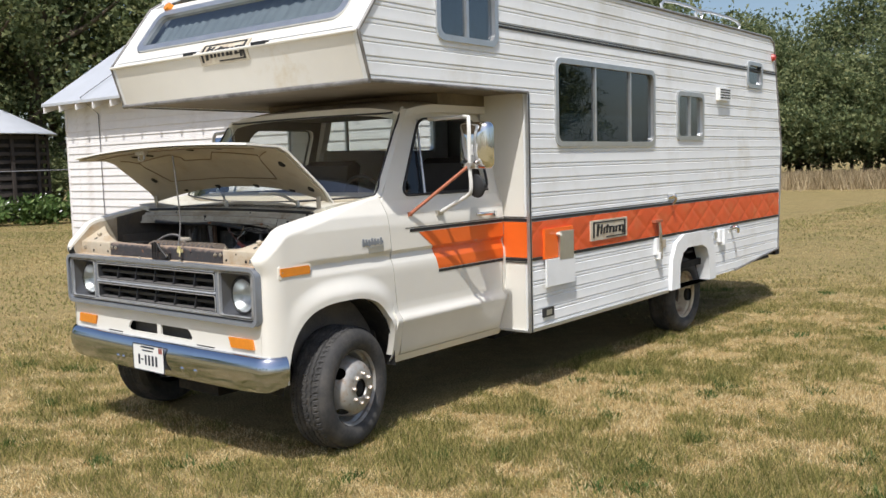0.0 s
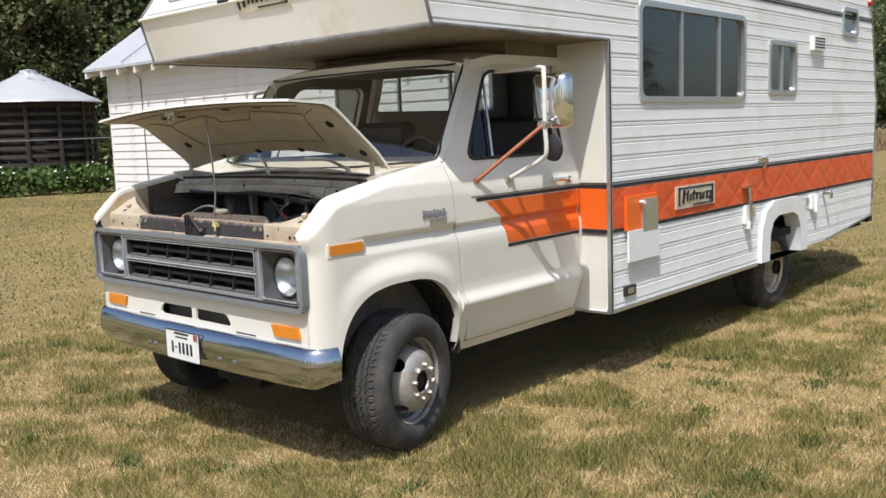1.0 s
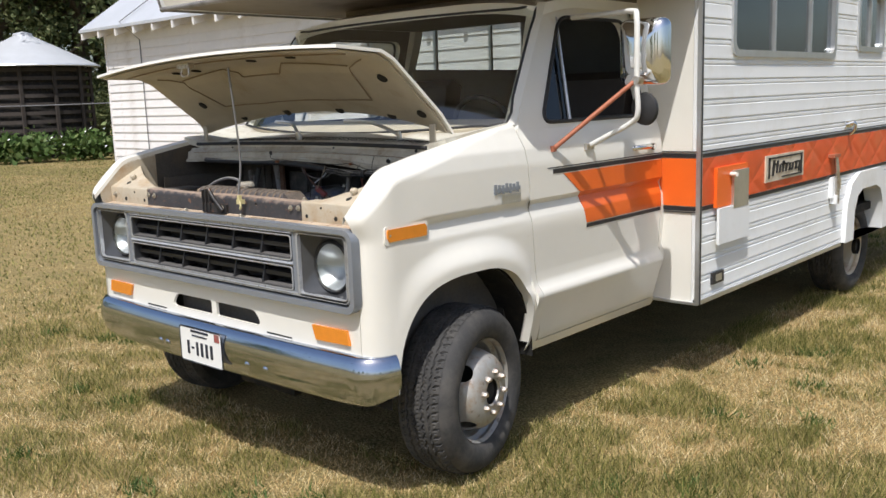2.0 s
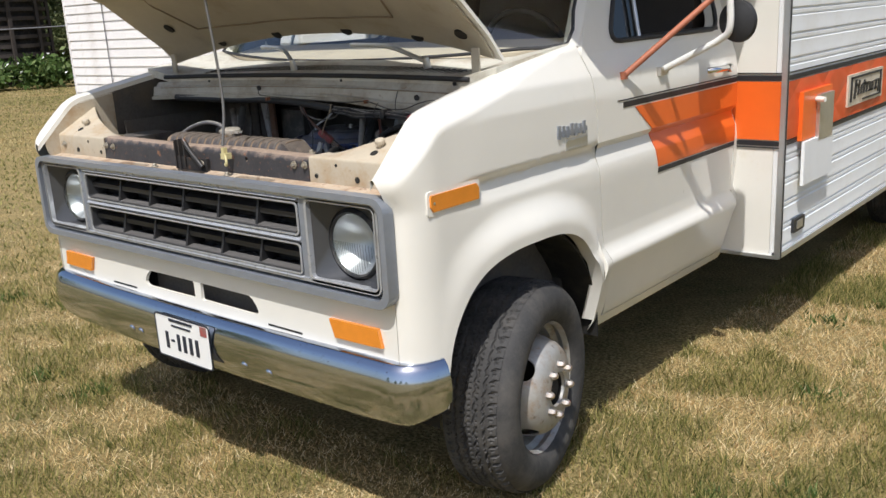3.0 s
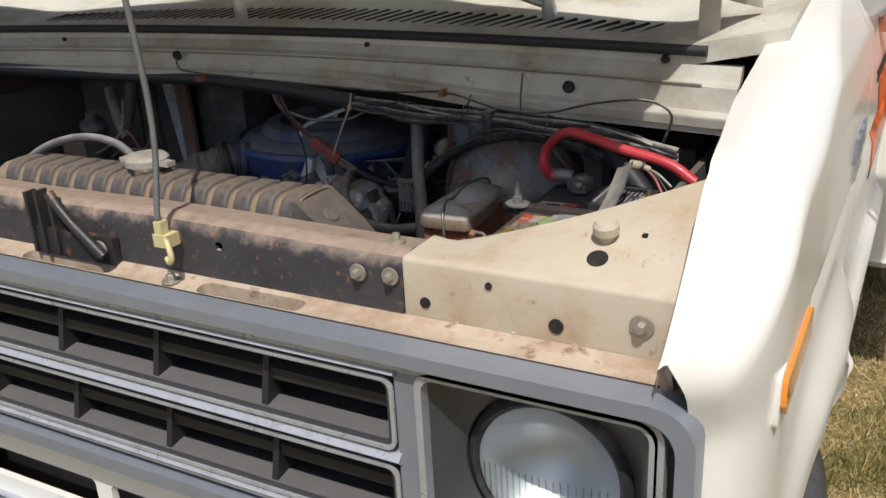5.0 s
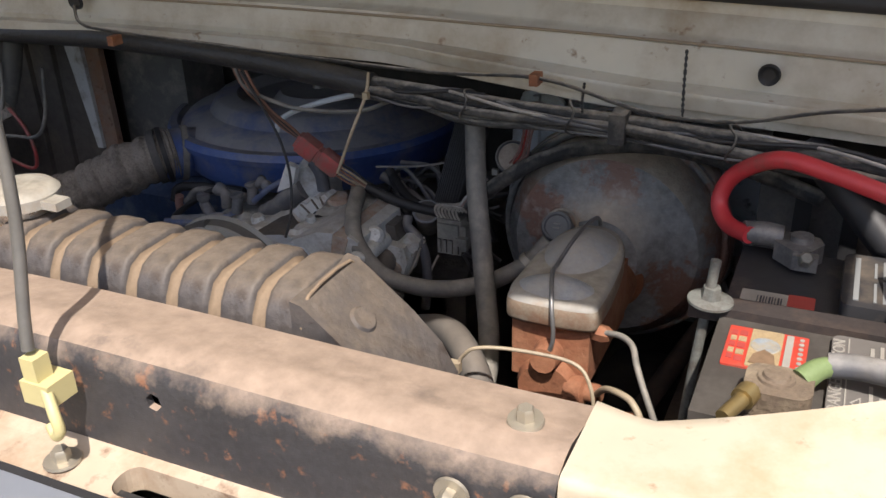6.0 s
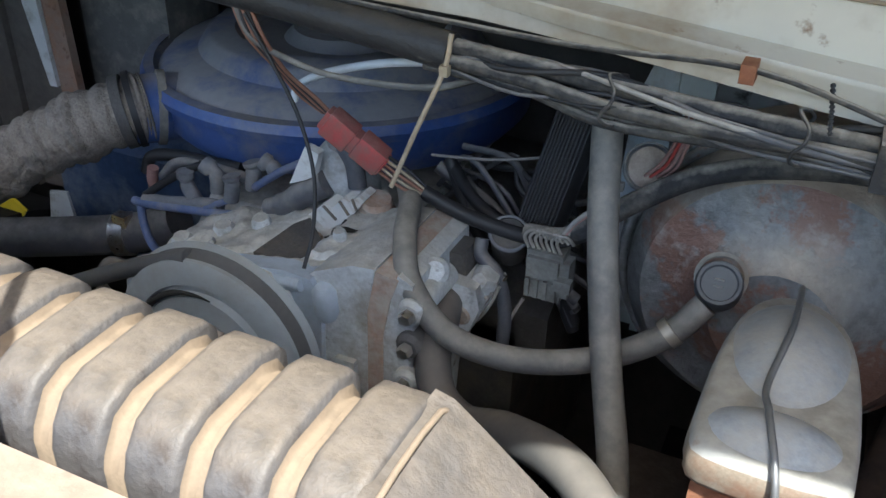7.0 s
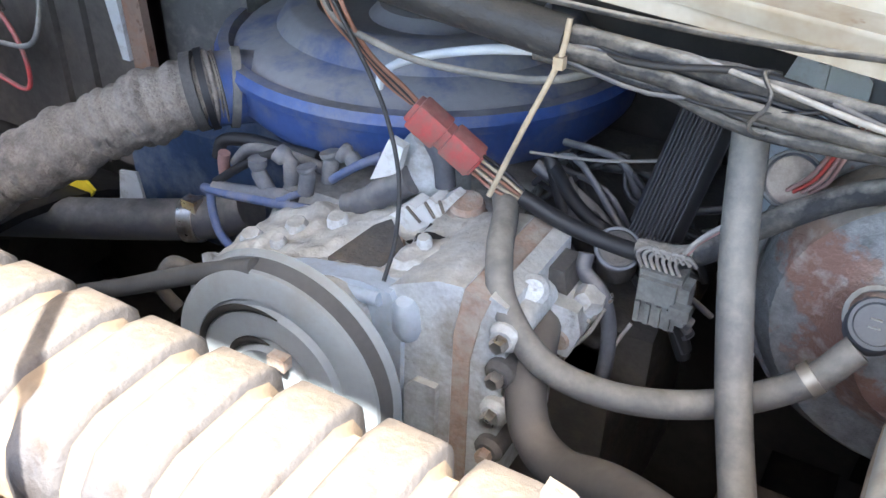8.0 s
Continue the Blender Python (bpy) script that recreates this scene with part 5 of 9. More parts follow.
# ---- under the hood ----
M.update(
    lap=mat("rust_stained_tan_steel", (0.28, 0.195, 0.145), 0.75, var=0.2, scale=18, dirt=(0.30, 0.15, 0.085), dirt_at=0.58, dirt_scale=26, dirt2=(0.12, 0.06, 0.04), dirt2_at=0.66, dirt2_scale=60, dust=(0.35, 0.258, 0.196), dust_lo=0.35, dust_hi=1.2, dust_var=0.9, dust_c=0.2),
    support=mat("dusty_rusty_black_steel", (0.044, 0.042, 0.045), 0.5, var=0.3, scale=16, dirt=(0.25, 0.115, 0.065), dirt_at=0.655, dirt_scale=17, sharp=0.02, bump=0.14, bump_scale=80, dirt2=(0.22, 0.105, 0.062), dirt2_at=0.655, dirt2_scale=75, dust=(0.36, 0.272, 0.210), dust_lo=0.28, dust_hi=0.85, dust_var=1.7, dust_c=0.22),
    tank=mat("dusty_radiator_tank", (0.098, 0.086, 0.080), 0.6, var=0.3, scale=26, dirt=(0.062, 0.057, 0.058), dirt_at=0.54, dirt_scale=22, random_var=0.25, dust=(0.160, 0.127, 0.098), dust_lo=0.35, dust_hi=1.15, dust_var=1.7, bump=0.25, bump_scale=90, dirt2=(0.050, 0.038, 0.033), dirt2_at=0.62, dirt2_scale=45),
    tank_dust=mat("tan_dust_in_grooves", (0.245, 0.180, 0.122), 0.9, var=0.18, scale=40, dirt=(0.165, 0.122, 0.086), dirt_at=0.62, dirt_scale=50),
    blue=mat("dusty_blue_enamel", (0.050, 0.095, 0.27), 0.4, var=0.25, scale=10, dirt=(0.20, 0.20, 0.22), dirt_at=0.62, dirt_scale=13, dust=(0.25, 0.24, 0.24), dust_lo=0.5, dust_hi=1.2),
    blue_lid=mat("dusty_blue_lid", (0.27, 0.265, 0.275), 0.6, var=0.2, scale=8, dirt=(0.055, 0.09, 0.24), dirt_at=0.62, dirt_scale=13),
    blue_d=mat("greasy_blue_enamel", (0.05, 0.085, 0.17), 0.5, var=0.3, scale=12, dirt=(0.22, 0.25, 0.28), dirt_at=0.60, dirt_scale=14),
    alu=mat("dusty_cast_aluminium", (0.55, 0.575, 0.585), 0.5, 0.1, var=0.3, scale=22, dirt=(0.30, 0.27, 0.225), dirt_at=0.60, dirt_scale=20, sharp=0.10, bump=0.3, bump_scale=110, dirt2=(0.12, 0.10, 0.085), dirt2_at=0.69, dirt2_scale=46, dust=(0.56, 0.54, 0.485), dust_lo=0.4, dust_hi=1.1, dust_var=1.6),
    alu_b=mat("blue_grey_cast_aluminium", (0.43, 0.49, 0.56), 0.5, 0.1, var=0.2, scale=16, dirt=(0.42, 0.40, 0.37), dirt_at=0.64, dirt_scale=24, bump=0.12, bump_scale=110),
    rust_g=mat("grimy_brown_rust", (0.38, 0.265, 0.20), 0.75, var=0.35, scale=40, dirt=(0.44, 0.40, 0.35), dirt_at=0.52, dirt_scale=44, bump=0.25, bump_scale=120),
    boot=mat("dusty_grey_boot", (0.17, 0.175, 0.19), 0.7, var=0.25, scale=26, dirt=(0.30, 0.28, 0.26), dirt_at=0.60, dirt_scale=24),
    pinkish=mat("faded_pink_rubber", (0.30, 0.18, 0.165), 0.6, var=0.2, scale=30),
    loom_p=mat("pale_dusty_wires", (0.20, 0.19, 0.175), 0.6, var=0.35, scale=22, dirt=(0.36, 0.34, 0.31), dirt_at=0.52, dirt_scale=30, dust=(0.52, 0.485, 0.435), dust_lo=0.3, dust_hi=1.0, dust_var=1.4),
    iron=mat("greasy_cast_iron", (0.11, 0.105, 0.10), 0.65, 0.2, var=0.25, scale=20, dirt=(0.18, 0.15, 0.12), dirt_at=0.6, dirt_scale=20, bump=0.3, bump_scale=90),
    hose=mat("dusty_rubber_hose", (0.125, 0.122, 0.115), 0.65, var=0.2, scale=25, dirt=(0.29, 0.265, 0.23), dirt_at=0.60, dirt_scale=22, dust=(0.29, 0.265, 0.225), dust_lo=0.1, dust_hi=1.1, dust_var=1.8),
    hose_s=mat("sun_dusted_hose", (0.085, 0.082, 0.080), 0.7, var=0.2, scale=25, dust=(0.165, 0.140, 0.115), dust_lo=0.1, dust_hi=1.1, dust_var=1.4),
    white_c=mat("white_conduit_plastic", (0.66, 0.69, 0.72), 0.55, var=0.1, scale=30),
    hose_d=mat("dark_rubber_hose", (0.085, 0.088, 0.10), 0.6, var=0.2, scale=25, dirt=(0.13, 0.115, 0.10), dirt_at=0.64, dirt_scale=22, dust=(0.28, 0.265, 0.245), dust_lo=0.1, dust_hi=1.1, dust_var=1.8),
    duct=mat("dusty_paper_duct", (0.275, 0.240, 0.205), 0.9, var=0.35, scale=30, dirt=(0.11, 0.095, 0.085), dirt_at=0.60, dirt_scale=26, bump=1.0, bump_scale=55),
    pulley=mat("grey_pulley_steel", (0.295, 0.318, 0.328), 0.55, 0.1, var=0.14, scale=16, dirt=(0.24, 0.235, 0.215), dirt_at=0.60, dirt_scale=12),
    belt=mat("fan_belt", (0.080, 0.079, 0.077), 0.7, var=0.2, scale=20),
    rust=mat("rusty_cast_iron", (0.24, 0.095, 0.048), 0.8, var=0.3, scale=25, dirt=(0.34, 0.165, 0.09), dirt_at=0.58, dirt_scale=24, bump=0.2, bump_scale=90),
    booster=mat("rusting_black_booster", (0.235, 0.236, 0.232), 0.45, 0.05, var=0.5, scale=9, dirt=(0.235, 0.135, 0.103), dirt_at=0.515, dirt_scale=11, sharp=0.025, bump=0.6, bump_scale=60, dirt2=(0.44, 0.41, 0.37), dirt2_at=0.655, dirt2_scale=22, dust=(0.52, 0.43, 0.325), dust_lo=0.15, dust_hi=0.90, dust_var=1.0),
    dome=mat("dull_zinc_dome", (0.30, 0.315, 0.325), 0.5, 0.05, var=0.3, scale=18, dirt=(0.39, 0.36, 0.31), dirt_at=0.52, dirt_scale=22, bump=0.12, bump_scale=80),
    cover=mat("dusty_zinc_cover", (0.31, 0.298, 0.27), 0.6, 0.0, var=0.2, scale=16, dirt=(0.31, 0.235, 0.165), dirt_at=0.62, dirt_scale=24, dirt2=(0.22, 0.12, 0.07), dirt2_at=0.70, dirt2_scale=60, dust=(0.35, 0.318, 0.262), dust_lo=0.4, dust_hi=1.1, dust_var=2.0),
    loom=mat("dusty_taped_loom", (0.030, 0.030, 0.032), 0.7, var=0.3, scale=25, dirt=(0.12, 0.11, 0.095), dirt_at=0.58, dirt_scale=40, dust=(0.36, 0.33, 0.285), dust_lo=0.45, dust_hi=1.0, dust_var=1.4, bump=0.3, bump_scale=160),
    conduit=mat("black_conduit", (0.030, 0.030, 0.032), 0.5, var=0.3, scale=25, dust=(0.12, 0.112, 0.10), dust_lo=0.5, dust_hi=1.3, dust_var=1.2, bump=0.2, bump_scale=160),
    wire_k=mat("black_wire", (0.022, 0.022, 0.024), 0.55, var=0.15),
    wire_g=mat("grey_wire", (0.27, 0.25, 0.225), 0.6, var=0.2, scale=40),
    wire_b=mat("blue_grey_wire", (0.115, 0.155, 0.29), 0.55, var=0.15, scale=30, dirt=(0.22, 0.22, 0.24), dirt_at=0.58, dirt_scale=30),
    wire_r=mat("copper_brown_wire", (0.23, 0.115, 0.078), 0.6, var=0.2),
    plug=mat("dusty_grey_plug_plastic", (0.21, 0.215, 0.20), 0.65, var=0.25, scale=40, dirt=(0.11, 0.10, 0.09), dirt_at=0.56, dirt_scale=50),
    wire_p=mat("dusty_pale_wire", (0.33, 0.31, 0.28), 0.6, var=0.25, scale=50),
    sensor_face=mat("dusty_tan_bakelite", (0.40, 0.33, 0.27), 0.7, var=0.25, scale=60, dirt=(0.24, 0.19, 0.16), dirt_at=0.56, dirt_scale=70),
    apron=mat("brown_road_dust", (0.14, 0.105, 0.080), 0.9, var=0.3, scale=9, dirt=(0.065, 0.052, 0.042), dirt_at=0.54, dirt_scale=14, bump=0.3, bump_scale=50),
    valve=mat("dusty_black_rubber", (0.085, 0.090, 0.098), 0.6, var=0.25, scale=40, dust=(0.22, 0.215, 0.20), dust_lo=0.3, dust_hi=1.3, dust_var=1.2),
    dull=mat("dull_greenish_plate", (0.17, 0.175, 0.16), 0.6, 0.1, var=0.3, scale=50, dirt=(0.10, 0.085, 0.07), dirt_at=0.58, dirt_scale=60),
    panel_b=mat("pale_blue_grey_paint", (0.62, 0.68, 0.72), 0.6, var=0.12, scale=14, dirt=(0.34, 0.31, 0.27), dirt_at=0.62, dirt_scale=24),
    solenoid=mat("rusty_brown_dust_box", (0.21, 0.145, 0.10), 0.8, var=0.3, scale=30, dirt=(0.30, 0.24, 0.18), dirt_at=0.55, dirt_scale=26, dirt2=(0.12, 0.055, 0.035), dirt2_at=0.62, dirt2_scale=30),
    flap=mat("dusty_grey_rubber_flap", (0.17, 0.16, 0.148), 0.8, var=0.25, scale=30, dirt=(0.27, 0.235, 0.19), dirt_at=0.56, dirt_scale=24),
    tie=mat("yellowed_nylon", (0.36, 0.295, 0.205), 0.55, var=0.15, scale=20, dirt=(0.24, 0.19, 0.14), dirt_at=0.58, dirt_scale=40),
    cover_edge=mat("rust_stained_cover_edge", (0.235, 0.185, 0.135), 0.7, var=0.3, scale=40, dirt=(0.19, 0.095, 0.055), dirt_at=0.56, dirt_scale=44, dirt2=(0.30, 0.27, 0.22), dirt2_at=0.60, dirt2_scale=30),
    yellow_s=mat("bright_yellow_plastic", (0.80, 0.62, 0.04), 0.5, var=0.1, scale=30),
    yellow=mat("yellow_plastic", (0.56, 0.49, 0.25), 0.5, var=0.08, scale=20),
    bolt=mat("cadmium_bolt", (0.40, 0.36, 0.29), 0.45, 0.6, var=0.1, scale=30),
    battery=mat("black_battery_case", (0.035, 0.035, 0.038), 0.5, var=0.2, scale=14, dirt=(0.16, 0.13, 0.10), dirt_at=0.62, dirt_scale=16),
    batt_tan=mat("dusty_battery_lid", (0.055, 0.048, 0.042), 0.6, var=0.12, scale=14, dirt=(0.10, 0.09, 0.08), dirt_at=0.6, dirt_scale=16),
    label_r=mat("red_label", (0.50, 0.055, 0.035), 0.45, var=0.12, scale=50, dirt=(0.26, 0.10, 0.07), dirt_at=0.62, dirt_scale=60),
    label_w=mat("pale_label", (0.33, 0.31, 0.275), 0.5, var=0.15, scale=60),
    label_y=mat("tan_label", (0.36, 0.27, 0.155), 0.5, var=0.35, scale=60),
    batt_g=mat("dusty_grey_plastic", (0.13, 0.12, 0.11), 0.6, var=0.15, scale=20),
    label_d=mat("dull_red_label", (0.36, 0.06, 0.05), 0.5, var=0.1),
    green=mat("green_corrosion", (0.16, 0.22, 0.09), 0.7, var=0.2, scale=40),
    label_c=mat("pale_blue_print", (0.24, 0.275, 0.30), 0.5, var=0.4, scale=130, dirt=(0.34, 0.28, 0.19), dirt_at=0.54, dirt_scale=70),
    label_b=mat("brown_print", (0.20, 0.13, 0.08), 0.5, var=0.3, scale=160),
    bar=mat("rusty_black_bar", (0.032, 0.025, 0.023), 0.8, var=0.3, scale=20, dirt=(0.075, 0.050, 0.038), dirt_at=0.58, dirt_scale=26),
    clamp=mat("corroded_lead", (0.16, 0.12, 0.085), 0.7, var=0.3, scale=30, dirt=(0.24, 0.19, 0.13), dirt_at=0.55, dirt_scale=40, bump=0.3, bump_scale=140),
    clamp_g=mat("dull_lead", (0.13, 0.13, 0.135), 0.5, 0.3, var=0.3, scale=30, dirt=(0.24, 0.23, 0.22), dirt_at=0.58, dirt_scale=50),
    brass=mat("dull_brass", (0.34, 0.25, 0.11), 0.4, 0.7, var=0.15, scale=40),
    label_k=mat("grey_label", (0.24, 0.25, 0.25), 0.5, var=0.06),
    redcable=mat("red_cable_jacket", (0.50, 0.040, 0.050), 0.45, var=0.1, scale=20, coat=0.1, dirt=(0.26, 0.08, 0.07), dirt_at=0.64, dirt_scale=24),
    shield=mat("dusty_dark_shield", (0.13, 0.115, 0.10), 0.8, var=0.3, scale=8, dirt=(0.22, 0.18, 0.14), dirt_at=0.60, dirt_scale=10),
    # dusty, and darkened so the colour carries the shade deep in the bay
    firewall_d=mat("dusty_shade_dark_firewall", (0.050, 0.046, 0.042), 0.8, var=0.3, scale=6, dirt=(0.09, 0.078, 0.066), dirt_at=0.55, dirt_scale=7),
    firewall=mat("grey_firewall", (0.47, 0.50, 0.525), 0.7, var=0.14, scale=9, dirt=(0.17, 0.14, 0.115), dirt_at=0.60, dirt_scale=14, dirt2=(0.06, 0.055, 0.05), dirt2_at=0.68, dirt2_scale=40),
    ceramic=mat("white_chipped_plastic", (0.66, 0.67, 0.66), 0.6, var=0.08, scale=30, dirt=(0.30, 0.26, 0.20), dirt_at=0.64, dirt_scale=40),
)

# panels that close the bay
both("inner_fender", grid(lambda y, z: Vector((0.845 - 0.03 * math.sin((z - 0.5) * 3.0) - 0.02 * (z < 0.8), y, z)), lin(0.30, 1.0, 8), lin(0.50, 1.20, 10), thick=(0.01, 0, 0)), M["inner"], (rv, rv), "dark dusty inner fender")
part("firewall", boxes((-0.86, 0.86, 0.93, 0.97, 0.45, 1.27)), M["firewall_d"], rv, "dusty firewall with the deep bay's shade in its colour")
part("firewall_panel", prism([(0.36, 0.90), (0.33, 1.24), (0.80, 1.25), (0.80, 0.90)], "y", 0.735, 0.75), M["firewall"], rv, "blue-grey firewall panel behind the brake booster", bevel=0.004)
# added floor that hides the sunlit ground below the bay
part("splash_pan", boxes((-0.86, 0.86, 0.06, 1.0, 0.42, 0.44)), M["inner"], rv)
part("front_closing_panel", boxes((-0.64, 0.64, 0.062, 0.07, 0.44, 1.08)), M["void"], rv)

# radiator support: black channel in the middle, cream ends
def sup(x, v):
    y = interp(v, (0, 0.35, 0.45, 0.55, 1.0), (0.145, 0.085, 0.066, 0.057, 0.053))
    z = interp(v, (0, 0.35, 0.45, 0.55, 1.0), (1.168, 1.180, 1.177, 1.165, 1.100))
    return Vector((x, y, z + 0.002 * math.sin(x * 9)))
vs_top, vs_front = lin(0, 0.47, 8), lin(0.47, 1.0, 8)
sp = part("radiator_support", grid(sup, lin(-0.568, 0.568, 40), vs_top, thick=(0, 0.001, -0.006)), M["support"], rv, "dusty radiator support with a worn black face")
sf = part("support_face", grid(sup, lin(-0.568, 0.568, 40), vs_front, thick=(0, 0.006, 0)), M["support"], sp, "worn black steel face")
cut(sf, lathe([(0, -0.1), (0.007, -0.1), (0.007, 0.1), (0, 0.1)], (0.276, 0.055, 1.150), (0, 1, 0), 6))
def end_z(x, y):
    """Top of the end panel: level beside the channel, twisting up towards the fender."""
    return 1.1775 + interp(x, (0.57, 0.605, 0.71, 0.80, 0.93), (0.0, 0.0, 0.32, 0.49, 0.56)) * max(0.0, y - 0.060)


def end_panel(s):
    bm = bmesh.new()
    rows = []
    for x in lin(0.570, 0.934, 29):
        back = interp(x, (0.57, 0.605, 0.71, 0.80, 0.934), (0.136, 0.127, 0.146, 0.172, 0.235))
        prof = [(0.0575, 1.088), (0.0550, 1.098), (0.0550, 1.171), (0.0562, 1.1755), (0.0600, 1.1778)]
        prof += [(y, end_z(x, y)) for y in lin(0.060, back, 9)[1:]]
        prof += [(back + 0.003, end_z(x, back) - 0.003), (back + 0.0035, end_z(x, back) - 0.016)]
        rows.append([bm.verts.new((s * x, y, z)) for y, z in prof])
    for a, b in zip(rows, rows[1:]):
        for k in range(len(a) - 1):
            bm.faces.new((a[k], a[k + 1], b[k + 1], b[k]))
    bmesh.ops.recalc_face_normals(bm, faces=bm.faces)
    bmesh.ops.solidify(bm, geom=bm.faces[:], thickness=0.0022)
    return bm


for s in (-1, 1):
    e = part("support_end", end_panel(s), M["cream_in"], rv, "dusty cream support end panel", smooth=50)
    for x, z, r in ((0.599, 1.122, 0.0070), (0.768, 1.122, 0.0090), (0.685, 1.158, 0.0045)):
        part("hole", lathe([(0, -0.0015), (r, -0.0016), (r, 0.004)], (s * x, 0.0545, z), (0, 1, 0), 14), M["void"], e)
    part("bump_stop", lathe([(0.0, 0.024), (0.011, 0.023), (0.015, 0.018), (0.015, 0.008), (0.009, 0.006), (0.009, -0.01)], (s * 0.803, 0.122, end_z(0.803, 0.122) + 0.001), (0, -0.2, 1), 18), M["cream_in"], e, "pale rubber bump stop")
    part("stop_hole", lathe([(0.0, 0.0006), (0.012, 0.0006), (0.013, -0.003)], (s * 0.802, 0.094, end_z(0.802, 0.094) + 0.0006), (0, -0.44, 0.9), 18), M["void"], e)
    part("square_hole", prism([(s * 0.842, 0.128), (s * 0.848, 0.128), (s * 0.848, 0.135), (s * 0.842, 0.135)], "z", end_z(0.845, 0.131) - 0.004, end_z(0.845, 0.131) + 0.002), M["void"], e)
    for x, z in ((0.640, 1.101), (0.715, 1.101), (0.79, 1.101)):
        part("spot_weld", lathe([(0.0, 0.0015), (0.003, 0.0012), (0.004, -0.001)], (s * x, 0.0545, z), (0, -1, 0), 10), M["ledge"], e)
ledge = part("front_ledge", prism([(0.0545, 1.102), (0.042, 1.0985), (0.022, 1.0965), (0.006, 1.0955), (0.006, 1.078), (0.0545, 1.078)], "x", -0.925, 0.925), M["ledge"], rv, "dusty tan ledge behind the grille")
cut(ledge, *[prism(rounded(a, b, 0.016, 0.044, 0.012), "z", 1.0, 1.2) for a, b in ((0.255, 0.43), (-0.43, -0.255), (-0.10, 0.09))])
part("ledge_seal", boxes((-0.90, 0.90, -0.004, 0.010, 1.086, 1.0985)), M["rubber"], rv, bevel=0.003)
def hex_bolt(x, y, z, axis, parent, r=0.0060):
    w = part("washer", lathe([(0.0, 0.002), (r * 1.9, 0.002), (r * 2.0, 0.0)], (x, y, z), axis, 18), M["bolt"], parent, "plated washer")
    part("bolt_head", lathe([(0.0, 0.011), (r * 0.8, 0.011), (r, 0.009), (r, 0.001)], (x, y, z), axis, 6), M["bolt"], w)
for x, z in ((0.505, 1.148), (0.552, 1.150), (-0.505, 1.148), (-0.552, 1.150)):
    hex_bolt(x, 0.053, z, (0, -1, 0), sp)
hex_bolt(0.535, 0.100, 1.1770, (0, -0.1, 1), sp)
hex_bolt(0.205, 0.028, 1.0985, (0, 0, 1), ledge, 0.007)
hex_bolt(-0.205, 0.028, 1.0985, (0, 0, 1), ledge, 0.007)
for s in (-1, 1):
    hex_bolt(s * 0.866, 0.054, 1.140, (0, -1, 0), sp, 0.007)

# hood latch and prop clip
la = part("hood_latch", boxes((-0.085, -0.079, 0.035, 0.055, 1.10, 1.196), (-0.060, -0.054, 0.034, 0.055, 1.10, 1.200), (-0.032, -0.026, 0.034, 0.055, 1.11, 1.188), (-0.085, 0.085, 0.040, 0.052, 1.098, 1.140)), M["blackp"], rv, "black steel hood latch", bevel=0.002)
part("latch_hook", tube([(-0.025, 0.035, 1.20), (0.01, 0.032, 1.165), (0.05, 0.030, 1.135), (0.075, 0.03, 1.115)], 0.008, 8), M["blackp"], la)
hex_bolt(0.06, 0.038, 1.122, (0, -1, 0), la, 0.007)
pc = part("prop_clip", boxes((0.190, 0.216, 0.022, 0.046, 1.150, 1.168), (0.193, 0.206, 0.024, 0.038, 1.168, 1.186)), M["yellow"], rv, "yellow plastic prop rod clip", bevel=0.003)
part("clip_hook", tube([(0.210, 0.026, 1.164), (0.222, 0.018, 1.152), (0.226, 0.016, 1.140), (0.219, 0.018, 1.132), (0.211, 0.022, 1.136)], 0.0042, 8), M["yellow"], pc)

# radiator with its ribbed tank
rad = part("radiator_tank", prism([(0.164, 1.10), (0.164, 1.155), (0.174, 1.174), (0.188, 1.1805), (0.225, 1.1810), (0.236, 1.1755), (0.241, 1.162), (0.241, 1.10)], "x", -0.328, 0.335), M["tank_dust"], rv, "dusty ribbed radiator top tank")
pad = bmesh.new()
FOOT = [(0.163, 1.10), (0.163, 1.156), (0.173, 1.175), (0.187, 1.1815), (0.226, 1.1820), (0.237, 1.1765), (0.242, 1.163), (0.242, 1.10)]
CREST = [(0.159, 1.10), (0.159, 1.160), (0.1635, 1.175), (0.173, 1.186), (0.186, 1.1905), (0.230, 1.1910), (0.2435, 1.187), (0.2510, 1.178), (0.252, 1.164), (0.252, 1.10)]
foot_n = [FOOT[k] for k in (0, 1, 1, 2, 3, 4, 5, 6, 6, 7)]
RIB = ((0.0213, 0.0), (0.0178, 0.0), (0.0164, 0.10), (0.0152, 0.45), (0.0140, 0.82), (0.0124, 0.97), (0.0100, 1.0), (0.004, 1.0))
rows = []
for x, h in [(-x, h) for x, h in RIB] + [(x, h) for x, h in RIB[::-1]]:
    rows.append([pad.verts.new((x, a[0] + (b[0] - a[0]) * h, a[1] + (b[1] - a[1]) * h)) for a, b in zip(foot_n, CREST)])
for i, (a, b) in enumerate(zip(rows, rows[1:])):
    for k in range(len(a) - 1):
        pad.faces.new((a[k], a[k + 1], b[k + 1], b[k])).material_index = 1 if i < 3 or i > len(rows) - 5 else 0
bmesh.ops.remove_doubles(pad, verts=pad.verts, dist=1e-5)
pieces("tank_rib", pad, (M["tank"], M["tank_dust"]), [Matrix.Translation((0.3135 - 0.0427 * k, 0, 0)) for k in range(15)], rad)
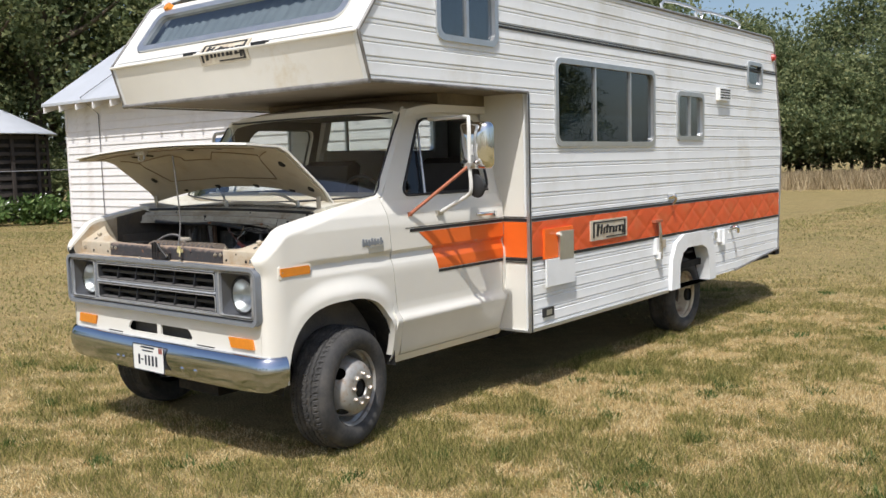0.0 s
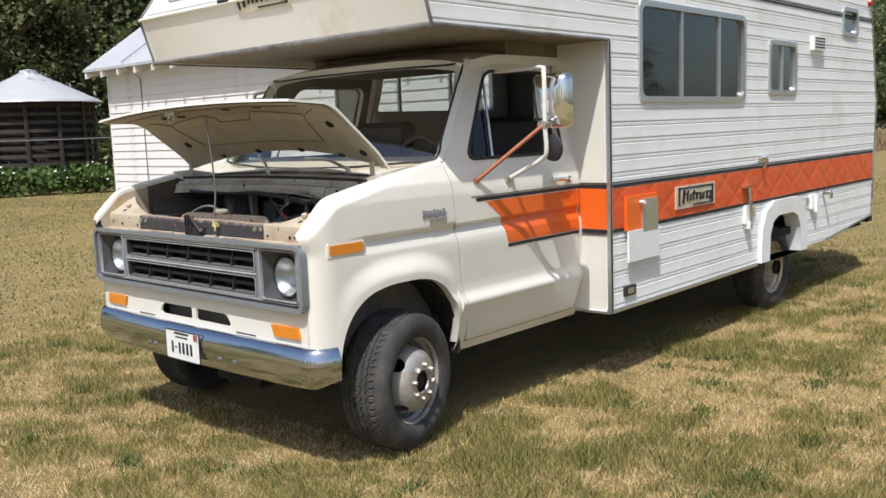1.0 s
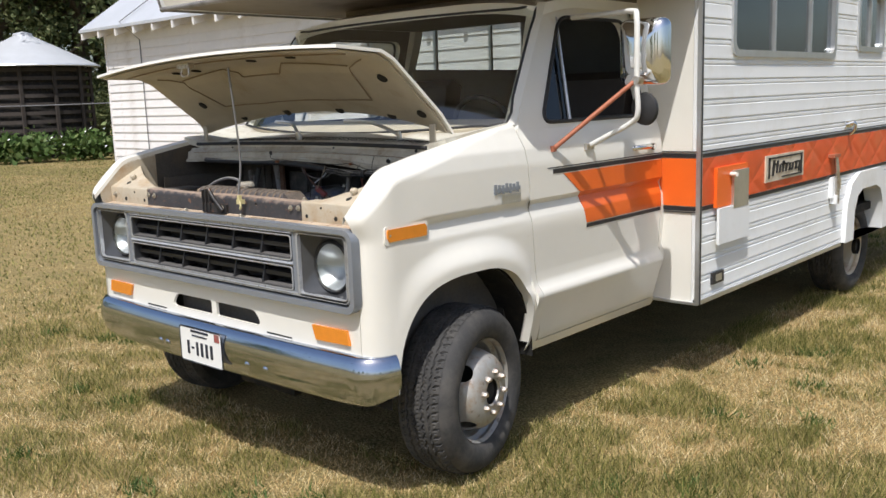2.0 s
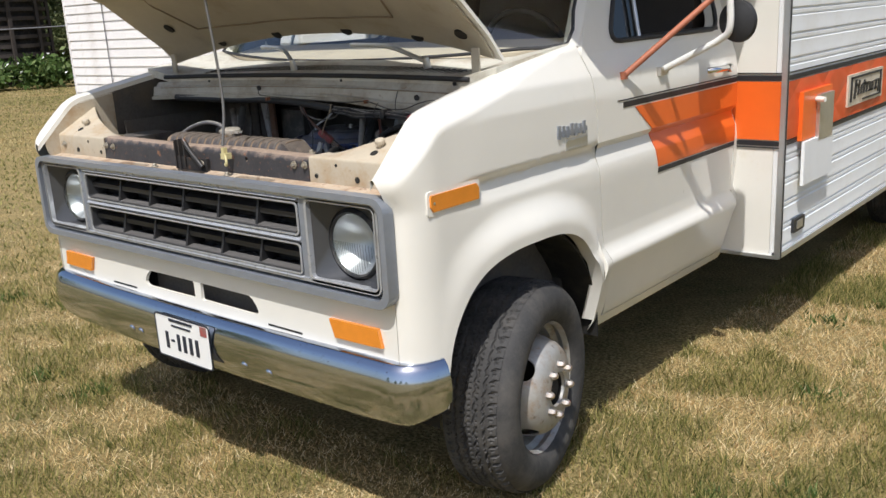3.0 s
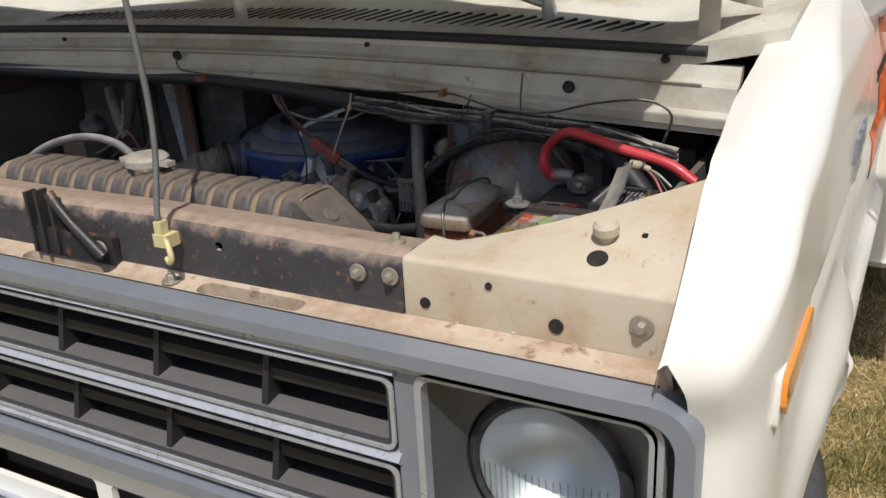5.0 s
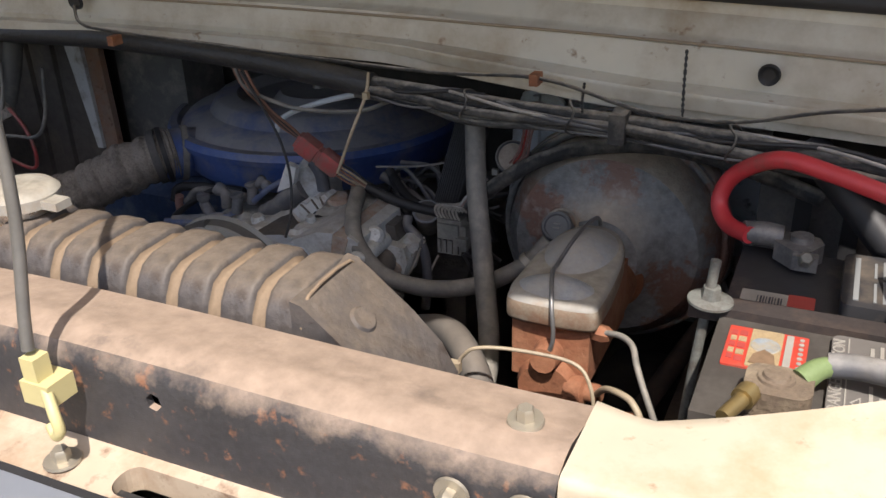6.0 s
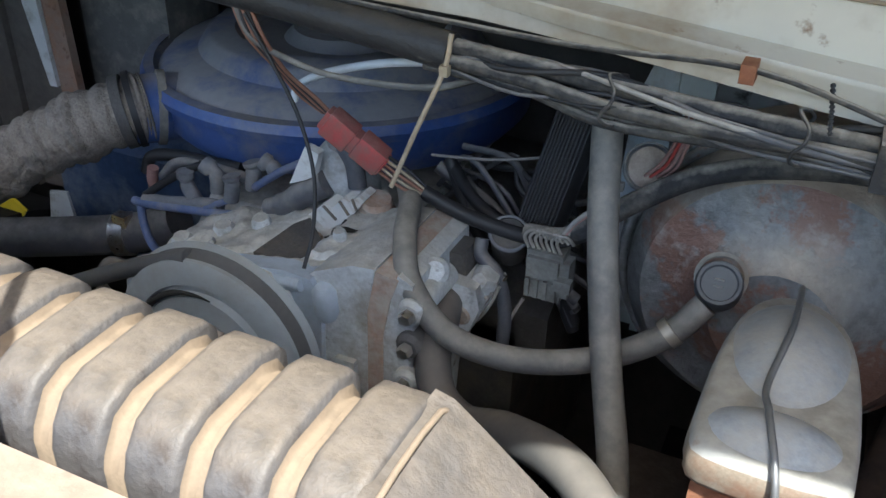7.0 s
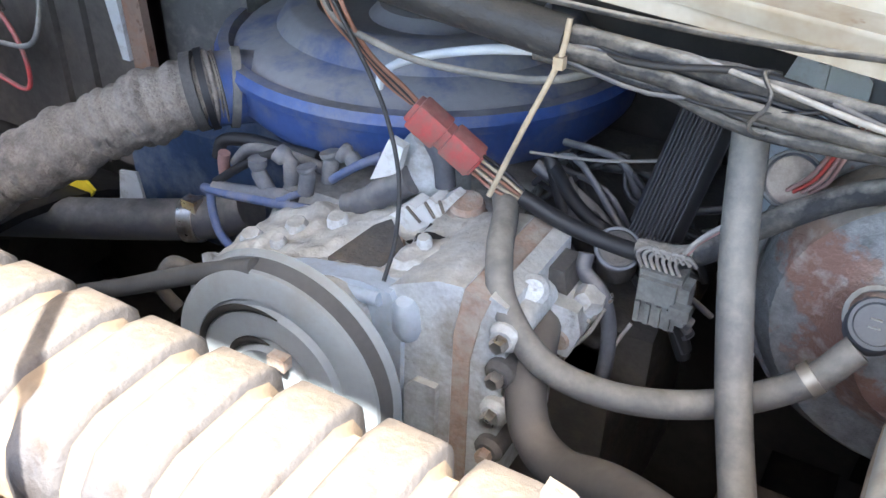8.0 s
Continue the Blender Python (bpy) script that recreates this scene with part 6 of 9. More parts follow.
part("tank_end", prism([(0.326, 1.10), (0.326, 1.1880), (0.336, 1.1855), (0.354, 1.171), (0.385, 1.145), (0.410, 1.120), (0.424, 1.094), (0.424, 1.06)], "y", 0.158, 0.247), M["tank"], rad, "sloping dusty tank end", bevel=0.016, smooth=60)
part("tank_seam", tube([(0.334, 0.159, 1.165), (0.3345, 0.172, 1.187), (0.335, 0.234, 1.188), (0.336, 0.249, 1.165)], 0.0016, 6, 3), M["tank_dust"], rad)
part("tank_dimple", lathe([(0.0, 0.002), (0.010, 0.002), (0.012, 0.0), (0.014, -0.004)], (0.367, 0.196, 1.1605), (0.64, 0, 0.77), 18), M["tank"], rad, "round dimple")
part("radiator_core", boxes((-0.36, 0.40, 0.175, 0.245, 0.55, 1.09)), M["void"], rad)
part("cap_neck", lathe([(0.026, -0.03), (0.026, 0.006), (0.034, 0.008)], (-0.003, 0.212, 1.192), (0, 0, 1), 24), M["steel"], rad)
cap = part("radiator_cap", lathe([(0.0, 0.012), (0.018, 0.014), (0.030, 0.012), (0.036, 0.006), (0.036, -0.004)], (-0.003, 0.212, 1.204), (0, 0, 1), 28), M["cover"], rad, "dusty metal radiator cap")
part("cap_ear", boxes((-0.056, 0.050, 0.203, 0.221, 1.200, 1.208)), M["cover"], cap, bevel=0.003)
part("overflow_hose", tube([(-0.04, 0.225, 1.20), (-0.10, 0.235, 1.222), (-0.18, 0.235, 1.225), (-0.27, 0.225, 1.20), (-0.34, 0.20, 1.15)], 0.007, 8), M["hose_d"], rad)

# harness along the cowl: conduit, then bare bundle
part("harness_conduit", tube([(-0.72, 0.49, 1.278), (-0.36, 0.508, 1.274), (-0.154, 0.510, 1.277), (0.04, 0.505, 1.270), (0.13, 0.50, 1.263), (0.221, 0.493, 1.256)], 0.0135, 12), M["conduit"], rv, "dusty black wiring conduit")
for dy, dz, rr in ((0.003, 0.004, 0.0064), (-0.007, -0.003, 0.0050), (0.006, -0.009, 0.0042), (-0.002, -0.012, 0.0034)):
    part("harness_loom", tube([(0.20, 0.494 + dy, 1.256 + dz), (0.275, 0.492 + dy, 1.252 + dz), (0.331, 0.489 + dy, 1.247 + dz * 1.5), (0.41, 0.480 + dy * 1.3, 1.247 + dz), (0.497, 0.466 + dy, 1.251 + dz * 0.6), (0.60, 0.455 + dy * 1.4, 1.246 + dz), (0.70, 0.455 + dy, 1.236 + dz), (0.80, 0.45, 1.22 + dz)], rr, 10, 5), M["loom_p"] if rr == 0.0042 else M["loom"], rv, "dusty taped wiring loom")
rw = random.Random(4)
for k in range(12):
    o = [rw.uniform(-0.014, 0.014) for _ in range(8)]
    part("harness_wire", tube([(0.21, 0.492 + o[0] * .6, 1.256 + o[1] * .6), (0.275, 0.492 + o[2], 1.250 + o[3]), (0.331, 0.489 + o[4], 1.246 + o[5]), (0.41, 0.480 + o[6], 1.247 + o[7]), (0.497, 0.466 + o[0], 1.252 + o[1]), (0.60, 0.455 + o[2], 1.246 + o[3]), (0.70, 0.455 + o[4], 1.236 + o[5]), (0.80, 0.45, 1.22)], rw.choice((0.0013, 0.0017, 0.0022)), 6, 4), M[rw.choice(("wire_k", "wire_k", "loom_p", "hose_d", "loom"))], rv)
for x, y, z in ((0.335, 0.487, 1.246), (0.60, 0.455, 1.247), (0.45, 0.473, 1.25)):
    part("harness_loop", tube([(x + 0.004 * math.sin(3 * a), y + 0.017 * math.cos(a), z + 0.016 * math.sin(a)) for a in lin(0, 6.3, 14)], 0.0012, 6, 3), M["loom"], rv)
part("cowl_wire", tube([(-0.186, 0.494, 1.318), (-0.17, 0.484, 1.300), (-0.12, 0.482, 1.294), (0.10, 0.479, 1.286), (0.30, 0.472, 1.282), (0.42, 0.462, 1.288), (0.52, 0.455, 1.268), (0.60, 0.445, 1.270), (0.68, 0.430, 1.292), (0.76, 0.410, 1.305), (0.80, 0.40, 1.29), (0.79, 0.405, 1.25)], 0.0019, 8, 6), M["loom"], rv, "thin black wire clipped along the cowl")
for x, y, z in ((-0.115, 0.474, 1.286), (0.415, 0.458, 1.289)):
    part("wire_clip", boxes((x - 0.0042, x + 0.0042, y - 0.004, y + 0.012, z - 0.007, z + 0.004)), M["rust"], rv, "rusty wire clip", bevel=0.0015)
for x, y, z, r in ((-0.186, 0.500, 1.322, 0.009), (0.62, 0.488, 1.302, 0.009), (0.235, 0.528, 1.350, 0.004), (-0.5, 0.505, 1.345, 0.004), (0.76, 0.512, 1.345, 0.006)):
    part("grommet", lathe([(0.0, 0.001), (r * 0.6, 0.0015), (r, 0.005), (r * 1.1, 0.0)], (x, y, z), (0, -1, -0.1), 16), M["rubber"], rv)
part("harness_strap", boxes((0.490, 0.505, 0.448, 0.480, 1.236, 1.264)), M["loom"], rv, "black harness strap", bevel=0.005)
for x, y, z0, z1 in ((0.553, 0.462, 1.322, 1.262), (0.462, 0.462, 1.284, 1.262)):
    part("ladder_tie", tube([(x - 0.003, y + 0.012, z0), (x, y - 0.004, (z0 + z1) / 2), (x + 0.002, y - 0.010, z1)], lambda t: 0.0009 + 0.0007 * (math.sin(t * 70) > 0), 6, 24), M["wire_k"], rv, "black beaded cable tie")
part("cable_tie", tube([(0.226, 0.478, 1.274), (0.224, 0.472, 1.251), (0.211, 0.458, 1.211), (0.196, 0.449, 1.168)], 0.0018, 6), M["tie"], rv, "yellowed cable tie")
part("tie_head", boxes((0.2215, 0.2275, 0.469, 0.475, 1.247, 1.254)), M["tie"], rv, bevel=0.001)

part("cowl_seam", tube([(x, cowl_front(x) - 0.0275, 1.326 - 0.012 * (x / 0.85) ** 2) for x in lin(-0.82, 0.82, 24)], 0.0014, 6, 2), M["hood_seam"], rv, "dark panel seam along the cowl")
# air cleaner with its duct
AC = (-0.085, 0.862, 1.088)
ac = part("air_cleaner", lathe([(0.231, 0.0), (0.228, -0.040), (0.215, -0.055), (0.05, -0.06)], AC, (0, 0, 1), 56), M["blue"], rv, "dusty blue round air cleaner")
part("lid_rim", lathe([(0.224, 0.010), (0.235, 0.009), (0.240, 0.0), (0.237, -0.009), (0.229, -0.011)], AC, (0, 0, 1), 56), M["blue"], ac, "bright blue lid rim")
part("lid", lathe([(0.227, 0.006), (0.219, 0.002), (0.210, 0.011), (0.172, 0.021), (0.160, 0.038), (0.154, 0.040), (0.128, 0.042), (0.118, 0.026), (0.072, 0.026), (0.060, 0.038), (0.0, 0.040)], AC, (0, 0, 1), 56), M["blue_lid"], ac, "dust-covered lid")
part("wing_nut", lathe([(0.0, 0.02), (0.008, 0.018), (0.010, 0.0)], (-0.085, 0.862, 1.124), (0, 0, 1), 10), M["steel"], ac)
part("snorkel", tube([(-0.17, 0.76, 1.052), (-0.205, 0.685, 1.064), (-0.232, 0.645, 1.068)], 0.038, 16, 4), M["blue"], ac)
wob = random.Random(8)
ph = [wob.uniform(0, 6) for _ in range(4)]
part("air_duct", tube([(-0.218, 0.660, 1.070), (-0.240, 0.635, 1.066), (-0.30, 0.585, 1.040), (-0.36, 0.530, 1.005), (-0.43, 0.47, 0.965), (-0.52, 0.43, 0.92)], lambda t: 0.0345 + 0.0030 * abs(math.sin(t * 80 + 1.5 * math.sin(t * 17))) + 0.0018 * math.sin(t * 61 + ph[0]) + 0.0020 * math.sin(t * 27 + ph[1]), 20, 44), M["duct"], rv, "crumpled dusty air duct", smooth=80)
part("duct_clamp", tube([(-0.232, 0.645, 1.068), (-0.240, 0.638, 1.066)], 0.041, 20, curve=False), M["iron"], rv)
part("upper_radiator_hose", tube([(-0.235, 0.70, 0.90), (-0.29, 0.687, 0.876), (-0.37, 0.66, 0.862), (-0.48, 0.60, 0.862), (-0.58, 0.50, 0.89)], 0.026, 16), M["hose_d"], rv, "black upper radiator hose")
part("hose_clamp", tube([(-0.302, 0.684, 0.872), (-0.320, 0.678, 0.869)], 0.0285, 20, curve=False), M["steel"], rv, "bright hose clamp")
part("clamp_screw", boxes((-0.312, -0.292, 0.665, 0.680, 0.890, 0.906)), M["steel"], rv, bevel=0.003)

# engine
eng = part("engine", prism([(0.62, 0.60), (0.62, 0.94), (0.66, 0.98), (0.92, 1.00), (0.92, 0.60)], "x", -0.13, 0.24), M["iron"], rv, "greasy dusty engine", bevel=0.02)
part("intake_manifold", prism([(0.60, 0.88), (0.58, 0.955), (0.63, 1.00), (0.92, 1.01), (0.92, 0.88)], "x", -0.12, 0.10), M["alu"], eng, bevel=0.015)
part("valve_cover", prism([(0.73, 0.80), (0.73, 0.955), (0.76, 0.985), (0.92, 0.99), (0.92, 0.80)], "x", -0.46, -0.16), M["blue_d"], eng, bevel=0.015)
part("valve_cover", prism([(0.62, 0.90), (0.62, 0.965), (0.65, 0.985), (0.92, 0.99), (0.92, 0.90)], "x", 0.11, 0.27), M["iron"], eng, bevel=0.015)
lump = random.Random(21)
for k in range(9):
    x, y, z = lump.uniform(-0.10, 0.10), lump.uniform(0.56, 0.62), lump.uniform(0.93, 0.975)
    w, h = lump.uniform(0.010, 0.02), lump.uniform(0.008, 0.016)
    part("casting_boss", boxes((x - w, x + w, y - 0.02, y + 0.03, z - h, z + h)), M["alu"], eng, bevel=0.007)
# spark plug boots and leads
for way in ([(-0.115, 0.6, 1.006), (-0.125, 0.6, 1.024), (-0.125, 0.6, 1.039)], [(-0.085, 0.6, 1.025), (-0.085, 0.6, 1.045), (-0.099, 0.6, 1.053)], [(-0.063, 0.592, 1.024), (-0.059, 0.592, 1.044), (-0.06, 0.592, 1.052)], [(-0.045, 0.605, 1.036), (-0.041, 0.605, 1.057), (-0.043, 0.605, 1.066)], [(-0.012, 0.605, 1.059), (-0.019, 0.605, 1.066), (-0.029, 0.605, 1.07)]):
    part("plug_boot", tube(way, lambda t: 0.0078 + 0.0016 * (t > 0.72) - 0.0012 * (0.5 < t < 0.66), 12, 8), M["boot"], eng, "dusty grey rubber spark plug boot", smooth=60)
part("plug_lead", tube([(-0.202, 0.6, 0.985), (-0.17, 0.595, 0.99), (-0.098, 0.588, 1.004), (-0.042, 0.582, 1.016), (-0.008, 0.578, 1.03)], 0.0048, 10, 8), M["wire_b"], eng, "blue spark plug lead")
part("plug_lead", tube([(-0.188, 0.602, 0.989), (-0.141, 0.598, 0.999), (-0.099, 0.594, 1.01), (-0.077, 0.592, 1.013)], 0.0066, 10, 8), M["boot"], eng, "grey spark plug lead")
part("plug_lead", tube([(-0.038, 0.6, 1.041), (-0.008, 0.598, 1.064), (0.018, 0.6, 1.08)], 0.0042, 10, 8), M["wire_b"], eng, "blue spark plug lead")
part("plug_lead", tube([(-0.194, 0.6, 0.982), (-0.19, 0.596, 0.961), (-0.178, 0.59, 0.943), (-0.154, 0.58, 0.938)], 0.0046, 10, 8), M["wire_b"], eng, "blue spark plug lead")
part("plug_lead", tube([(-0.19, 0.605, 0.992), (-0.157, 0.606, 1.017), (-0.132, 0.608, 1.033), (-0.11, 0.61, 1.045)], 0.0044, 10, 8), M["wire_k"], eng, "black spark plug lead")
part("plug_lead", tube([(-0.207, 0.63, 1.005), (-0.2, 0.635, 1.024), (-0.166, 0.64, 1.03), (-0.128, 0.64, 1.031), (-0.083, 0.64, 1.034)], 0.0068, 10, 8), M["wire_k"], eng, "black spark plug lead")
part("plug_lead", tube([(-0.179, 0.625, 1.008), (-0.162, 0.63, 1.026), (-0.129, 0.632, 1.03), (-0.092, 0.632, 1.03), (-0.065, 0.63, 1.028)], 0.0062, 10, 8), M["hose_d"], eng, "black spark plug lead")
part("plug_lead", tube([(-0.063, 0.592, 1.025), (-0.076, 0.59, 1.018), (-0.094, 0.588, 1.008)], 0.0036, 10, 8), M["wire_b"], eng)
part("lead_end", tube([(-0.185, 0.618, 1.021), (-0.188, 0.618, 1.01), (-0.188, 0.618, 0.996)], 0.0062, 10, 6), M["pinkish"], eng, "faded pink terminal")
part("coil_boot", tube([(0.007, 0.56, 1.048), (0.028, 0.562, 1.057), (0.042, 0.566, 1.069), (0.064, 0.572, 1.083)], lambda t: 0.0125 - 0.002 * (t < 0.2), 16, 8), M["hose_d"], eng, "dark rubber coil boot")
br = part("distributor_bracket", prism([(x, z) for x, _, z in [(0.051, 0.566, 1.121), (0.032, 0.566, 1.08), (0.05, 0.566, 1.088), (0.058, 0.566, 1.093), (0.065, 0.566, 1.117)]], "y", 0.560, 0.570), M["ceramic"], eng, "white chipped plastic bracket", bevel=0.0015)
comb = [(x, z) for x, _, z in [(0.056, 0.566, 1.058), (0.076, 0.566, 1.076), (0.084, 0.566, 1.074), (0.096, 0.566, 1.087), (0.102, 0.566, 1.084), (0.111, 0.566, 1.092), (0.117, 0.566, 1.089), (0.101, 0.566, 1.067), (0.074, 0.566, 1.046)]]
part("bracket_comb", prism(comb, "y", 0.548, 0.570), M["ceramic"], br, "white ribbed plastic comb", bevel=0.0012)
for a, b in zip([(0.076, 0.546, 1.075), (0.093, 0.546, 1.084), (0.106, 0.546, 1.089)], [(0.089, 0.546, 1.064), (0.102, 0.546, 1.072), (0.11, 0.546, 1.079)]):
    part("comb_slot", tube([a, b], 0.0013, 6, curve=False), M["shield"], br)
part("distributor_cap", lathe([(0.0, 0.034), (0.018, 0.033), (0.027, 0.022), (0.030, 0.0), (0.031, -0.05)], (0.068, 0.605, 1.082), (0.1, -0.2, 1), 22), M["alu"], eng, "dusty tan distributor cap")
part("vacuum_can", tube([(0.083, 0.575, 1.123), (0.094, 0.572, 1.109), (0.098, 0.57, 1.088)], 0.0085, 12, 8), M["hose_d"], eng, "blue-black vacuum tube")
part("rusty_filler", lathe([(0.0, 0.020), (0.013, 0.020), (0.015, 0.015), (0.012, 0.011), (0.018, 0.006), (0.019, 0.001), (0.014, -0.003), (0.020, -0.009), (0.020, -0.03)], (0.119, 0.566, 1.066), (0.1, -0.15, 1), 24), M["rust_g"], eng, "grimy rust-brown oil filler with stacked rings")

# compressor and pulley: clutch pulley, bracket, cast body, rusty gasket, bolted head
PC = (0.0945, 0.354, 1.048)
cp = part("compressor", lathe([(0.030, 0.020), (0.034, 0.024), (0.033, 0.070), (0.030, 0.095), (0.0, 0.100)], PC, (-0.18, 1, -0.12), 40), M["alu"], rv, "dusty cast aluminium compressor")


def cast_top(x, y):
    """Height of the rough cast deck: lip at the front, a three-cornered pocket, lumps on its low end."""
    u, v = (x + 0.070) / 0.235, (y - 0.462) / 0.105
    z = interp(x, (-0.07, -0.03, 0.05, 0.12, 0.165), (1.018, 1.034, 1.058, 1.069, 1.076))
    z += 0.003 * math.exp(-(v / 0.10) ** 2)
    p = min((v - 0.10) / 0.10, (u - 0.34 - 0.28 * v) / 0.05, (0.74 - u) / 0.05, (0.92 - v) / 0.1)
    z -= 0.013 * min(1.0, max(0.0, p))
    if u > 0.70 and v > 0.15:
        z += 0.006 * min(1.0, (u - 0.70) / 0.04)
    z += 0.016 * max(0, noise.noise(Vector((x * 46, y * 46, 1.7)))) * (1.0 if u < 0.32 else 0.18)
    return z + 0.0028 * noise.noise(Vector((x * 110, y * 110, 4.0)))


part("deck_casting", grid(lambda x, y: Vector((x, y, cast_top(x, y))), lin(-0.070, 0.162, 60), lin(0.462, 0.567, 30), thick=(0, 0, -0.03)), M["alu"], cp, "dusty rough cast deck", smooth=60)
part("mount_bracket", prism([(-0.076, 0.97), (-0.070, 1.012), (-0.040, 1.034), (0.045, 1.062), (0.100, 1.072), (0.125, 1.070), (0.134, 1.050), (0.130, 0.93), (0.06, 0.90)], "y", 0.446, 0.464), M["alu_b"], cp, "blue-grey cast mounting bracket", bevel=0.006)
part("bracket_rib", tube([(-0.060, 0.448, 1.018), (0.0, 0.447, 1.040), (0.06, 0.446, 1.056), (0.118, 0.444, 1.064)], 0.0055, 10, 6), M["alu_b"], cp)
part("body_block", prism([(0.112, 0.90), (0.112, 1.060), (0.124, 1.074), (0.160, 1.090), (0.180, 1.092), (0.172, 1.05), (0.170, 0.90)], "y", 0.452, 0.560), M["alu"], cp, "pale weathered cast body", bevel=0.007)
part("body_rib", prism([(0.136, 0.905), (0.136, 0.990), (0.144, 1.000), (0.162, 1.000), (0.162, 0.905)], "y", 0.446, 0.455), M["alu"], cp, bevel=0.004)
part("body_boss", lathe([(0.0, 0.016), (0.006, 0.015), (0.010, 0.010), (0.011, -0.010), (0.008, -0.018), (0.0, -0.020)], (0.136, 0.450, 1.052), (0, -0.15, 1), 20), M["alu_b"], cp, "rounded cast boss")
part("gasket", prism([(0.166, 0.90), (0.168, 1.03), (0.172, 1.070), (0.176, 1.0905), (0.199, 1.0865), (0.192, 1.066), (0.185, 1.03), (0.184, 0.90)], "y", 0.4532, 0.562), M["rust_g"], cp, "rust-streaked gasket seam", bevel=0.0012)
part("end_head", prism([(0.180, 0.90), (0.181, 1.030), (0.188, 1.066), (0.198, 1.090), (0.210, 1.084), (0.212, 1.03), (0.204, 0.90)], "y", 0.455, 0.562), M["alu"], cp, "dirty cast compressor head", bevel=0.005)
for z in (1.064, 1.032, 0.996, 0.958):
    x = interp(z, (0.93, 1.03, 1.07), (0.203, 0.210, 0.212))
    part("head_lug", lathe([(0.0, 0.016), (0.008, 0.016), (0.0115, 0.012), (0.0115, -0.05), (0.0, -0.05)], (x, 0.462, z), (0, -1, 0), 14), M["iron"] if z in (1.032, 0.958) else M["alu"], cp)
    part("head_bolt", lathe([(0.0, 0.008), (0.005, 0.008), (0.0062, 0.006), (0.0062, 0.0)], (x, 0.4455, z), (0, -1, 0), 6), M["rust_g"] if z == 0.958 else M["steel"], cp, "bright bolt head")
part("service_cap", lathe([(0.0, 0.016), (0.008, 0.016), (0.0115, 0.012), (0.012, -0.01)], (0.209, 0.500, 1.072), (0.25, -0.75, 0.5), 16), M["alu"], cp, "bright service valve cap")
part("service_valve", prism([(0.200, 1.050), (0.206, 1.078), (0.222, 1.078), (0.228, 1.050)], "y", 0.522, 0.552), M["iron"], cp, bevel=0.004)
for x, y, rad, m in ((0.062, 0.515, 0.0075, "rust_g"), (0.085, 0.520, 0.006, "rust_g"), (0.118, 0.505, 0.006, "alu"), (0.02, 0.530, 0.009, "alu"), (-0.015, 0.520, 0.010, "alu"), (-0.048, 0.500, 0.010, "alu"), (-0.01, 0.490, 0.007, "alu")):
    part("casting_bolt", lathe([(0.0, 0.009), (rad * 0.8, 0.009), (rad, 0.006), (rad * 1.1, -0.006)], (x, y, cast_top(x, y)), (0, -0.2, 1), 8), M[m], cp)
# near-black patches just above the cast deck
for x, y, w in ((0.095, 0.532, 0.014), (0.112, 0.515, 0.018), (0.070, 0.500, 0.010)):
    part("grease_patch", grid(lambda a, r, x=x, y=y, w=w: Vector((x + w * r * (0.7 + 0.3 * math.sin(3 * a)) * math.cos(a), y + 0.45 * w * r * math.sin(a), cast_top(x + w * r * (0.7 + 0.3 * math.sin(3 * a)) * math.cos(a), y + 0.45 * w * r * math.sin(a)) + 0.0012)), lin(0, 6.2832, 17), (0.05, 0.5, 1.0)), M["void"], cp)
# dark plate laid in the pocket, painting the shade of its recess
part("deck_pocket", prism([(0.055, 0.469), (0.059, 0.525), (0.066, 0.54), (0.099, 0.508), (0.107, 0.485), (0.088, 0.473)], "z", 1.050, 1.0635), M["iron"], cp, "dark plate painting the shade of the casting's pocket", bevel=0.003)
PAX = Vector((-0.03, 1, -0.03)).normalized()
pu = part("pulley", lathe([(0.0, -0.006), (0.026, -0.006), (0.029, -0.003), (0.030, 0.002), (0.034, 0.002), (0.035, -0.003), (0.052, -0.003), (0.054, 0.002), (0.058, 0.002), (0.060, -0.001), (0.074, 0.0), (0.078, 0.002), (0.0785, 0.005), (0.072, 0.008), (0.072, 0.011), (0.0825, 0.0145), (0.0845, 0.020), (0.080, 0.024), (0.03, 0.025)], PC, PAX, 72), M["pulley"], cp, "grey steel clutch pulley", smooth=30)
part("pulley_groove", lathe([(0.0780, 0.0052), (0.0792, 0.008), (0.0798, 0.011), (0.0820, 0.0142)], PC, PAX, 72), M["belt"], pu, "black belt in its groove")
for r, a0, a1 in ((0.056, 1.35, 3.35), (0.0325, 1.45, 3.0)):
    part("pulley_slot", tube([Vector(PC) + Vector((r * math.cos(a), -0.0035, r * math.sin(a))) for a in lin(a0, a1, 16)], lambda t: 0.0005 + 0.0022 * math.sin(math.pi * t), 6, 2), M["void"], pu)
part("clutch_rivet", boxes((0.102, 0.115, 0.343, 0.351, 1.070, 1.079)), M["rust_g"], pu, "rusty clutch key", bevel=0.002)
part("drive_belt", tube([(0.082, 0.364, 1.124), (0.03, 0.365, 1.101), (-0.05, 0.370, 1.058), (-0.14, 0.376, 1.012), (-0.24, 0.385, 0.955)], 0.0070, 6), M["belt"], rv, "black drive belt")
part("idler_bracket", tube([(-0.02, 0.42, 1.045), (-0.045, 0.41, 1.058), (-0.05, 0.40, 1.040), (-0.035, 0.40, 1.025)], 0.005, 8), M["iron"], rv)
part("fitting_block", prism([(0.206, 1.018), (0.204, 1.046), (0.216, 1.060), (0.240, 1.058), (0.244, 1.040), (0.236, 1.016)], "y", 0.508, 0.548), M["alu"], cp, "small cast hose fitting", bevel=0.004)
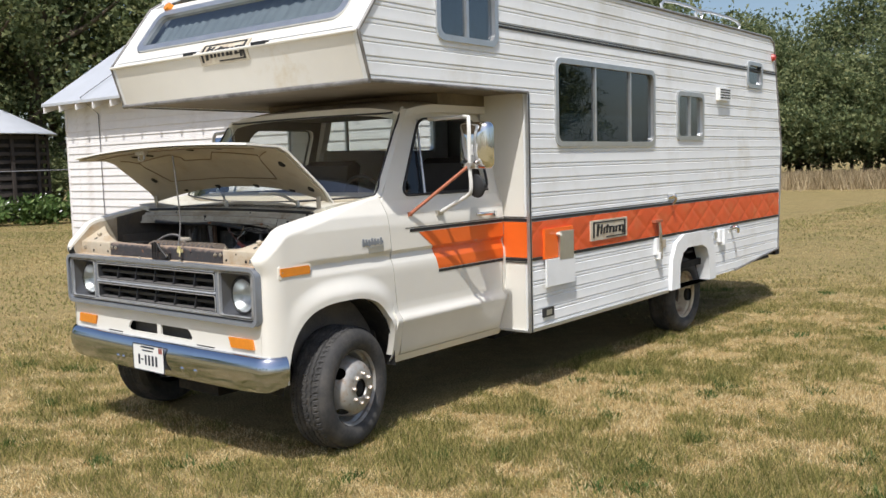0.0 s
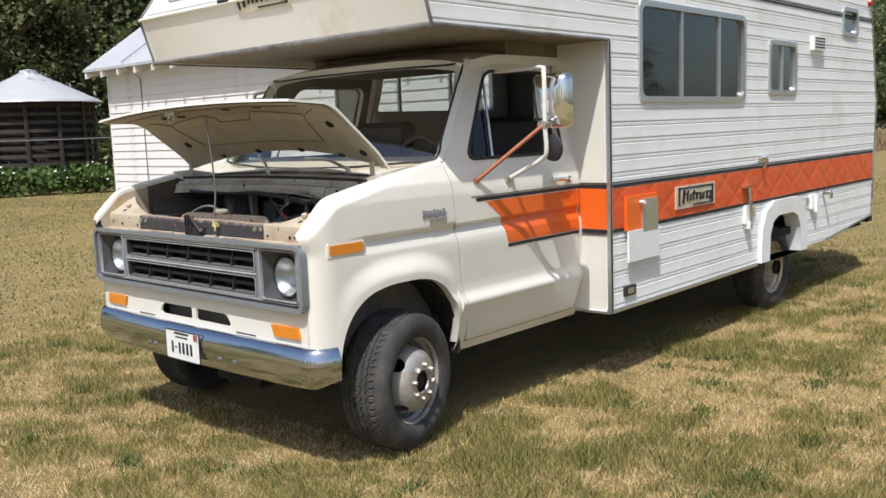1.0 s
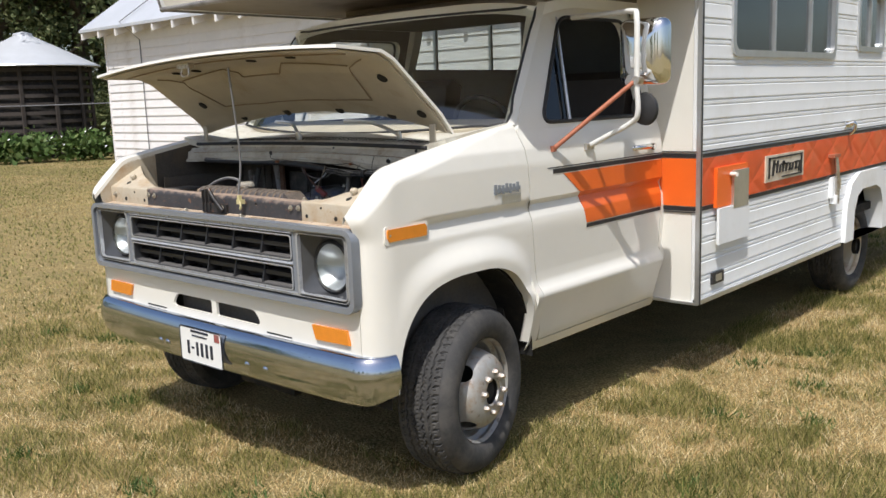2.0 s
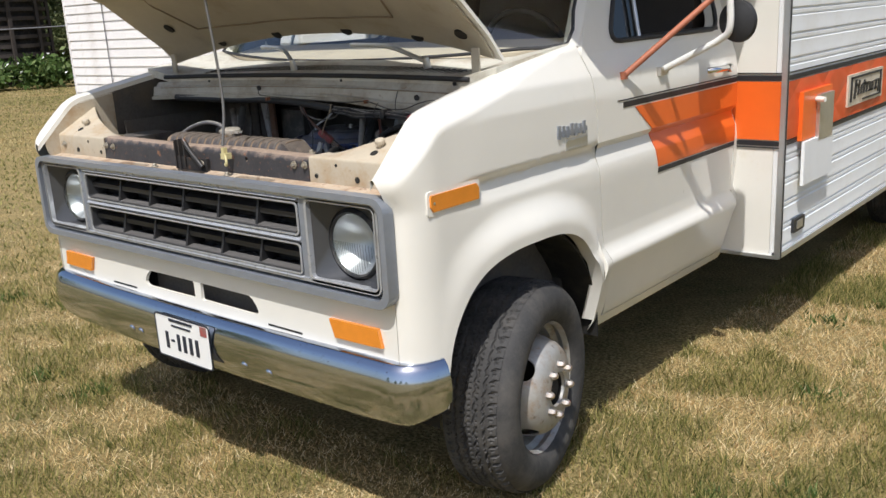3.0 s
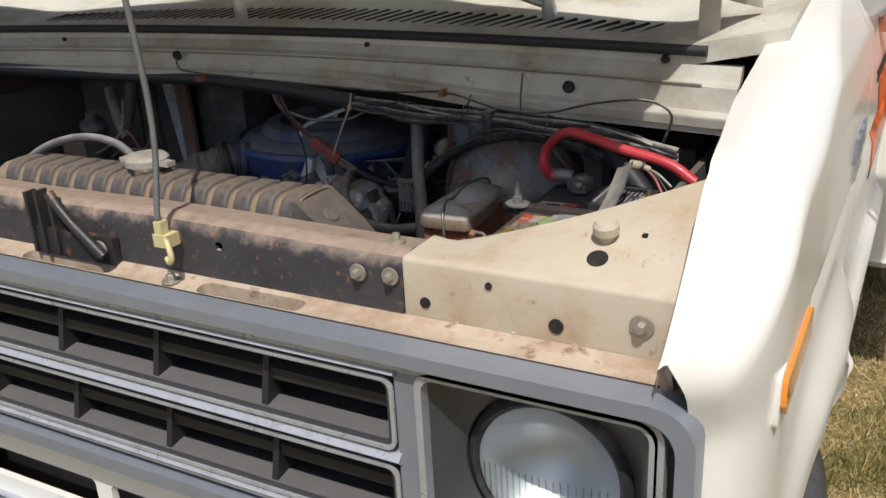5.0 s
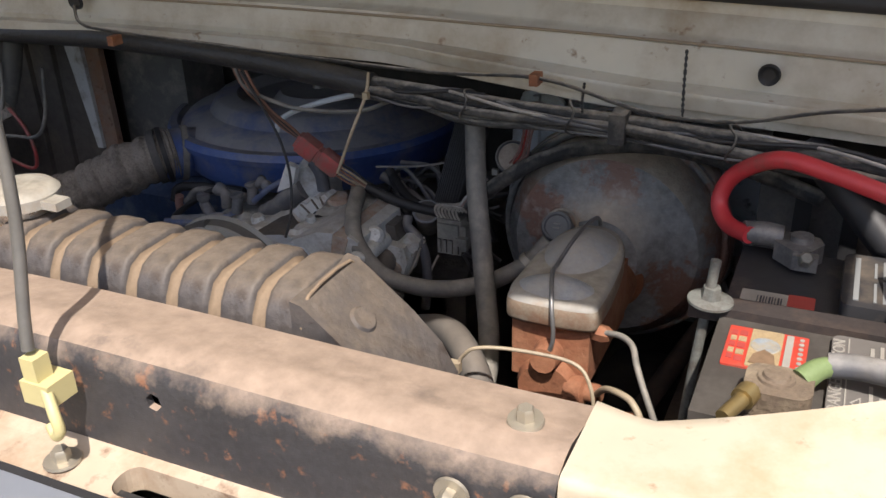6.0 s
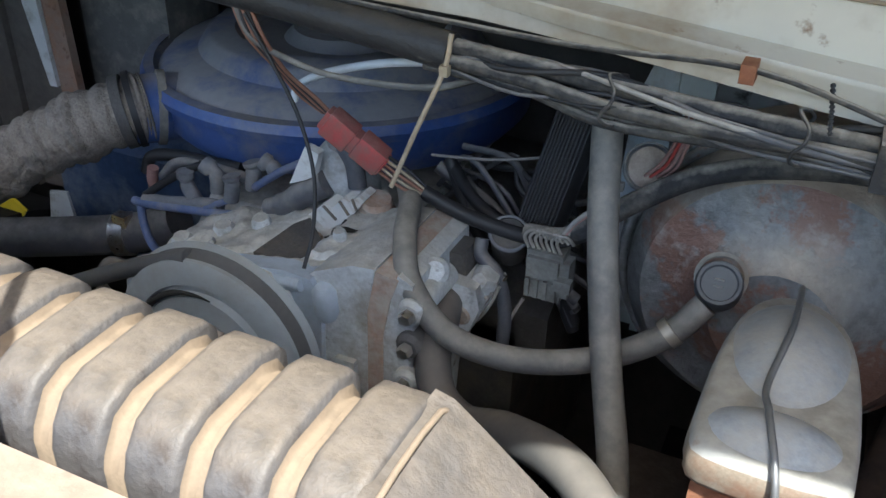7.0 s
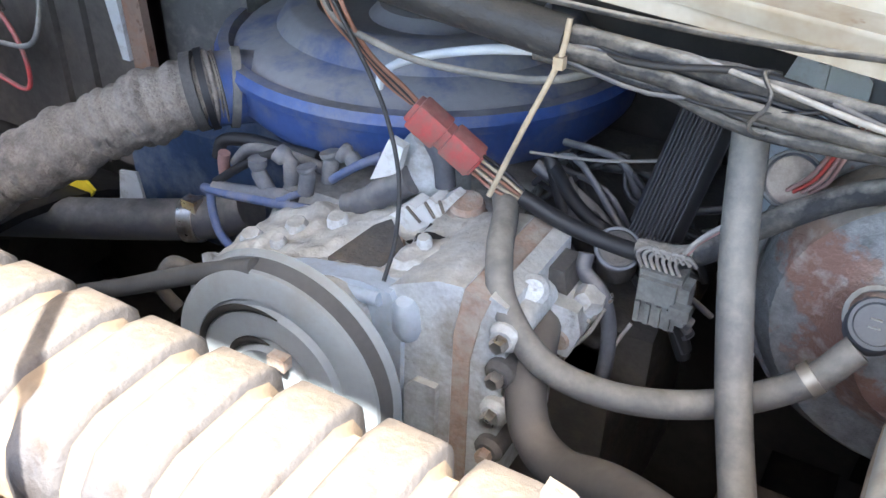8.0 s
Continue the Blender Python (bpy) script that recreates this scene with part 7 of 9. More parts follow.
part("fitting_nut", lathe([(0.0, 0.016), (0.009, 0.016), (0.012, 0.012), (0.012, 0.0)], (0.236, 0.530, 1.050), (0.5, -0.1, 0.8), 6), M["alu"], cp)
part("fitting_bore", lathe([(0.0, 0.001), (0.007, 0.0015), (0.009, 0.0)], (0.228, 0.5075, 1.030), (0, -1, 0), 14), M["rust_g"], cp)

# hoses
part("vacuum_hose", tube([(0.140, 0.585, 1.095), (0.168, 0.535, 1.105), (0.186, 0.490, 1.100), (0.204, 0.465, 1.078), (0.240, 0.455, 1.050), (0.290, 0.465, 1.037), (0.345, 0.485, 1.042), (0.392, 0.505, 1.066), (0.414, 0.520, 1.092)], 0.0098, 12, 8), M["hose"], rv, "grey rubber vacuum hose")
part("heater_hose", tube([(0.322, 0.535, 1.245), (0.326, 0.525, 1.20), (0.337, 0.502, 1.140), (0.358, 0.468, 1.065), (0.385, 0.415, 1.012), (0.400, 0.360, 0.99)], 0.0112, 14, 8), M["hose"], rv, "thick grey heater hose")
part("discharge_hose", tube([(0.214, 0.510, 1.040), (0.223, 0.480, 1.036), (0.228, 0.456, 1.021), (0.243, 0.438, 1.002), (0.272, 0.420, 1.002), (0.316, 0.396, 1.030), (0.372, 0.348, 1.062), (0.412, 0.308, 1.055), (0.432, 0.285, 1.020), (0.44, 0.28, 0.97)], 0.0145, 14, 8), M["hose_s"], rv, "dusty grey discharge hose")
part("side_loom", tube([(0.262, 0.56, 1.09), (0.30, 0.555, 1.10), (0.34, 0.56, 1.135), (0.39, 0.570, 1.168), (0.45, 0.565, 1.190), (0.52, 0.55, 1.203), (0.60, 0.53, 1.200), (0.68, 0.52, 1.18)], 0.0085, 10), M["loom"], rv, "dusty hose over the brake booster")
part("ribbed_loom", tube([(0.284, 0.635, 1.20), (0.275, 0.62, 1.15), (0.262, 0.60, 1.085)], 0.021, 10, 10), M["wire_k"], rv, "dark ribbed loom")
for k in range(11):
    part("loom_rib", tube([(0.268 + 0.0030 * k, 0.618 - 0.006 * math.sin(math.pi * k / 10), 1.20), (0.246 + 0.0030 * k, 0.582 - 0.006 * math.sin(math.pi * k / 10), 1.085)], 0.0010, 5, curve=False), M["conduit"], rv)
part("line", tube([(0.142, 0.63, 1.104), (0.203, 0.632, 1.112), (0.261, 0.64, 1.125)], 0.0014, 6), M["wire_g"], rv, "thin dusty wire")
# brake booster, check valve and master cylinder
BO = (0.460, 0.625, 1.066)
bo = part("brake_booster", lathe([(0.0, -0.075), (0.045, -0.074), (0.060, -0.060), (0.078, -0.050), (0.105, -0.045), (0.120, -0.028), (0.123, -0.006), (0.134, -0.004), (0.136, 0.006), (0.124, 0.010), (0.120, 0.08), (0.09, 0.11)], BO, (0, 1, 0), 56), M["booster"], rv, "rusting black brake booster")
part("booster_crimp", tube([(BO[0] + 0.129 * math.cos(a), BO[1] - 0.010, BO[2] + 0.129 * math.sin(a)) for a in lin(0, 6.2832, 40)], 0.004, 6, 1), M["booster"], bo)
cv = part("check_valve", lathe([(0.0, 0.010), (0.0125, 0.010), (0.0135, 0.0125), (0.0158, 0.0125), (0.0172, 0.009), (0.0172, -0.012), (0.014, -0.02), (0.014, -0.04)], (0.419, 0.535, 1.101), (0.05, -0.75, 0.66), 24), M["valve"], bo, "round black check valve")
part("valve_ring", lathe([(0.0165, -0.006), (0.0196, -0.007), (0.0196, -0.012), (0.0165, -0.013)], (0.419, 0.541, 1.106), (0.05, -0.75, 0.66), 22), M["cover"], cv)
part("valve_mark", boxes((0.4155, 0.4225, 0.5255, 0.5275, 1.1055, 1.1065), (0.4155, 0.4225, 0.5285, 0.5300, 1.1095, 1.1105)), M["cover"], cv)
part("valve_clamp", tube([(0.392, 0.505, 1.067), (0.397, 0.508, 1.072)], 0.0116, 14, curve=False), M["bolt"], bo)
mc = part("master_cylinder", boxes((0.440, 0.512, 0.334, 0.470, 1.045, 1.112)), M["rust"], rv, "rusty brake master cylinder", bevel=0.008)
part("cylinder_bore", lathe([(0.0, 0.0), (0.026, 0.0), (0.030, 0.01), (0.030, 0.23), (0.036, 0.235), (0.036, 0.27)], (0.476, 0.322, 1.040), (0, 1, 0), 22), M["rust"], mc)
part("cylinder_boss", lathe([(0.0, 0.02), (0.012, 0.02), (0.014, 0.0)], (0.476, 0.333, 1.075), (0, -1, 0.1), 12), M["rust"], mc)
cv2 = bmesh.new()
rim_o = [(p.x, p.y) for p in smooth_path([(x, y, 0) for x, y in ((0.432, 0.346), (0.434, 0.420), (0.443, 0.472), (0.461, 0.498), (0.487, 0.498), (0.507, 0.472), (0.517, 0.420), (0.519, 0.346), (0.509, 0.326), (0.443, 0.326), (0.432, 0.346))], 4)[:-1]]
loops = [[cv2.verts.new((0.4755 + (x - 0.4755) * k, 0.412 + (y - 0.412) * k, z)) for x, y in rim_o] for k, z in ((0.985, 1.106), (1.0, 1.109), (1.0, 1.119), (0.985, 1.125), (0.955, 1.129), (0.90, 1.1315), (0.80, 1.1325), (0.4, 1.133))]
for i, (a, b) in enumerate(zip(loops, loops[1:])):
    for k in range(len(a)):
        cv2.faces.new((a[k], a[(k + 1) % len(a)], b[(k + 1) % len(a)], b[k])).material_index = int(i < 3)
cv2.faces.new(loops[0][::-1]), cv2.faces.new(loops[-1])
coverp = part("cylinder_cover", cv2, (M["cover"], M["cover_edge"]), mc, "dusty grey master cylinder cover", smooth=70)
for x, y, rx, ry, hh in ((0.475, 0.430, 0.034, 0.056, 0.017), (0.4755, 0.352, 0.036, 0.022, 0.010)):
    part("cover_dome", grid(lambda u, v: Vector((x + rx * v * math.cos(u), y + ry * v * math.sin(u), 1.1318 + hh * (1 - v ** 2.2) ** 1.25)), lin(0, 2 * math.pi, 32), (0.0001, 0.25, 0.45, 0.62, 0.76, 0.87, 0.94, 1.0)), M["dome"], coverp)
part("cover_bail", tube([(0.474, 0.506, 1.11), (0.473, 0.496, 1.139), (0.472, 0.43, 1.151), (0.466, 0.385, 1.139), (0.470, 0.355, 1.1435), (0.480, 0.323, 1.130), (0.484, 0.316, 1.098), (0.474, 0.320, 1.075), (0.462, 0.326, 1.068)], 0.0021, 8, 6), M["wire_d"], coverp, "grey wire bail")
part("line_nut", lathe([(0.0, 0.012), (0.005, 0.012), (0.008, 0.006), (0.008, -0.006)], (0.518, 0.342, 1.100), (1, -0.2, 0), 6), M["rust"], mc)
part("brake_line", tube([(0.520, 0.341, 1.101), (0.540, 0.330, 1.108), (0.553, 0.318, 1.108), (0.561, 0.300, 1.103), (0.570, 0.288, 1.090), (0.580, 0.278, 1.075), (0.60, 0.27, 1.03)], 0.0028, 8), M["hose"], mc, "dusty bent brake line")
part("side_port", lathe([(0.0, 0.022), (0.007, 0.022), (0.009, 0.018), (0.009, 0.008), (0.013, 0.006), (0.013, -0.01)], (0.506, 0.328, 1.045), (1, -0.15, 0.1), 14), M["rust"], mc)
part("brake_line", tube([(0.523, 0.322, 1.048), (0.535, 0.305, 1.068), (0.549, 0.290, 1.078), (0.564, 0.280, 1.078), (0.575, 0.272, 1.06), (0.58, 0.27, 1.0)], 0.0030, 8), M["tie"], mc, "dusty bent brake line")
part("loose_wire", tube([(0.372, 0.268, 1.118), (0.390, 0.268, 1.099), (0.411, 0.269, 1.084), (0.418, 0.270, 1.094), (0.431, 0.271, 1.105), (0.464, 0.279, 1.106), (0.51, 0.288, 1.099), (0.528, 0.282, 1.084), (0.534, 0.277, 1.05), (0.535, 0.275, 1.0)], 0.0017, 6, 6), M["tie"], rv, "cream loose wire")
part("wire_knot", boxes((0.407, 0.417, 0.264, 0.271, 1.079, 1.089)), M["tie"], rv, bevel=0.003)
part("loose_wire", tube([(0.44, 0.262, 1.052), (0.47, 0.268, 1.040), (0.50, 0.275, 1.040), (0.520, 0.282, 1.052), (0.535, 0.285, 1.045), (0.545, 0.28, 1.0)], 0.0017, 6, 6), M["tie"], rv, "cream loose wire")
# dusty apron, rail and shaft low under the master cylinder
part("fender_apron", grid(lambda y, u: Vector((interp(u, (0, 0.3, 0.6, 1.0), (0.805, 0.75, 0.65, 0.56)), y, interp(u, (0, 0.3, 0.6, 1.0), (1.02, 0.98, 0.935, 0.915)) + 0.012 * noise.noise(Vector((y * 9, u * 5, 2.0))))), lin(0.44, 0.735, 14), lin(0, 1, 14), thick=(0.004, 0, -0.006)), M["apron"], rv, "dusty brown fender apron", smooth=60)
part("frame_rail", boxes((0.34, 0.452, 0.10, 0.735, 0.60, 0.745)), M["apron"], rv, "dusty brown frame rail", bevel=0.012)
part("steering_shaft", tube([(0.60, 0.735, 0.985), (0.57, 0.60, 0.965), (0.53, 0.40, 0.945), (0.50, 0.25, 0.935)], 0.011, 12, 4), M["bar"], rv, "dark steering shaft")
part("shaft_joint", boxes((0.512, 0.548, 0.36, 0.42, 0.925, 0.965)), M["rust"], rv, bevel=0.008)
for k in range(5):
    part("low_hose", tube([(0.56 + 0.03 * k, 0.72, 1.02 - 0.012 * k), (0.60 + 0.02 * k, 0.62, 0.99 - 0.008 * k), (0.62 + 0.015 * k, 0.50, 0.965), (0.60 + 0.01 * k, 0.40, 0.935 + 0.012 * k), (0.58, 0.30, 0.92 + 0.008 * k)], 0.0045 + 0.001 * (k % 3), 8), M[("hose", "wire_g", "loom", "hose_d", "rust")[k]], rv, "dusty line along the apron")

# connector, wires
cdir = (Vector((0.137, 0.556, 1.126)) - Vector((0.085, 0.546, 1.166))).normalized()
cn = boxes((-0.032, 0.032, -0.008, 0.008, -0.009, 0.009), (-0.028, -0.002, -0.010, 0.010, -0.012, 0.011), (0.003, 0.030, -0.010, 0.010, -0.010, 0.012))
rot = cdir.to_track_quat("X", "Z").to_matrix().to_4x4()
bmesh.ops.transform(cn, matrix=Matrix.Translation((0.111, 0.545, 1.146)) @ rot, verts=cn.verts)
part("wire_connector", cn, M["redpt"], rv, "faded red wiring connector", bevel=0.002)
for k in range(5):
    q = 0.004 * (k - 2)
    part("lead_wire", tube([(0.040 + q, 0.502, 1.262), (0.050 + q, 0.505, 1.235), (0.060 + q * .5, 0.522, 1.205), (0.072 + q, 0.538, 1.180), (0.086 + q * .5, 0.545, 1.165)], 0.0017, 6, 6), M[("wire_r", "wire_k", "wire_r", "wire_k", "wire_r")[k]], rv)
    part("lead_wire", tube([(0.134 + q * .5, 0.548, 1.130 + q), (0.155, 0.548 + q, 1.120 + q * .5), (0.185, 0.552, 1.104 + q * .4)], 0.0014, 6, 5), M[("wire_r", "tie", "wire_r", "tie", "wire_k")[k]], rv)
part("taped_loom", tube([(0.172, 0.550, 1.111), (0.205, 0.556, 1.096), (0.240, 0.558, 1.089), (0.262, 0.558, 1.088)], 0.0065, 8), M["wire_k"], rv, "black taped loom")
part("white_conduit", tube([(0.046, 0.556, 1.165), (0.052, 0.556, 1.180), (0.080, 0.556, 1.196), (0.139, 0.540, 1.219), (0.205, 0.505, 1.243)], 0.0034, 8), M["white_c"], rv, "thin white corrugated conduit")
part("loose_wire", tube([(0.034, 0.502, 1.265), (0.046, 0.505, 1.235), (0.075, 0.515, 1.218), (0.115, 0.520, 1.210), (0.195, 0.510, 1.220), (0.246, 0.497, 1.243)], 0.0026, 6, 6), M["hose"], rv)
part("loose_wire", tube([(0.045, 0.50, 1.255), (0.078, 0.50, 1.200), (0.095, 0.495, 1.170), (0.112, 0.480, 1.140), (0.120, 0.462, 1.105), (0.121, 0.445, 1.080)], 0.0016, 6, 6), M["wire_k"], rv)
pg = part("plug_box", boxes((0.270, 0.300, 0.540, 0.560, 1.044, 1.088), (0.272, 0.298, 0.535, 0.541, 1.066, 1.084), (0.300, 0.306, 0.540, 0.556, 1.050, 1.082)), M["plug"], rv, "grey ribbed wiring plug", bevel=0.002)
for k in range(4):
    part("plug_rib", boxes((0.271 + 0.0075 * k, 0.2745 + 0.0075 * k, 0.5365, 0.541, 1.046, 1.063)), M["plug"], pg, bevel=0.001)
part("plug_clip", boxes((0.296, 0.310, 0.532, 0.541, 1.060, 1.070)), M["plug"], pg, bevel=0.0015)
for k in range(7):
    x = 0.270 + 0.0045 * k
    part("plug_wire", tube([(x, 0.545, 1.086), (x - 0.004, 0.543, 1.098), (x + 0.004, 0.540, 1.107), (x + 0.010, 0.542, 1.100)], 0.0014, 5), M["wire_p" if k % 3 else "wire_g"], pg)
for k in range(4):
    part("plug_lead", tube([(0.296 + 0.002 * k, 0.548, 1.104), (0.305, 0.552 + 0.002 * k, 1.118 - 0.003 * k), (0.326, 0.560, 1.138 - 0.005 * k)], 0.0018, 5), M[("wire_p", "pinkish", "wire_g", "green")[k]], pg)
rl = part("relay_can", lathe([(0.0, 0.006), (0.013, 0.006), (0.0155, 0.004), (0.0165, 0.0), (0.0155, -0.004), (0.0150, -0.026), (0.012, -0.030)], (0.246, 0.562, 1.082), (0.12, -0.50, 0.86), 24), M["iron"], rv, "round black relay with a pale rim")
part("relay_rim", tube([(0.2465 + 0.0158 * math.cos(a), 0.5605 + 0.0138 * math.sin(a), 1.085 + 0.0078 * math.sin(a) - 0.0022 * math.cos(a)) for a in lin(0, 6.283, 24)], 0.0017, 6, 2), M["boot"], rl, "dusty grey rim")
part("relay_hose", tube([(0.228, 0.548, 1.082), (0.230, 0.542, 1.070), (0.246, 0.538, 1.058), (0.255, 0.536, 1.035), (0.258, 0.532, 1.005), (0.255, 0.53, 0.97)], 0.0060, 10), M["hose_d"], rv, "short dark vacuum hose")
part("hose_ring", tube([(0.248 + 0.0072 * math.cos(a), 0.535, 1.060 + 0.0064 * math.sin(a)) for a in lin(2.6, 6.9, 14)], 0.0011, 6, 2), M["steel"], rl, "bright spring clip")
sn = part("round_sensor", lathe([(0.0, 0.002), (0.0165, 0.002), (0.018, 0.0045), (0.0195, 0.004), (0.0200, 0.0), (0.0200, -0.018)], (0.347, 0.585, 1.158), (0.15, -0.88, 0.45), 26), M["hose_d"], rv, "round dark switch with a tan face")
part("sensor_face", lathe([(0.0, 0.0035), (0.0155, 0.0032), (0.0165, 0.001)], (0.347, 0.585, 1.158), (0.15, -0.88, 0.45), 24), M["sensor_face"], sn, "dusty tan face")
part("sensor_tab", boxes((0.324, 0.331, 0.578, 0.583, 1.136, 1.143)), M["cover"], sn, bevel=0.001)
for k in range(4):
    part("sensor_wire", tube([(0.345 + 0.005 * k, 0.580, 1.152 + 0.001 * k), (0.357 + 0.004 * k, 0.574, 1.168), (0.366 + 0.003 * k, 0.565, 1.190), (0.372 + 0.004 * k, 0.556, 1.216)], 0.0014, 6), M["label_d" if k == 1 else "pinkish"], sn)
for k in range(5):
    part("lower_wire", tube([(0.252 - 0.004 * k, 0.53 - 0.004 * k, 1.052 - 0.004 * k), (0.244 - 0.005 * k, 0.528, 1.030), (0.232 - 0.002 * k, 0.53, 1.010 - 0.004 * k), (0.222, 0.535, 1.000 - 0.006 * k)], 0.0016, 5), M["wire_g" if k % 2 else "wire_p"], rv)
part("lower_lead", tube([(0.27, 0.54, 1.04), (0.262, 0.535, 1.02), (0.258, 0.53, 1.0)], 0.0015, 5), M["wire_g"], rv)
for k in range(6):
    a = [lump.uniform(-0.02, 0.02) for _ in range(4)]
    part("dark_loom", tube([(0.16 + a[0], 0.64, 1.08 + a[1]), (0.20, 0.62 + a[2], 1.06 + a[3]), (0.25 + a[1], 0.60, 1.05 + a[0]), (0.30, 0.60, 0.99 + a[2])], 0.006, 7), M["wire_k"] if k % 2 else M["hose_d"], rv)
for k in range(10):
    a = [lump.uniform(-1, 1) for _ in range(6)]
    part("vacuum_tube", tube([(0.13 + 0.02 * a[0], 0.70 + 0.05 * a[1], 1.06 + 0.03 * a[2]), (0.19 + 0.02 * a[3], 0.66 + 0.03 * a[4], 1.075 + 0.03 * a[5]), (0.24 + 0.02 * a[1], 0.65 + 0.03 * a[0], 1.05 + 0.03 * a[4]), (0.29 + 0.02 * a[5], 0.68 + 0.04 * a[2], 1.02 + 0.04 * a[3])], 0.0024 + 0.0012 * abs(a[0]), 6, 5), M["conduit" if k % 3 else "hose_d"], rv, "thin dusty vacuum tube")
part("side_plate", prism([(0.312, 0.93), (0.300, 1.06), (0.306, 1.165), (0.318, 1.20), (0.352, 1.21), (0.372, 1.19), (0.372, 0.93)], "y", 0.700, 0.708), M["panel_b"], rv, "pale blue-grey painted panel", bevel=0.003)
part("panel_fold", boxes((0.334, 0.342, 0.690, 0.701, 0.93, 1.20)), M["panel_b"], rv, bevel=0.003)
# strips and small things on the far side
part("side_shield", prism([(-0.80, 0.85), (-0.80, 1.25), (-0.44, 1.25), (-0.43, 0.85)], "y", 0.768, 0.774), M["shield"], rv, "dusty dark splash shield")
for x in (-0.62, -0.56):
    part("shield_rib", boxes((x, x + 0.02, 0.758, 0.769, 0.85, 1.25)), M["shield"], rv, bevel=0.004)
part("far_strip", prism([(-0.502, 1.25), (-0.462, 1.25), (-0.450, 1.02), (-0.462, 1.02)], "y", 0.745, 0.755), M["ceramic"], rv, "white weatherworn strip")
part("rust_strip", prism([(-0.455, 1.25), (-0.425, 1.25), (-0.415, 0.95), (-0.444, 0.95)], "y", 0.748, 0.760), M["lap"], rv, "rusty strip")
part("far_box", boxes((-0.44, -0.30, 0.80, 0.90, 0.90, 1.20)), M["hose"], rv, bevel=0.01)
part("ignition_coil", lathe([(0.0, 0.05), (0.012, 0.05), (0.016, 0.03), (0.03, 0.02), (0.03, -0.08)], (-0.58, 0.60, 1.12), (0.3, -0.3, 0.9), 18), M["iron"], rv, "dark ignition coil")
part("coil_wire", tube([(-0.475, 0.60, 1.13), (-0.450, 0.60, 1.10), (-0.440, 0.60, 1.06), (-0.455, 0.60, 1.035), (-0.52, 0.60, 1.05)], 0.0028, 6), M["redpt"], rv, "thin red wire")
part("coil_wire", tube([(-0.62, 0.60, 1.06), (-0.55, 0.59, 1.08), (-0.49, 0.60, 1.13), (-0.47, 0.60, 1.20)], 0.003, 6), M["wire_g"], rv)
part("washer_tank", boxes((-0.80, -0.66, 0.20, 0.42, 0.95, 1.15)), M["iron"], rv, bevel=0.02)

part("yellow_scrap", prism([(-0.505, 0.872), (-0.492, 0.894), (-0.468, 0.892), (-0.452, 0.880), (-0.464, 0.864), (-0.494, 0.862)], "y", 0.655, 0.659), M["yellow_s"], rv, "bright yellow scrap of plastic")
part("pale_patch", prism([(-0.445, 0.855), (-0.435, 0.90), (-0.405, 0.905), (-0.398, 0.855)], "y", 0.685, 0.689), M["ceramic"], rv)
part("far_module", boxes((-0.70, -0.60, 0.60, 0.66, 1.03, 1.09)), M["lap"], rv, "rusty ignition module bracket", bevel=0.006)
part("far_hose", tube([(-0.53, 0.62, 1.22), (-0.515, 0.615, 1.17), (-0.50, 0.61, 1.13), (-0.49, 0.61, 1.11)], 0.013, 10), M["duct"], rv)
part("far_tube", tube([(-0.45, 0.62, 1.24), (-0.475, 0.62, 1.18), (-0.50, 0.62, 1.13)], 0.014, 10), M["hose"], rv)
part("far_wire", tube([(-0.54, 0.60, 1.06), (-0.49, 0.595, 1.085), (-0.43, 0.60, 1.09), (-0.40, 0.60, 1.13), (-0.385, 0.60, 1.20)], 0.0028, 6), M["hose"], rv)
part("duct_band", tube([(-0.226, 0.652, 1.069), (-0.231, 0.647, 1.068)], 0.0425, 24, curve=False), M["wire_k"], rv, "black clamp band")
part("duct_band", tube([(-0.206, 0.672, 1.067), (-0.212, 0.666, 1.068)], 0.0415, 24, curve=False), M["hose"], rv)

# battery
bt = part("battery", boxes((0.624, 0.800, 0.170, 0.430, 0.96, 1.150)), M["battery"], rv, "black car battery with red labels", bevel=0.006)
part("battery_lid", boxes((0.622, 0.802, 0.168, 0.298, 1.148, 1.163)), M["batt_tan"], bt, "dusty battery lid", bevel=0.004)
part("battery_step", boxes((0.622, 0.802, 0.318, 0.432, 1.148, 1.163)), M["battery"], bt, bevel=0.004)
vc = part("vent_cover", prism(rounded(0.704, 0.785, 0.325, 0.418, 0.008, 3), "z", 1.160, 1.176), M["battery"], bt, "black vent cover with pale bars", bevel=0.003)
for k in range(9):
    part("label_bar", boxes((0.712, 0.716, 0.335, 0.410, 1.1755, 1.1768)) if k == 0 else boxes((0.720 + 0.0064 * k, 0.7220 + 0.0064 * k, 0.335, 0.362 + 0.005 * (k % 3), 1.1755, 1.1766), (0.720 + 0.0064 * k, 0.7220 + 0.0064 * k, 0.377, 0.400 + 0.004 * (k % 3), 1.1755, 1.1766)), M["label_k"], vc)
part("vent_cover", prism(rounded(0.702, 0.788, 0.176, 0.292, 0.006, 3), "z", 1.160, 1.168), M["batt_g"], bt, "grey vent cover with pale bars", bevel=0.002)
part("label_line", boxes((0.7125, 0.7135, 0.180, 0.288, 1.1675, 1.1687)), M["label_w"], bt)
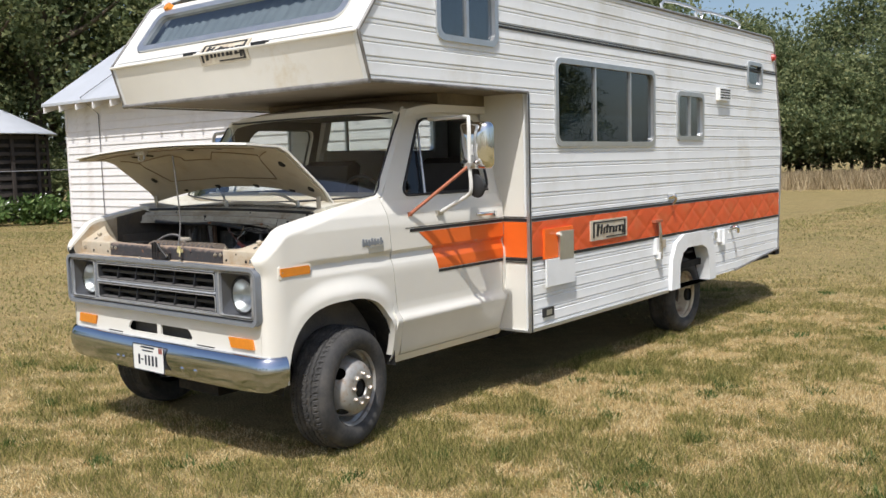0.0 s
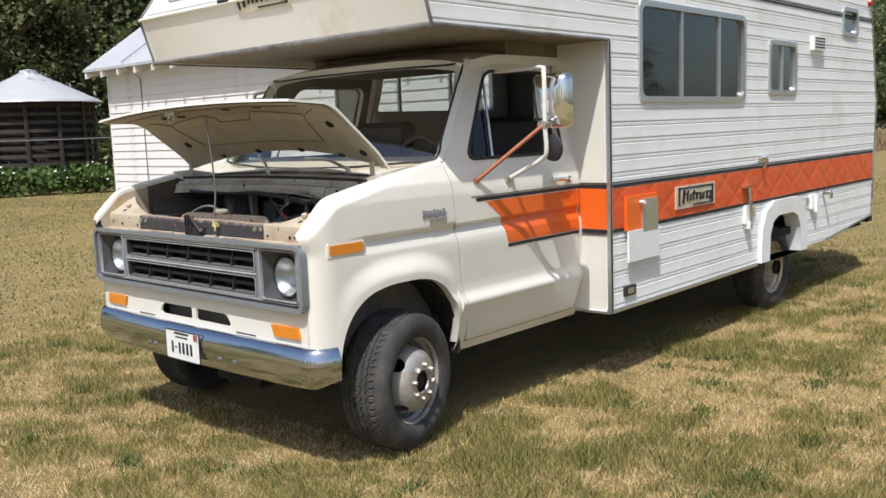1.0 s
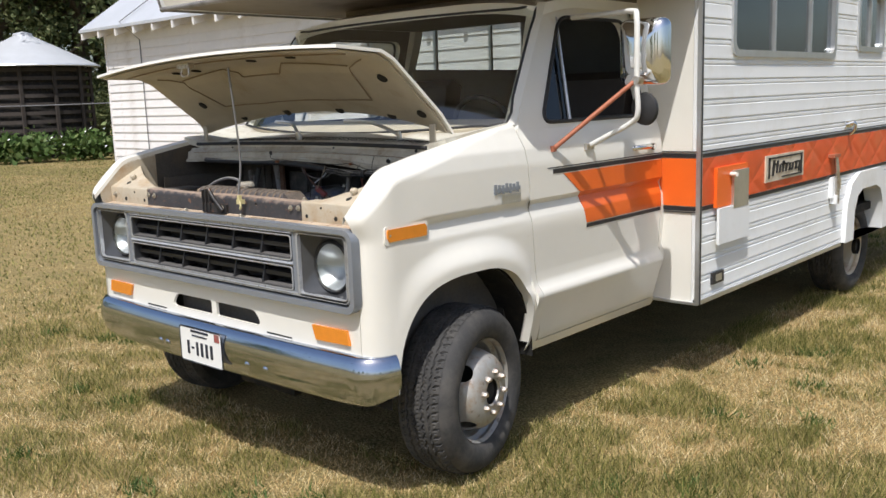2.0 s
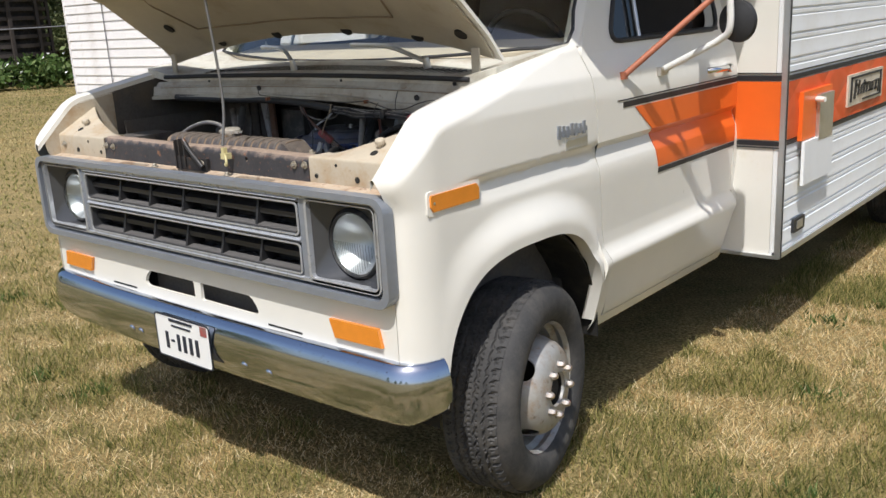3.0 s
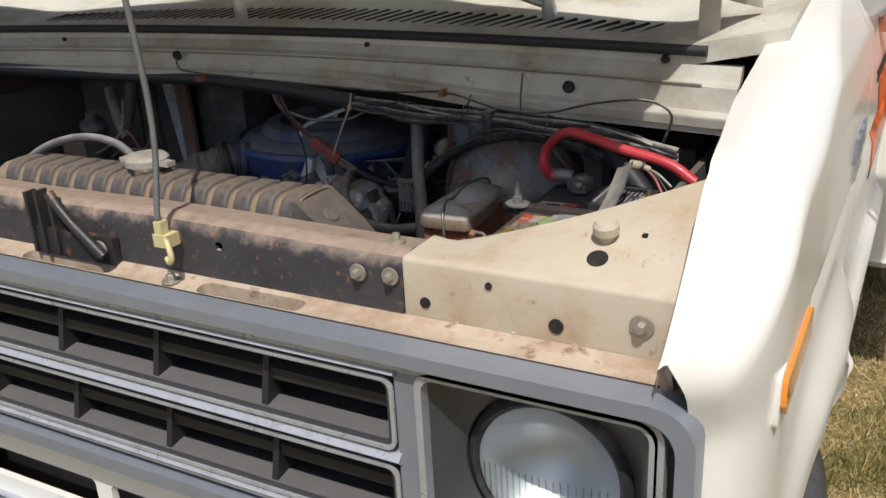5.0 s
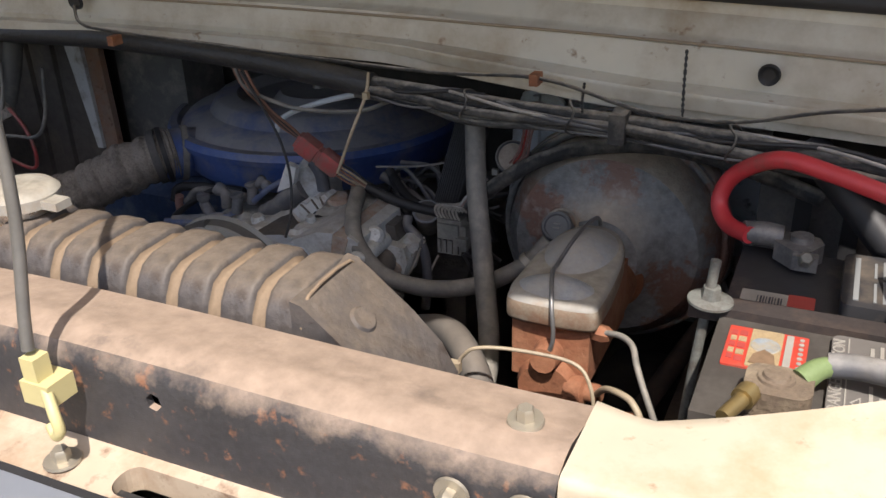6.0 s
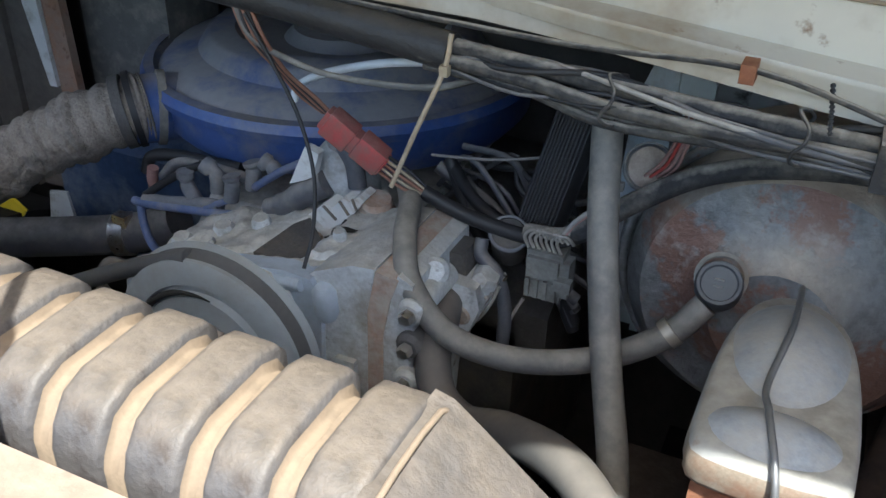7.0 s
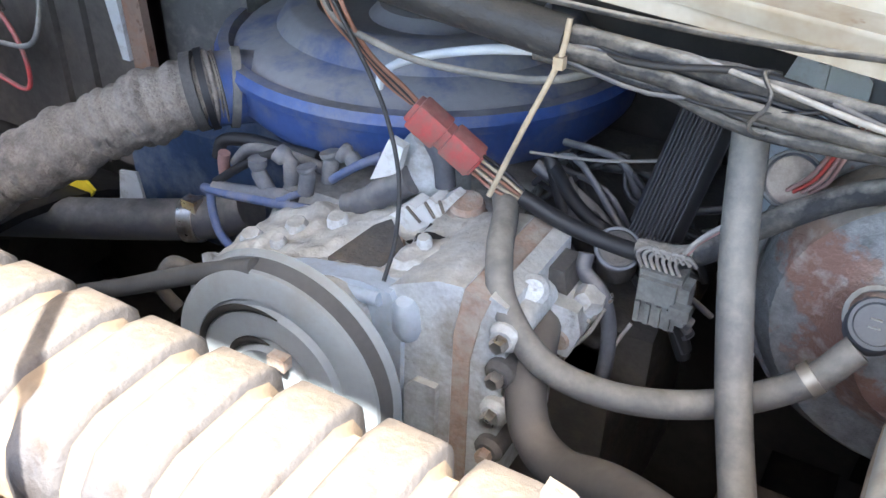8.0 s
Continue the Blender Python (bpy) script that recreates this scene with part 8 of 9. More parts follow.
for word, y, size in (("DANGER", 0.191, 0.0115), ("POISON", 0.243, 0.0115)):
    lettering = bpy.data.curves.new("lettering", "FONT")
    lettering.body, lettering.size, lettering.extrude = word, size, 0.0005
    holder = bpy.data.objects.new("lettering", lettering)
    words = bmesh.new()
    words.from_mesh(bpy.data.meshes.new_from_object(holder))
    bpy.data.objects.remove(holder)
    bmesh.ops.transform(words, matrix=Matrix.Translation((0.7105, y, 1.1684)) @ Matrix.Rotation(radians(90), 4, "Z"), verts=words.verts)
    part("warning_word", words, M["label_w"], bt, "pale printed word " + word)
for k in range(8):
    w = [0.004 * ((3 * k + j) % 4) for j in range(2)]
    part("label_bar", boxes((0.727 + 0.0062 * k, 0.7295 + 0.0062 * k, 0.196, 0.230 - w[0], 1.1675, 1.1687), (0.727 + 0.0062 * k, 0.7295 + 0.0062 * k, 0.246, 0.284 - w[1], 1.1675, 1.1687)), M["label_w"], bt)
part("warning_sign", tube([(0.722, 0.200, 1.1682), (0.722, 0.214, 1.1682), (0.7165, 0.207, 1.1682), (0.722, 0.200, 1.1682)], 0.0006, 6, curve=False), M["label_w"], bt)
for x0, x1, y0, y1, m, top in ((0.632, 0.667, 0.322, 0.347, "label_w", 1.1645), (0.667, 0.687, 0.323, 0.349, "label_d", 1.1645), (0.632, 0.687, 0.230, 0.285, "label_r", 1.1645), (0.648, 0.670, 0.232, 0.284, "label_y", 1.1652), (0.672, 0.677, 0.234, 0.283, "label_w", 1.1652)):
    part("label", prism(rounded(x0, x1, y0, y1, 0.0012, 2), "z", 1.1625, top), M[m], bt)
part("label_art", lathe([(0.0, 0.0006), (0.010, 0.0006), (0.0105, 0.0)], (0.659, 0.262, 1.1652), (0, 0, 1), 20), M["label_c"], bt, "pale blue round picture on the label")
part("label_art", prism([(0.650, 0.236), (0.668, 0.236), (0.666, 0.250), (0.659, 0.256), (0.652, 0.248)], "z", 1.1650, 1.1660), M["label_b"], bt)
for k in range(9):
    part("label_bar", boxes((0.6445 + 0.0022 * k, 0.6445 + 0.0022 * k + (0.0007, 0.0013, 0.0010)[k % 3], 0.326, 0.338, 1.164, 1.1652)), M["ink"], bt)
for k in range(8):
    part("label_dot", lathe([(0, 0.0010), (0.0018, 0.0008), (0.0018, 0)], (0.6825, 0.234 + 0.0065 * k, 1.1645), (0, 0, 1), 8), M["label_w"], bt)
for k in range(5):
    part("label_bar", boxes((0.6345, 0.6385, 0.238 + 0.0085 * k, 0.244 + 0.0085 * k, 1.164, 1.1652), (0.6400, 0.6455, 0.236 + 0.0092 * k, 0.2425 + 0.0092 * k, 1.164, 1.1652)), M["label_y"] if k % 2 else M["label_d"], bt)
hd = part("hold_down_rod", tube([(0.596, 0.296, 0.95), (0.604, 0.300, 1.08), (0.614, 0.304, 1.206)], 0.0042, 8, curve=False), M["dull"], bt, "threaded battery hold-down rod")
part("hold_down_washer", lathe([(0.0, 0.003), (0.014, 0.0035), (0.0175, 0.002), (0.0175, 0.0), (0.0, -0.001)], (0.613, 0.303, 1.171), (0.05, 0, 1), 24), M["dull"], hd, "dull plated washer")
part("hold_down_nut", lathe([(0.0, 0.010), (0.007, 0.010), (0.008, 0.0)], (0.613, 0.303, 1.174), (0.05, 0, 1), 6), M["dull"], hd)
part("hold_down_bar", boxes((0.598, 0.802, 0.297, 0.318, 1.158, 1.170)), M["bar"], bt, "dark rusty hold-down bar", bevel=0.003)
tm = part("battery_terminal", prism(rounded(0.652, 0.694, 0.176, 0.212, 0.010, 3), "z", 1.163, 1.182), M["clamp"], bt, "corroded tan battery clamp", bevel=0.004)
part("post_ring", lathe([(0.0, 0.004), (0.008, 0.004), (0.009, 0.002), (0.0115, 0.002), (0.0125, -0.002)], (0.671, 0.196, 1.182), (0, 0, 1), 20), M["clamp"], tm)
part("terminal_bolt", tube([(0.645, 0.150, 1.176), (0.652, 0.166, 1.178), (0.658, 0.182, 1.180)], 0.0052, 10, curve=False), M["brass"], tm, "brass clamp bolt")
part("bolt_nut", tube([(0.6535, 0.170, 1.1785), (0.657, 0.179, 1.1795)], 0.0078, 6, curve=False), M["brass"], tm)
part("cable_end", tube([(0.686, 0.206, 1.178), (0.694, 0.214, 1.183), (0.704, 0.222, 1.184)], lambda t: 0.0085 - 0.002 * t, 12), M["green"], bt, "green corroded cable end")
part("ground_cable", tube([(0.700, 0.221, 1.184), (0.72, 0.222, 1.186), (0.75, 0.218, 1.186), (0.79, 0.212, 1.18), (0.83, 0.21, 1.16)], 0.0085, 10), M["hose_d"], bt)
part("red_cable", tube([(0.628, 0.405, 1.185), (0.606, 0.430, 1.182), (0.595, 0.447, 1.196), (0.606, 0.447, 1.222), (0.642, 0.425, 1.248), (0.686, 0.412, 1.245), (0.730, 0.402, 1.236), (0.80, 0.395, 1.222), (0.84, 0.39, 1.20)], 0.0076, 14, 8), M["redcable"], rv, "thick red battery cable")
lug = part("cable_lug", tube([(0.622, 0.412, 1.184), (0.640, 0.418, 1.183), (0.652, 0.420, 1.181)], 0.0102, 14, 4), M["clamp_g"], rv, "grey lead cable lug")
part("lug_clamp", prism([(0.648, 0.407), (0.653, 0.428), (0.668, 0.429), (0.683, 0.424), (0.687, 0.412), (0.678, 0.394), (0.664, 0.391)], "z", 1.166, 1.183), M["clamp_g"], lug, "scarred lead post clamp", bevel=0.005)
part("clamp_post", lathe([(0.0, 0.006), (0.009, 0.005), (0.010, -0.01)], (0.669, 0.414, 1.183), (0, 0, 1), 16), M["clamp_g"], lug)
part("clamp_jaw", boxes((0.664, 0.684, 0.386, 0.396, 1.168, 1.181)), M["clamp_g"], lug, bevel=0.0035)
part("lug_bolt", lathe([(0.0, 0.009), (0.0045, 0.009), (0.0062, 0.007), (0.0066, 0.0)], (0.674, 0.388, 1.177), (0.15, -0.7, 0.65), 6), M["dull"], lug, "steel clamp bolt")
hb = part("heater_box", boxes((0.62, 0.80, 0.56, 0.70, 0.95, 1.20)), M["iron"], rv, "dark grey heater box", bevel=0.01)
for x in (0.655, 0.700):
    part("box_rib", boxes((x, x + 0.016, 0.545, 0.562, 0.95, 1.19)), M["wire_k"], hb, bevel=0.004)
part("strut_tube", tube([(0.66, 0.50, 1.24), (0.75, 0.45, 1.16), (0.82, 0.40, 1.09)], 0.016, 10, curve=False), M["wire_k"], rv)
sol = part("starter_relay", boxes((0.768, 0.806, 0.276, 0.378, 1.05, 1.176), (0.772, 0.802, 0.284, 0.370, 1.176, 1.181)), M["solenoid"], rv, "rusty brown dust-caked relay box", bevel=0.004)
for y in (0.300, 0.352):
    part("relay_stud", lathe([(0.0, 0.014), (0.003, 0.014), (0.003, 0.006), (0.006, 0.006), (0.006, 0.0)], (0.787, y, 1.181), (0, 0, 1), 8), M["brass"], sol)
part("rubber_flap", grid(lambda v, u: Vector((interp(v, (0, 0.5, 1), (0.741, 0.748, 0.748)) + 0.019 * u, interp(v, (0, 0.5, 1), (0.355, 0.288, 0.212)) + 0.006 * u, interp(v, (0, 0.35, 0.7, 1), (1.222, 1.210, 1.194, 1.183)) + 0.010 * u * u)), lin(0, 1, 14), lin(0, 1, 6), thick=(0.001, 0, -0.004)), M["flap"], rv, "dusty grey rubber flap beside the battery", smooth=60)
wc = part("wire_coupling", tube([(0.752, 0.376, 1.222), (0.766, 0.377, 1.221), (0.780, 0.378, 1.216)], lambda t: 0.0068 - 0.0022 * (t > 0.55), 10, 6), M["tie"], rv, "cream plastic wire coupling")
part("coupling_band", tube([(0.769, 0.377, 1.2205), (0.772, 0.377, 1.2195)], 0.0078, 10, curve=False), M["wire_k"], wc)
for k in range(3):
    part("coupling_wire", tube([(0.780, 0.378 - 0.004 * k, 1.216), (0.795, 0.370 - 0.010 * k, 1.212), (0.815, 0.360 - 0.014 * k, 1.200 - 0.006 * k)], 0.0018, 6), M[("wire_p", "wire_k", "redpt")[k]], rv)


# ---- the ground and the grass ----
def ground_material():
    m = bpy.data.materials.new("dry_mown_lawn")
    m.use_nodes = True
    nt = m.node_tree
    L, b = nt.links.new, nt.nodes["Principled BSDF"]
    co = nt.nodes.new("ShaderNodeTexCoord")

    def tex(s, d=5.0):
        n = nt.nodes.new("ShaderNodeTexNoise")
        n.inputs["Scale"].default_value, n.inputs["Detail"].default_value = s, d
        L(co.outputs["Object"], n.inputs["Vector"])
        return n.outputs["Fac"]

    def ramp(f, stops):
        r = nt.nodes.new("ShaderNodeValToRGB")
        while len(r.color_ramp.elements) < len(stops):
            r.color_ramp.elements.new(0.5)
        for e, (p, c) in zip(r.color_ramp.elements, stops):
            e.position, e.color = p, (*c, 1)
        L(f, r.inputs[0])
        return r.outputs[0]

    big = ramp(tex(1.3), [(0.36, (0.080, 0.105, 0.030)), (0.46, (0.25, 0.185, 0.075)), (0.56, (0.44, 0.315, 0.14)), (0.68, (0.105, 0.125, 0.040))])
    mid = ramp(tex(6.5, 6), [(0.33, (0.10, 0.105, 0.036)), (0.5, (0.28, 0.21, 0.085)), (0.68, (0.54, 0.40, 0.19))])
    fine = ramp(tex(75.0, 4), [(0.32, (0.055, 0.044, 0.020)), (0.5, (0.26, 0.195, 0.088)), (0.70, (0.56, 0.45, 0.23))])
    far = ramp(tex(0.20, 4), [(0.36, (0.11, 0.135, 0.045)), (0.48, (0.20, 0.195, 0.080)), (0.58, (0.30, 0.245, 0.115)), (0.66, (0.14, 0.16, 0.056))])
    nf = nt.nodes.new("ShaderNodeMix")
    nf.data_type = "RGBA"
    nf.inputs[0].default_value = 0.5
    L(big, nf.inputs[6]), L(far, nf.inputs[7])
    prev = nf.outputs[2]
    for fac, c in ((0.45, mid), (0.58, fine)):
        n = nt.nodes.new("ShaderNodeMix")
        n.data_type = "RGBA"
        n.inputs[0].default_value = fac
        L(prev, n.inputs[6]), L(c, n.inputs[7])
        prev = n.outputs[2]
    L(prev, b.inputs["Base Color"])
    b.inputs["Roughness"].default_value, b.inputs["Specular IOR Level"].default_value = 0.9, 0.15
    bp = nt.nodes.new("ShaderNodeBump")
    bp.inputs["Strength"].default_value, bp.inputs["Distance"].default_value = 0.8, 0.03
    L(tex(60.0, 6), bp.inputs["Height"])
    L(bp.outputs[0], b.inputs["Normal"])
    return m


def ramp_material(name, stops, rough=0.8, trans=0.0):
    """A colour from a ramp over the islands of a mesh, for blades and leaves."""
    m = bpy.data.materials.new(name)
    m.use_nodes = True
    nt = m.node_tree
    L, b = nt.links.new, nt.nodes["Principled BSDF"]
    g = nt.nodes.new("ShaderNodeNewGeometry")
    r = nt.nodes.new("ShaderNodeValToRGB")
    while len(r.color_ramp.elements) < len(stops):
        r.color_ramp.elements.new(0.5)
    for e, (p, c) in zip(r.color_ramp.elements, stops):
        e.position, e.color = p, (*c, 1)
    L(g.outputs["Random Per Island"], r.inputs[0])
    L(r.outputs[0], b.inputs["Base Color"])
    b.inputs["Roughness"].default_value, b.inputs["Specular IOR Level"].default_value = rough, 0.25
    if trans:
        t, mx = nt.nodes.new("ShaderNodeBsdfTranslucent"), nt.nodes.new("ShaderNodeMixShader")
        L(r.outputs[0], t.inputs[0])
        mx.inputs[0].default_value = trans
        L(b.outputs[0], mx.inputs[1]), L(t.outputs[0], mx.inputs[2])
        L(mx.outputs[0], nt.nodes["Material Output"].inputs[0])
    return m


gb = bmesh.new()
rings = [0.0, 1.5, 3, 5, 8, 12, 18, 26, 40, 70, 140, 400, 1500, 4000]
def ground_z(x, y):
    r = math.hypot(x, y - 3)
    return 0.020 * noise.noise(Vector((x * 0.5, y * 0.5, 0))) * min(1, r / 6) - 0.012
rows = [[gb.verts.new((r * math.cos(2 * math.pi * k / 64), 3 + r * math.sin(2 * math.pi * k / 64), ground_z(r * math.cos(2 * math.pi * k / 64), 3 + r * math.sin(2 * math.pi * k / 64)))) for k in range(64)] for r in rings[1:]]
c0 = gb.verts.new((0, 3, -0.012))
for k in range(64):
    gb.faces.new((c0, rows[0][k], rows[0][(k + 1) % 64]))
for a, b in zip(rows, rows[1:]):
    for k in range(64):
        gb.faces.new((a[k], b[k], b[(k + 1) % 64], a[(k + 1) % 64]))
ground = part("ground", gb, ground_material(), None, "dry mown lawn, straw and green in patches", kind="structure")
tagged(ground, category="lawn")


def blades(name, x, y, h, w, lean, material, label, z=None, seed=3):
    """One triangle a blade, all in one mesh."""
    rng = np.random.default_rng(seed)
    n = len(x)
    a = rng.uniform(0, 2 * np.pi, n)
    ex, ey = np.cos(a) * w / 2, np.sin(a) * w / 2
    b = rng.uniform(0, 2 * np.pi, n)
    l = lean * h * rng.uniform(0.2, 1.0, n)
    z = np.full(n, -0.012) if z is None else z
    co = np.empty((n, 3, 3))
    co[:, 0] = np.c_[x - ex, y - ey, z]
    co[:, 1] = np.c_[x + ex, y + ey, z]
    co[:, 2] = np.c_[x + np.cos(b) * l, y + np.sin(b) * l, z + h]
    me = bpy.data.meshes.new(name)
    me.from_pydata(co.reshape(-1, 3), [], np.arange(3 * n).reshape(-1, 3))
    me.materials.append(material)
    return tagged(new(name, me), label, "grass", kind="stuff")


def patch(x, y):
    """How green the lawn is, slowly varying."""
    r = np.random.default_rng(77)
    out = np.zeros(len(x))
    for wave, amp in ((3.2, 0.13), (2.3, 0.14), (1.5, 0.15), (1.1, 0.14), (0.8, 0.13), (0.6, 0.13), (0.45, 0.12), (0.33, 0.12), (0.25, 0.11), (0.17, 0.09)):
        a, p, q = r.uniform(0, 6.28), r.uniform(0, 6.28), r.uniform(0, 6.28)
        u, v = x * np.cos(a) + y * np.sin(a), -x * np.sin(a) + y * np.cos(a)
        out += amp * np.sin(u * 6.28 / wave + p + 1.3 * np.sin(v * 6.28 / (wave * 1.3) + q))
    return 0.5 + out * 2.1


straw = ramp_material("straw_blades", [(0.0, (0.13, 0.080, 0.036)), (0.14, (0.42, 0.26, 0.11)), (0.4, (0.72, 0.51, 0.235)), (0.7, (0.87, 0.69, 0.38)), (1.0, (0.94, 0.83, 0.57))], 0.8, 0.35)
green = ramp_material("green_blades", [(0.0, (0.060, 0.078, 0.022)), (0.4, (0.180, 0.188, 0.052)), (0.75, (0.37, 0.330, 0.110)), (1.0, (0.62, 0.49, 0.22))], 0.7, 0.35)
rng = np.random.default_rng(5)
NB = 1420000
gx, gy = rng.uniform(-5.0, 6.5, NB), rng.uniform(-2.8, 11.0, NB)
d = np.hypot(gx - 2.0, (gy - 1.8) * 0.9)
keep = rng.uniform(0, 1, NB) < np.clip(1.25 - d / 6.0, 0.0, 1.0) * np.clip((gy + 2.8) / 0.5, 0.0, 1.0)
keep &= ~((gx < -1.6) & (gy > 4.0))
keep &= ~((np.abs(gx) < 0.85) & (gy > 0.5) & (gy < 6.8))
gx, gy = gx[keep], gy[keep]
g = patch(gx, gy) + rng.normal(0, 0.26, len(gx)) > 0.44
tuft = np.clip(patch(gx, gy), 0, 1.4)
h = rng.uniform(0.012, 0.042, len(gx)) * (0.70 + 0.75 * tuft) * rng.choice((1.0, 1.0, 1.0, 1.6), len(gx))
blades("grass", gx[~g], gy[~g], h[~g] * 0.85, 0.0034, 1.5, straw, "dry straw-coloured mown grass", seed=1)
blades("grass", gx[g], gy[g], h[g], 0.0040, 1.0, green, "green mown grass tufts", seed=2)
fx, fy = rng.uniform(-26, 22, 420000), rng.uniform(-4.0, 34, 420000)
ok = (np.hypot(fx - 4, fy + 2) < 38) & (rng.uniform(0, 1, len(fx)) < np.clip((np.hypot(fx - 2.0, (fy - 1.8) * 0.9) - 3.0) / 4.5, 0, 1)) & ~((fx < -2.9) & (fx > -13) & (fy > 6.3))
fx, fy = fx[ok], fy[ok]
fg = patch(fx * 0.3, fy * 0.3) + rng.normal(0, 0.25, len(fx)) > np.where(fx < -1.5, 0.12, 0.42)
far_straw = ramp_material("far_straw_blades", [(0.0, (0.18, 0.12, 0.05)), (0.4, (0.44, 0.34, 0.15)), (1.0, (0.66, 0.54, 0.29))], 0.8, 0.3)
far_green = ramp_material("far_green_blades", [(0.0, (0.09, 0.105, 0.032)), (0.5, (0.22, 0.220, 0.072)), (1.0, (0.42, 0.38, 0.145))], 0.75, 0.3)
blades("far_grass", fx[~fg], fy[~fg], rng.uniform(0.015, 0.040, int((~fg).sum())), 0.017, 1.2, far_straw, "dry straw-coloured mown grass", seed=11)
blades("far_grass", fx[fg], fy[fg], rng.uniform(0.015, 0.045, int(fg.sum())), 0.018, 1.1, far_green, "green mown grass tufts", seed=12)
# clover and weed tufts
weed = ramp_material("weed_leaves", [(0.0, (0.045, 0.085, 0.020)), (0.6, (0.085, 0.14, 0.035)), (1.0, (0.15, 0.20, 0.06))], 0.6, 0.3)
cx, cy = rng.uniform(-3, 5.5, 140), rng.uniform(-1.5, 8, 140)
ok = ~((np.abs(cx) < 1.1) & (cy > 0) & (cy < 7.2))
cx, cy = cx[ok], cy[ok]
wx = (cx[:, None] + rng.normal(0, 0.05, (len(cx), 70))).ravel()
wy = (cy[:, None] + rng.normal(0, 0.05, (len(cx), 70))).ravel()
blades("weed_tufts", wx, wy, rng.uniform(0.015, 0.05, len(wx)), 0.013, 1.4, weed, "small green weeds in the lawn", seed=4)

# ---- the shed ----
M.update(
    board=mat("white_painted_boards", (0.80, 0.78, 0.78), 0.6, var=0.05, scale=3, dirt=(0.62, 0.58, 0.55), dirt_at=0.66, dirt_scale=2, random_var=0.12),
    roof=mat("pale_metal_roof", (0.55, 0.57, 0.61), 0.45, 0.2, var=0.06, scale=1.5),
    bark=mat("bark", (0.11, 0.085, 0.06), 0.9, var=0.3, scale=5, bump=0.6, bump_scale=14),
    slat=mat("weathered_crib_slats", (0.045, 0.036, 0.031), 0.8, var=0.25, scale=4),
    cable=mat("grey_cable", (0.16, 0.16, 0.17), 0.6, var=0.1),
)
SX0, SX1, SY0, SY1, SZ = -12.95, -3.2, 6.5, 11.3, 2.95
shed = thing("shed", (-8, 9, 0), "white painted shed with lap siding and a pale metal roof", "shed")
part("wall", boxes((SX0 + 0.03, SX1, SY0 + 0.02, SY0 + 0.14, 0, SZ + 0.1), (SX0 + 0.03, SX1, SY1 - 0.14, SY1, 0, SZ + 0.1), (SX1 - 0.12, SX1, SY0, SY1, 0, SZ + 0.1), (SX0 + 0.03, SX0 + 0.14, SY0 + 0.1, SY1, 0, SZ + 0.1)), M["board"], shed)
RID, RZ = (SY0 + SY1) / 2, SZ + 1.95
for y0, y1 in ((SY0 - 0.35, RID), (SY1 + 0.35, RID)):
    part("roof", grid(lambda x, v, y0=y0, y1=y1: Vector((x, y0 + (y1 - y0) * v, SZ + 0.06 + (RZ - SZ - 0.06) * v)), lin(SX0 - 0.3, SX1 + 0.3, 12), lin(0, 1, 3), thick=(0, 0, -0.05)), M["roof"], shed, "pale metal roof")
part("gable", prism([(SY0 + 0.05, SZ), (SY1, SZ), (RID, RZ - 0.1)], "x", SX0 + 0.03, SX0 + 0.12), M["board"], shed)
part("gable", prism([(SY0 + 0.05, SZ), (SY1, SZ), (RID, RZ - 0.1)], "x", SX1 - 0.12, SX1), M["board"], shed)
bmb = prism([(-0.012, 0.0), (-0.022, 0.0), (-0.006, 0.15), (0.004, 0.15)], "x", 0, SX1 - SX0)
pieces("board", bmb, M["board"], [Matrix.Translation((SX0, SY0 + 0.012, 0.06 + 0.149 * k)) for k in range(19)], shed)
raft = prism([(-0.34, -0.02), (-0.34, -0.14), (0.05, -0.02), (0.05, 0.08)], "x", 0, 0.05)
pieces("rafter_tail", raft, M["board"], [Matrix.Translation((SX0 - 0.25 + 0.62 * k, SY0, SZ + 0.02)) for k in range(16)], shed)
part("corner_board", boxes((SX0 - 0.01, SX0 + 0.03, SY0 - 0.02, SY0 + 0.10, 0, SZ)), M["board"], shed)
part("lightning_cable", tube([(-11.72, SY0 + 2.0, SZ + 1.72), (-11.70, SY0 - 0.37, SZ + 0.1), (-11.68, SY0 - 0.02, SZ - 0.2), (-11.65, SY0 - 0.03, 0.1)], 0.009, 6, curve=False), M["cable"], shed, "grey cable running down the wall")

# ---- the round corn crib ----
def crib_at(x, y):
    cr = thing("corn_crib", (x, y, 0), "round dark corn crib with a conical metal roof", "corn crib")
    c = Vector((x, y, 0))
    part("roof", lathe([(0.0, 4.22), (0.30, 4.15), (0.32, 4.06), (2.35, 3.05), (2.38, 3.00), (2.2, 2.98)], c, (0, 0, 1), 24), M["roof"], cr, "pale conical metal roof", smooth=12)
    for k in range(10):
        part("ring_slat", lathe([(1.95, 0.3 + 0.28 * k), (1.98, 0.3 + 0.28 * k), (1.98, 0.42 + 0.28 * k), (1.95, 0.42 + 0.28 * k)], c, (0, 0, 1), 24, closed=True), M["slat"], cr)
    part("inner_wall", lathe([(1.85, 0.0), (1.85, 3.03)], c, (0, 0, 1), 24), M["void"], cr)
    for k in range(12):
        a = 2 * math.pi * k / 12
        part("post", boxes((x + 2.0 * math.cos(a) - 0.05, x + 2.0 * math.cos(a) + 0.05, y + 2.0 * math.sin(a) - 0.05, y + 2.0 * math.sin(a) + 0.05, 0, 3.03)), M["slat"], cr)
    return cr


crib_at(-28.0, 11.55)
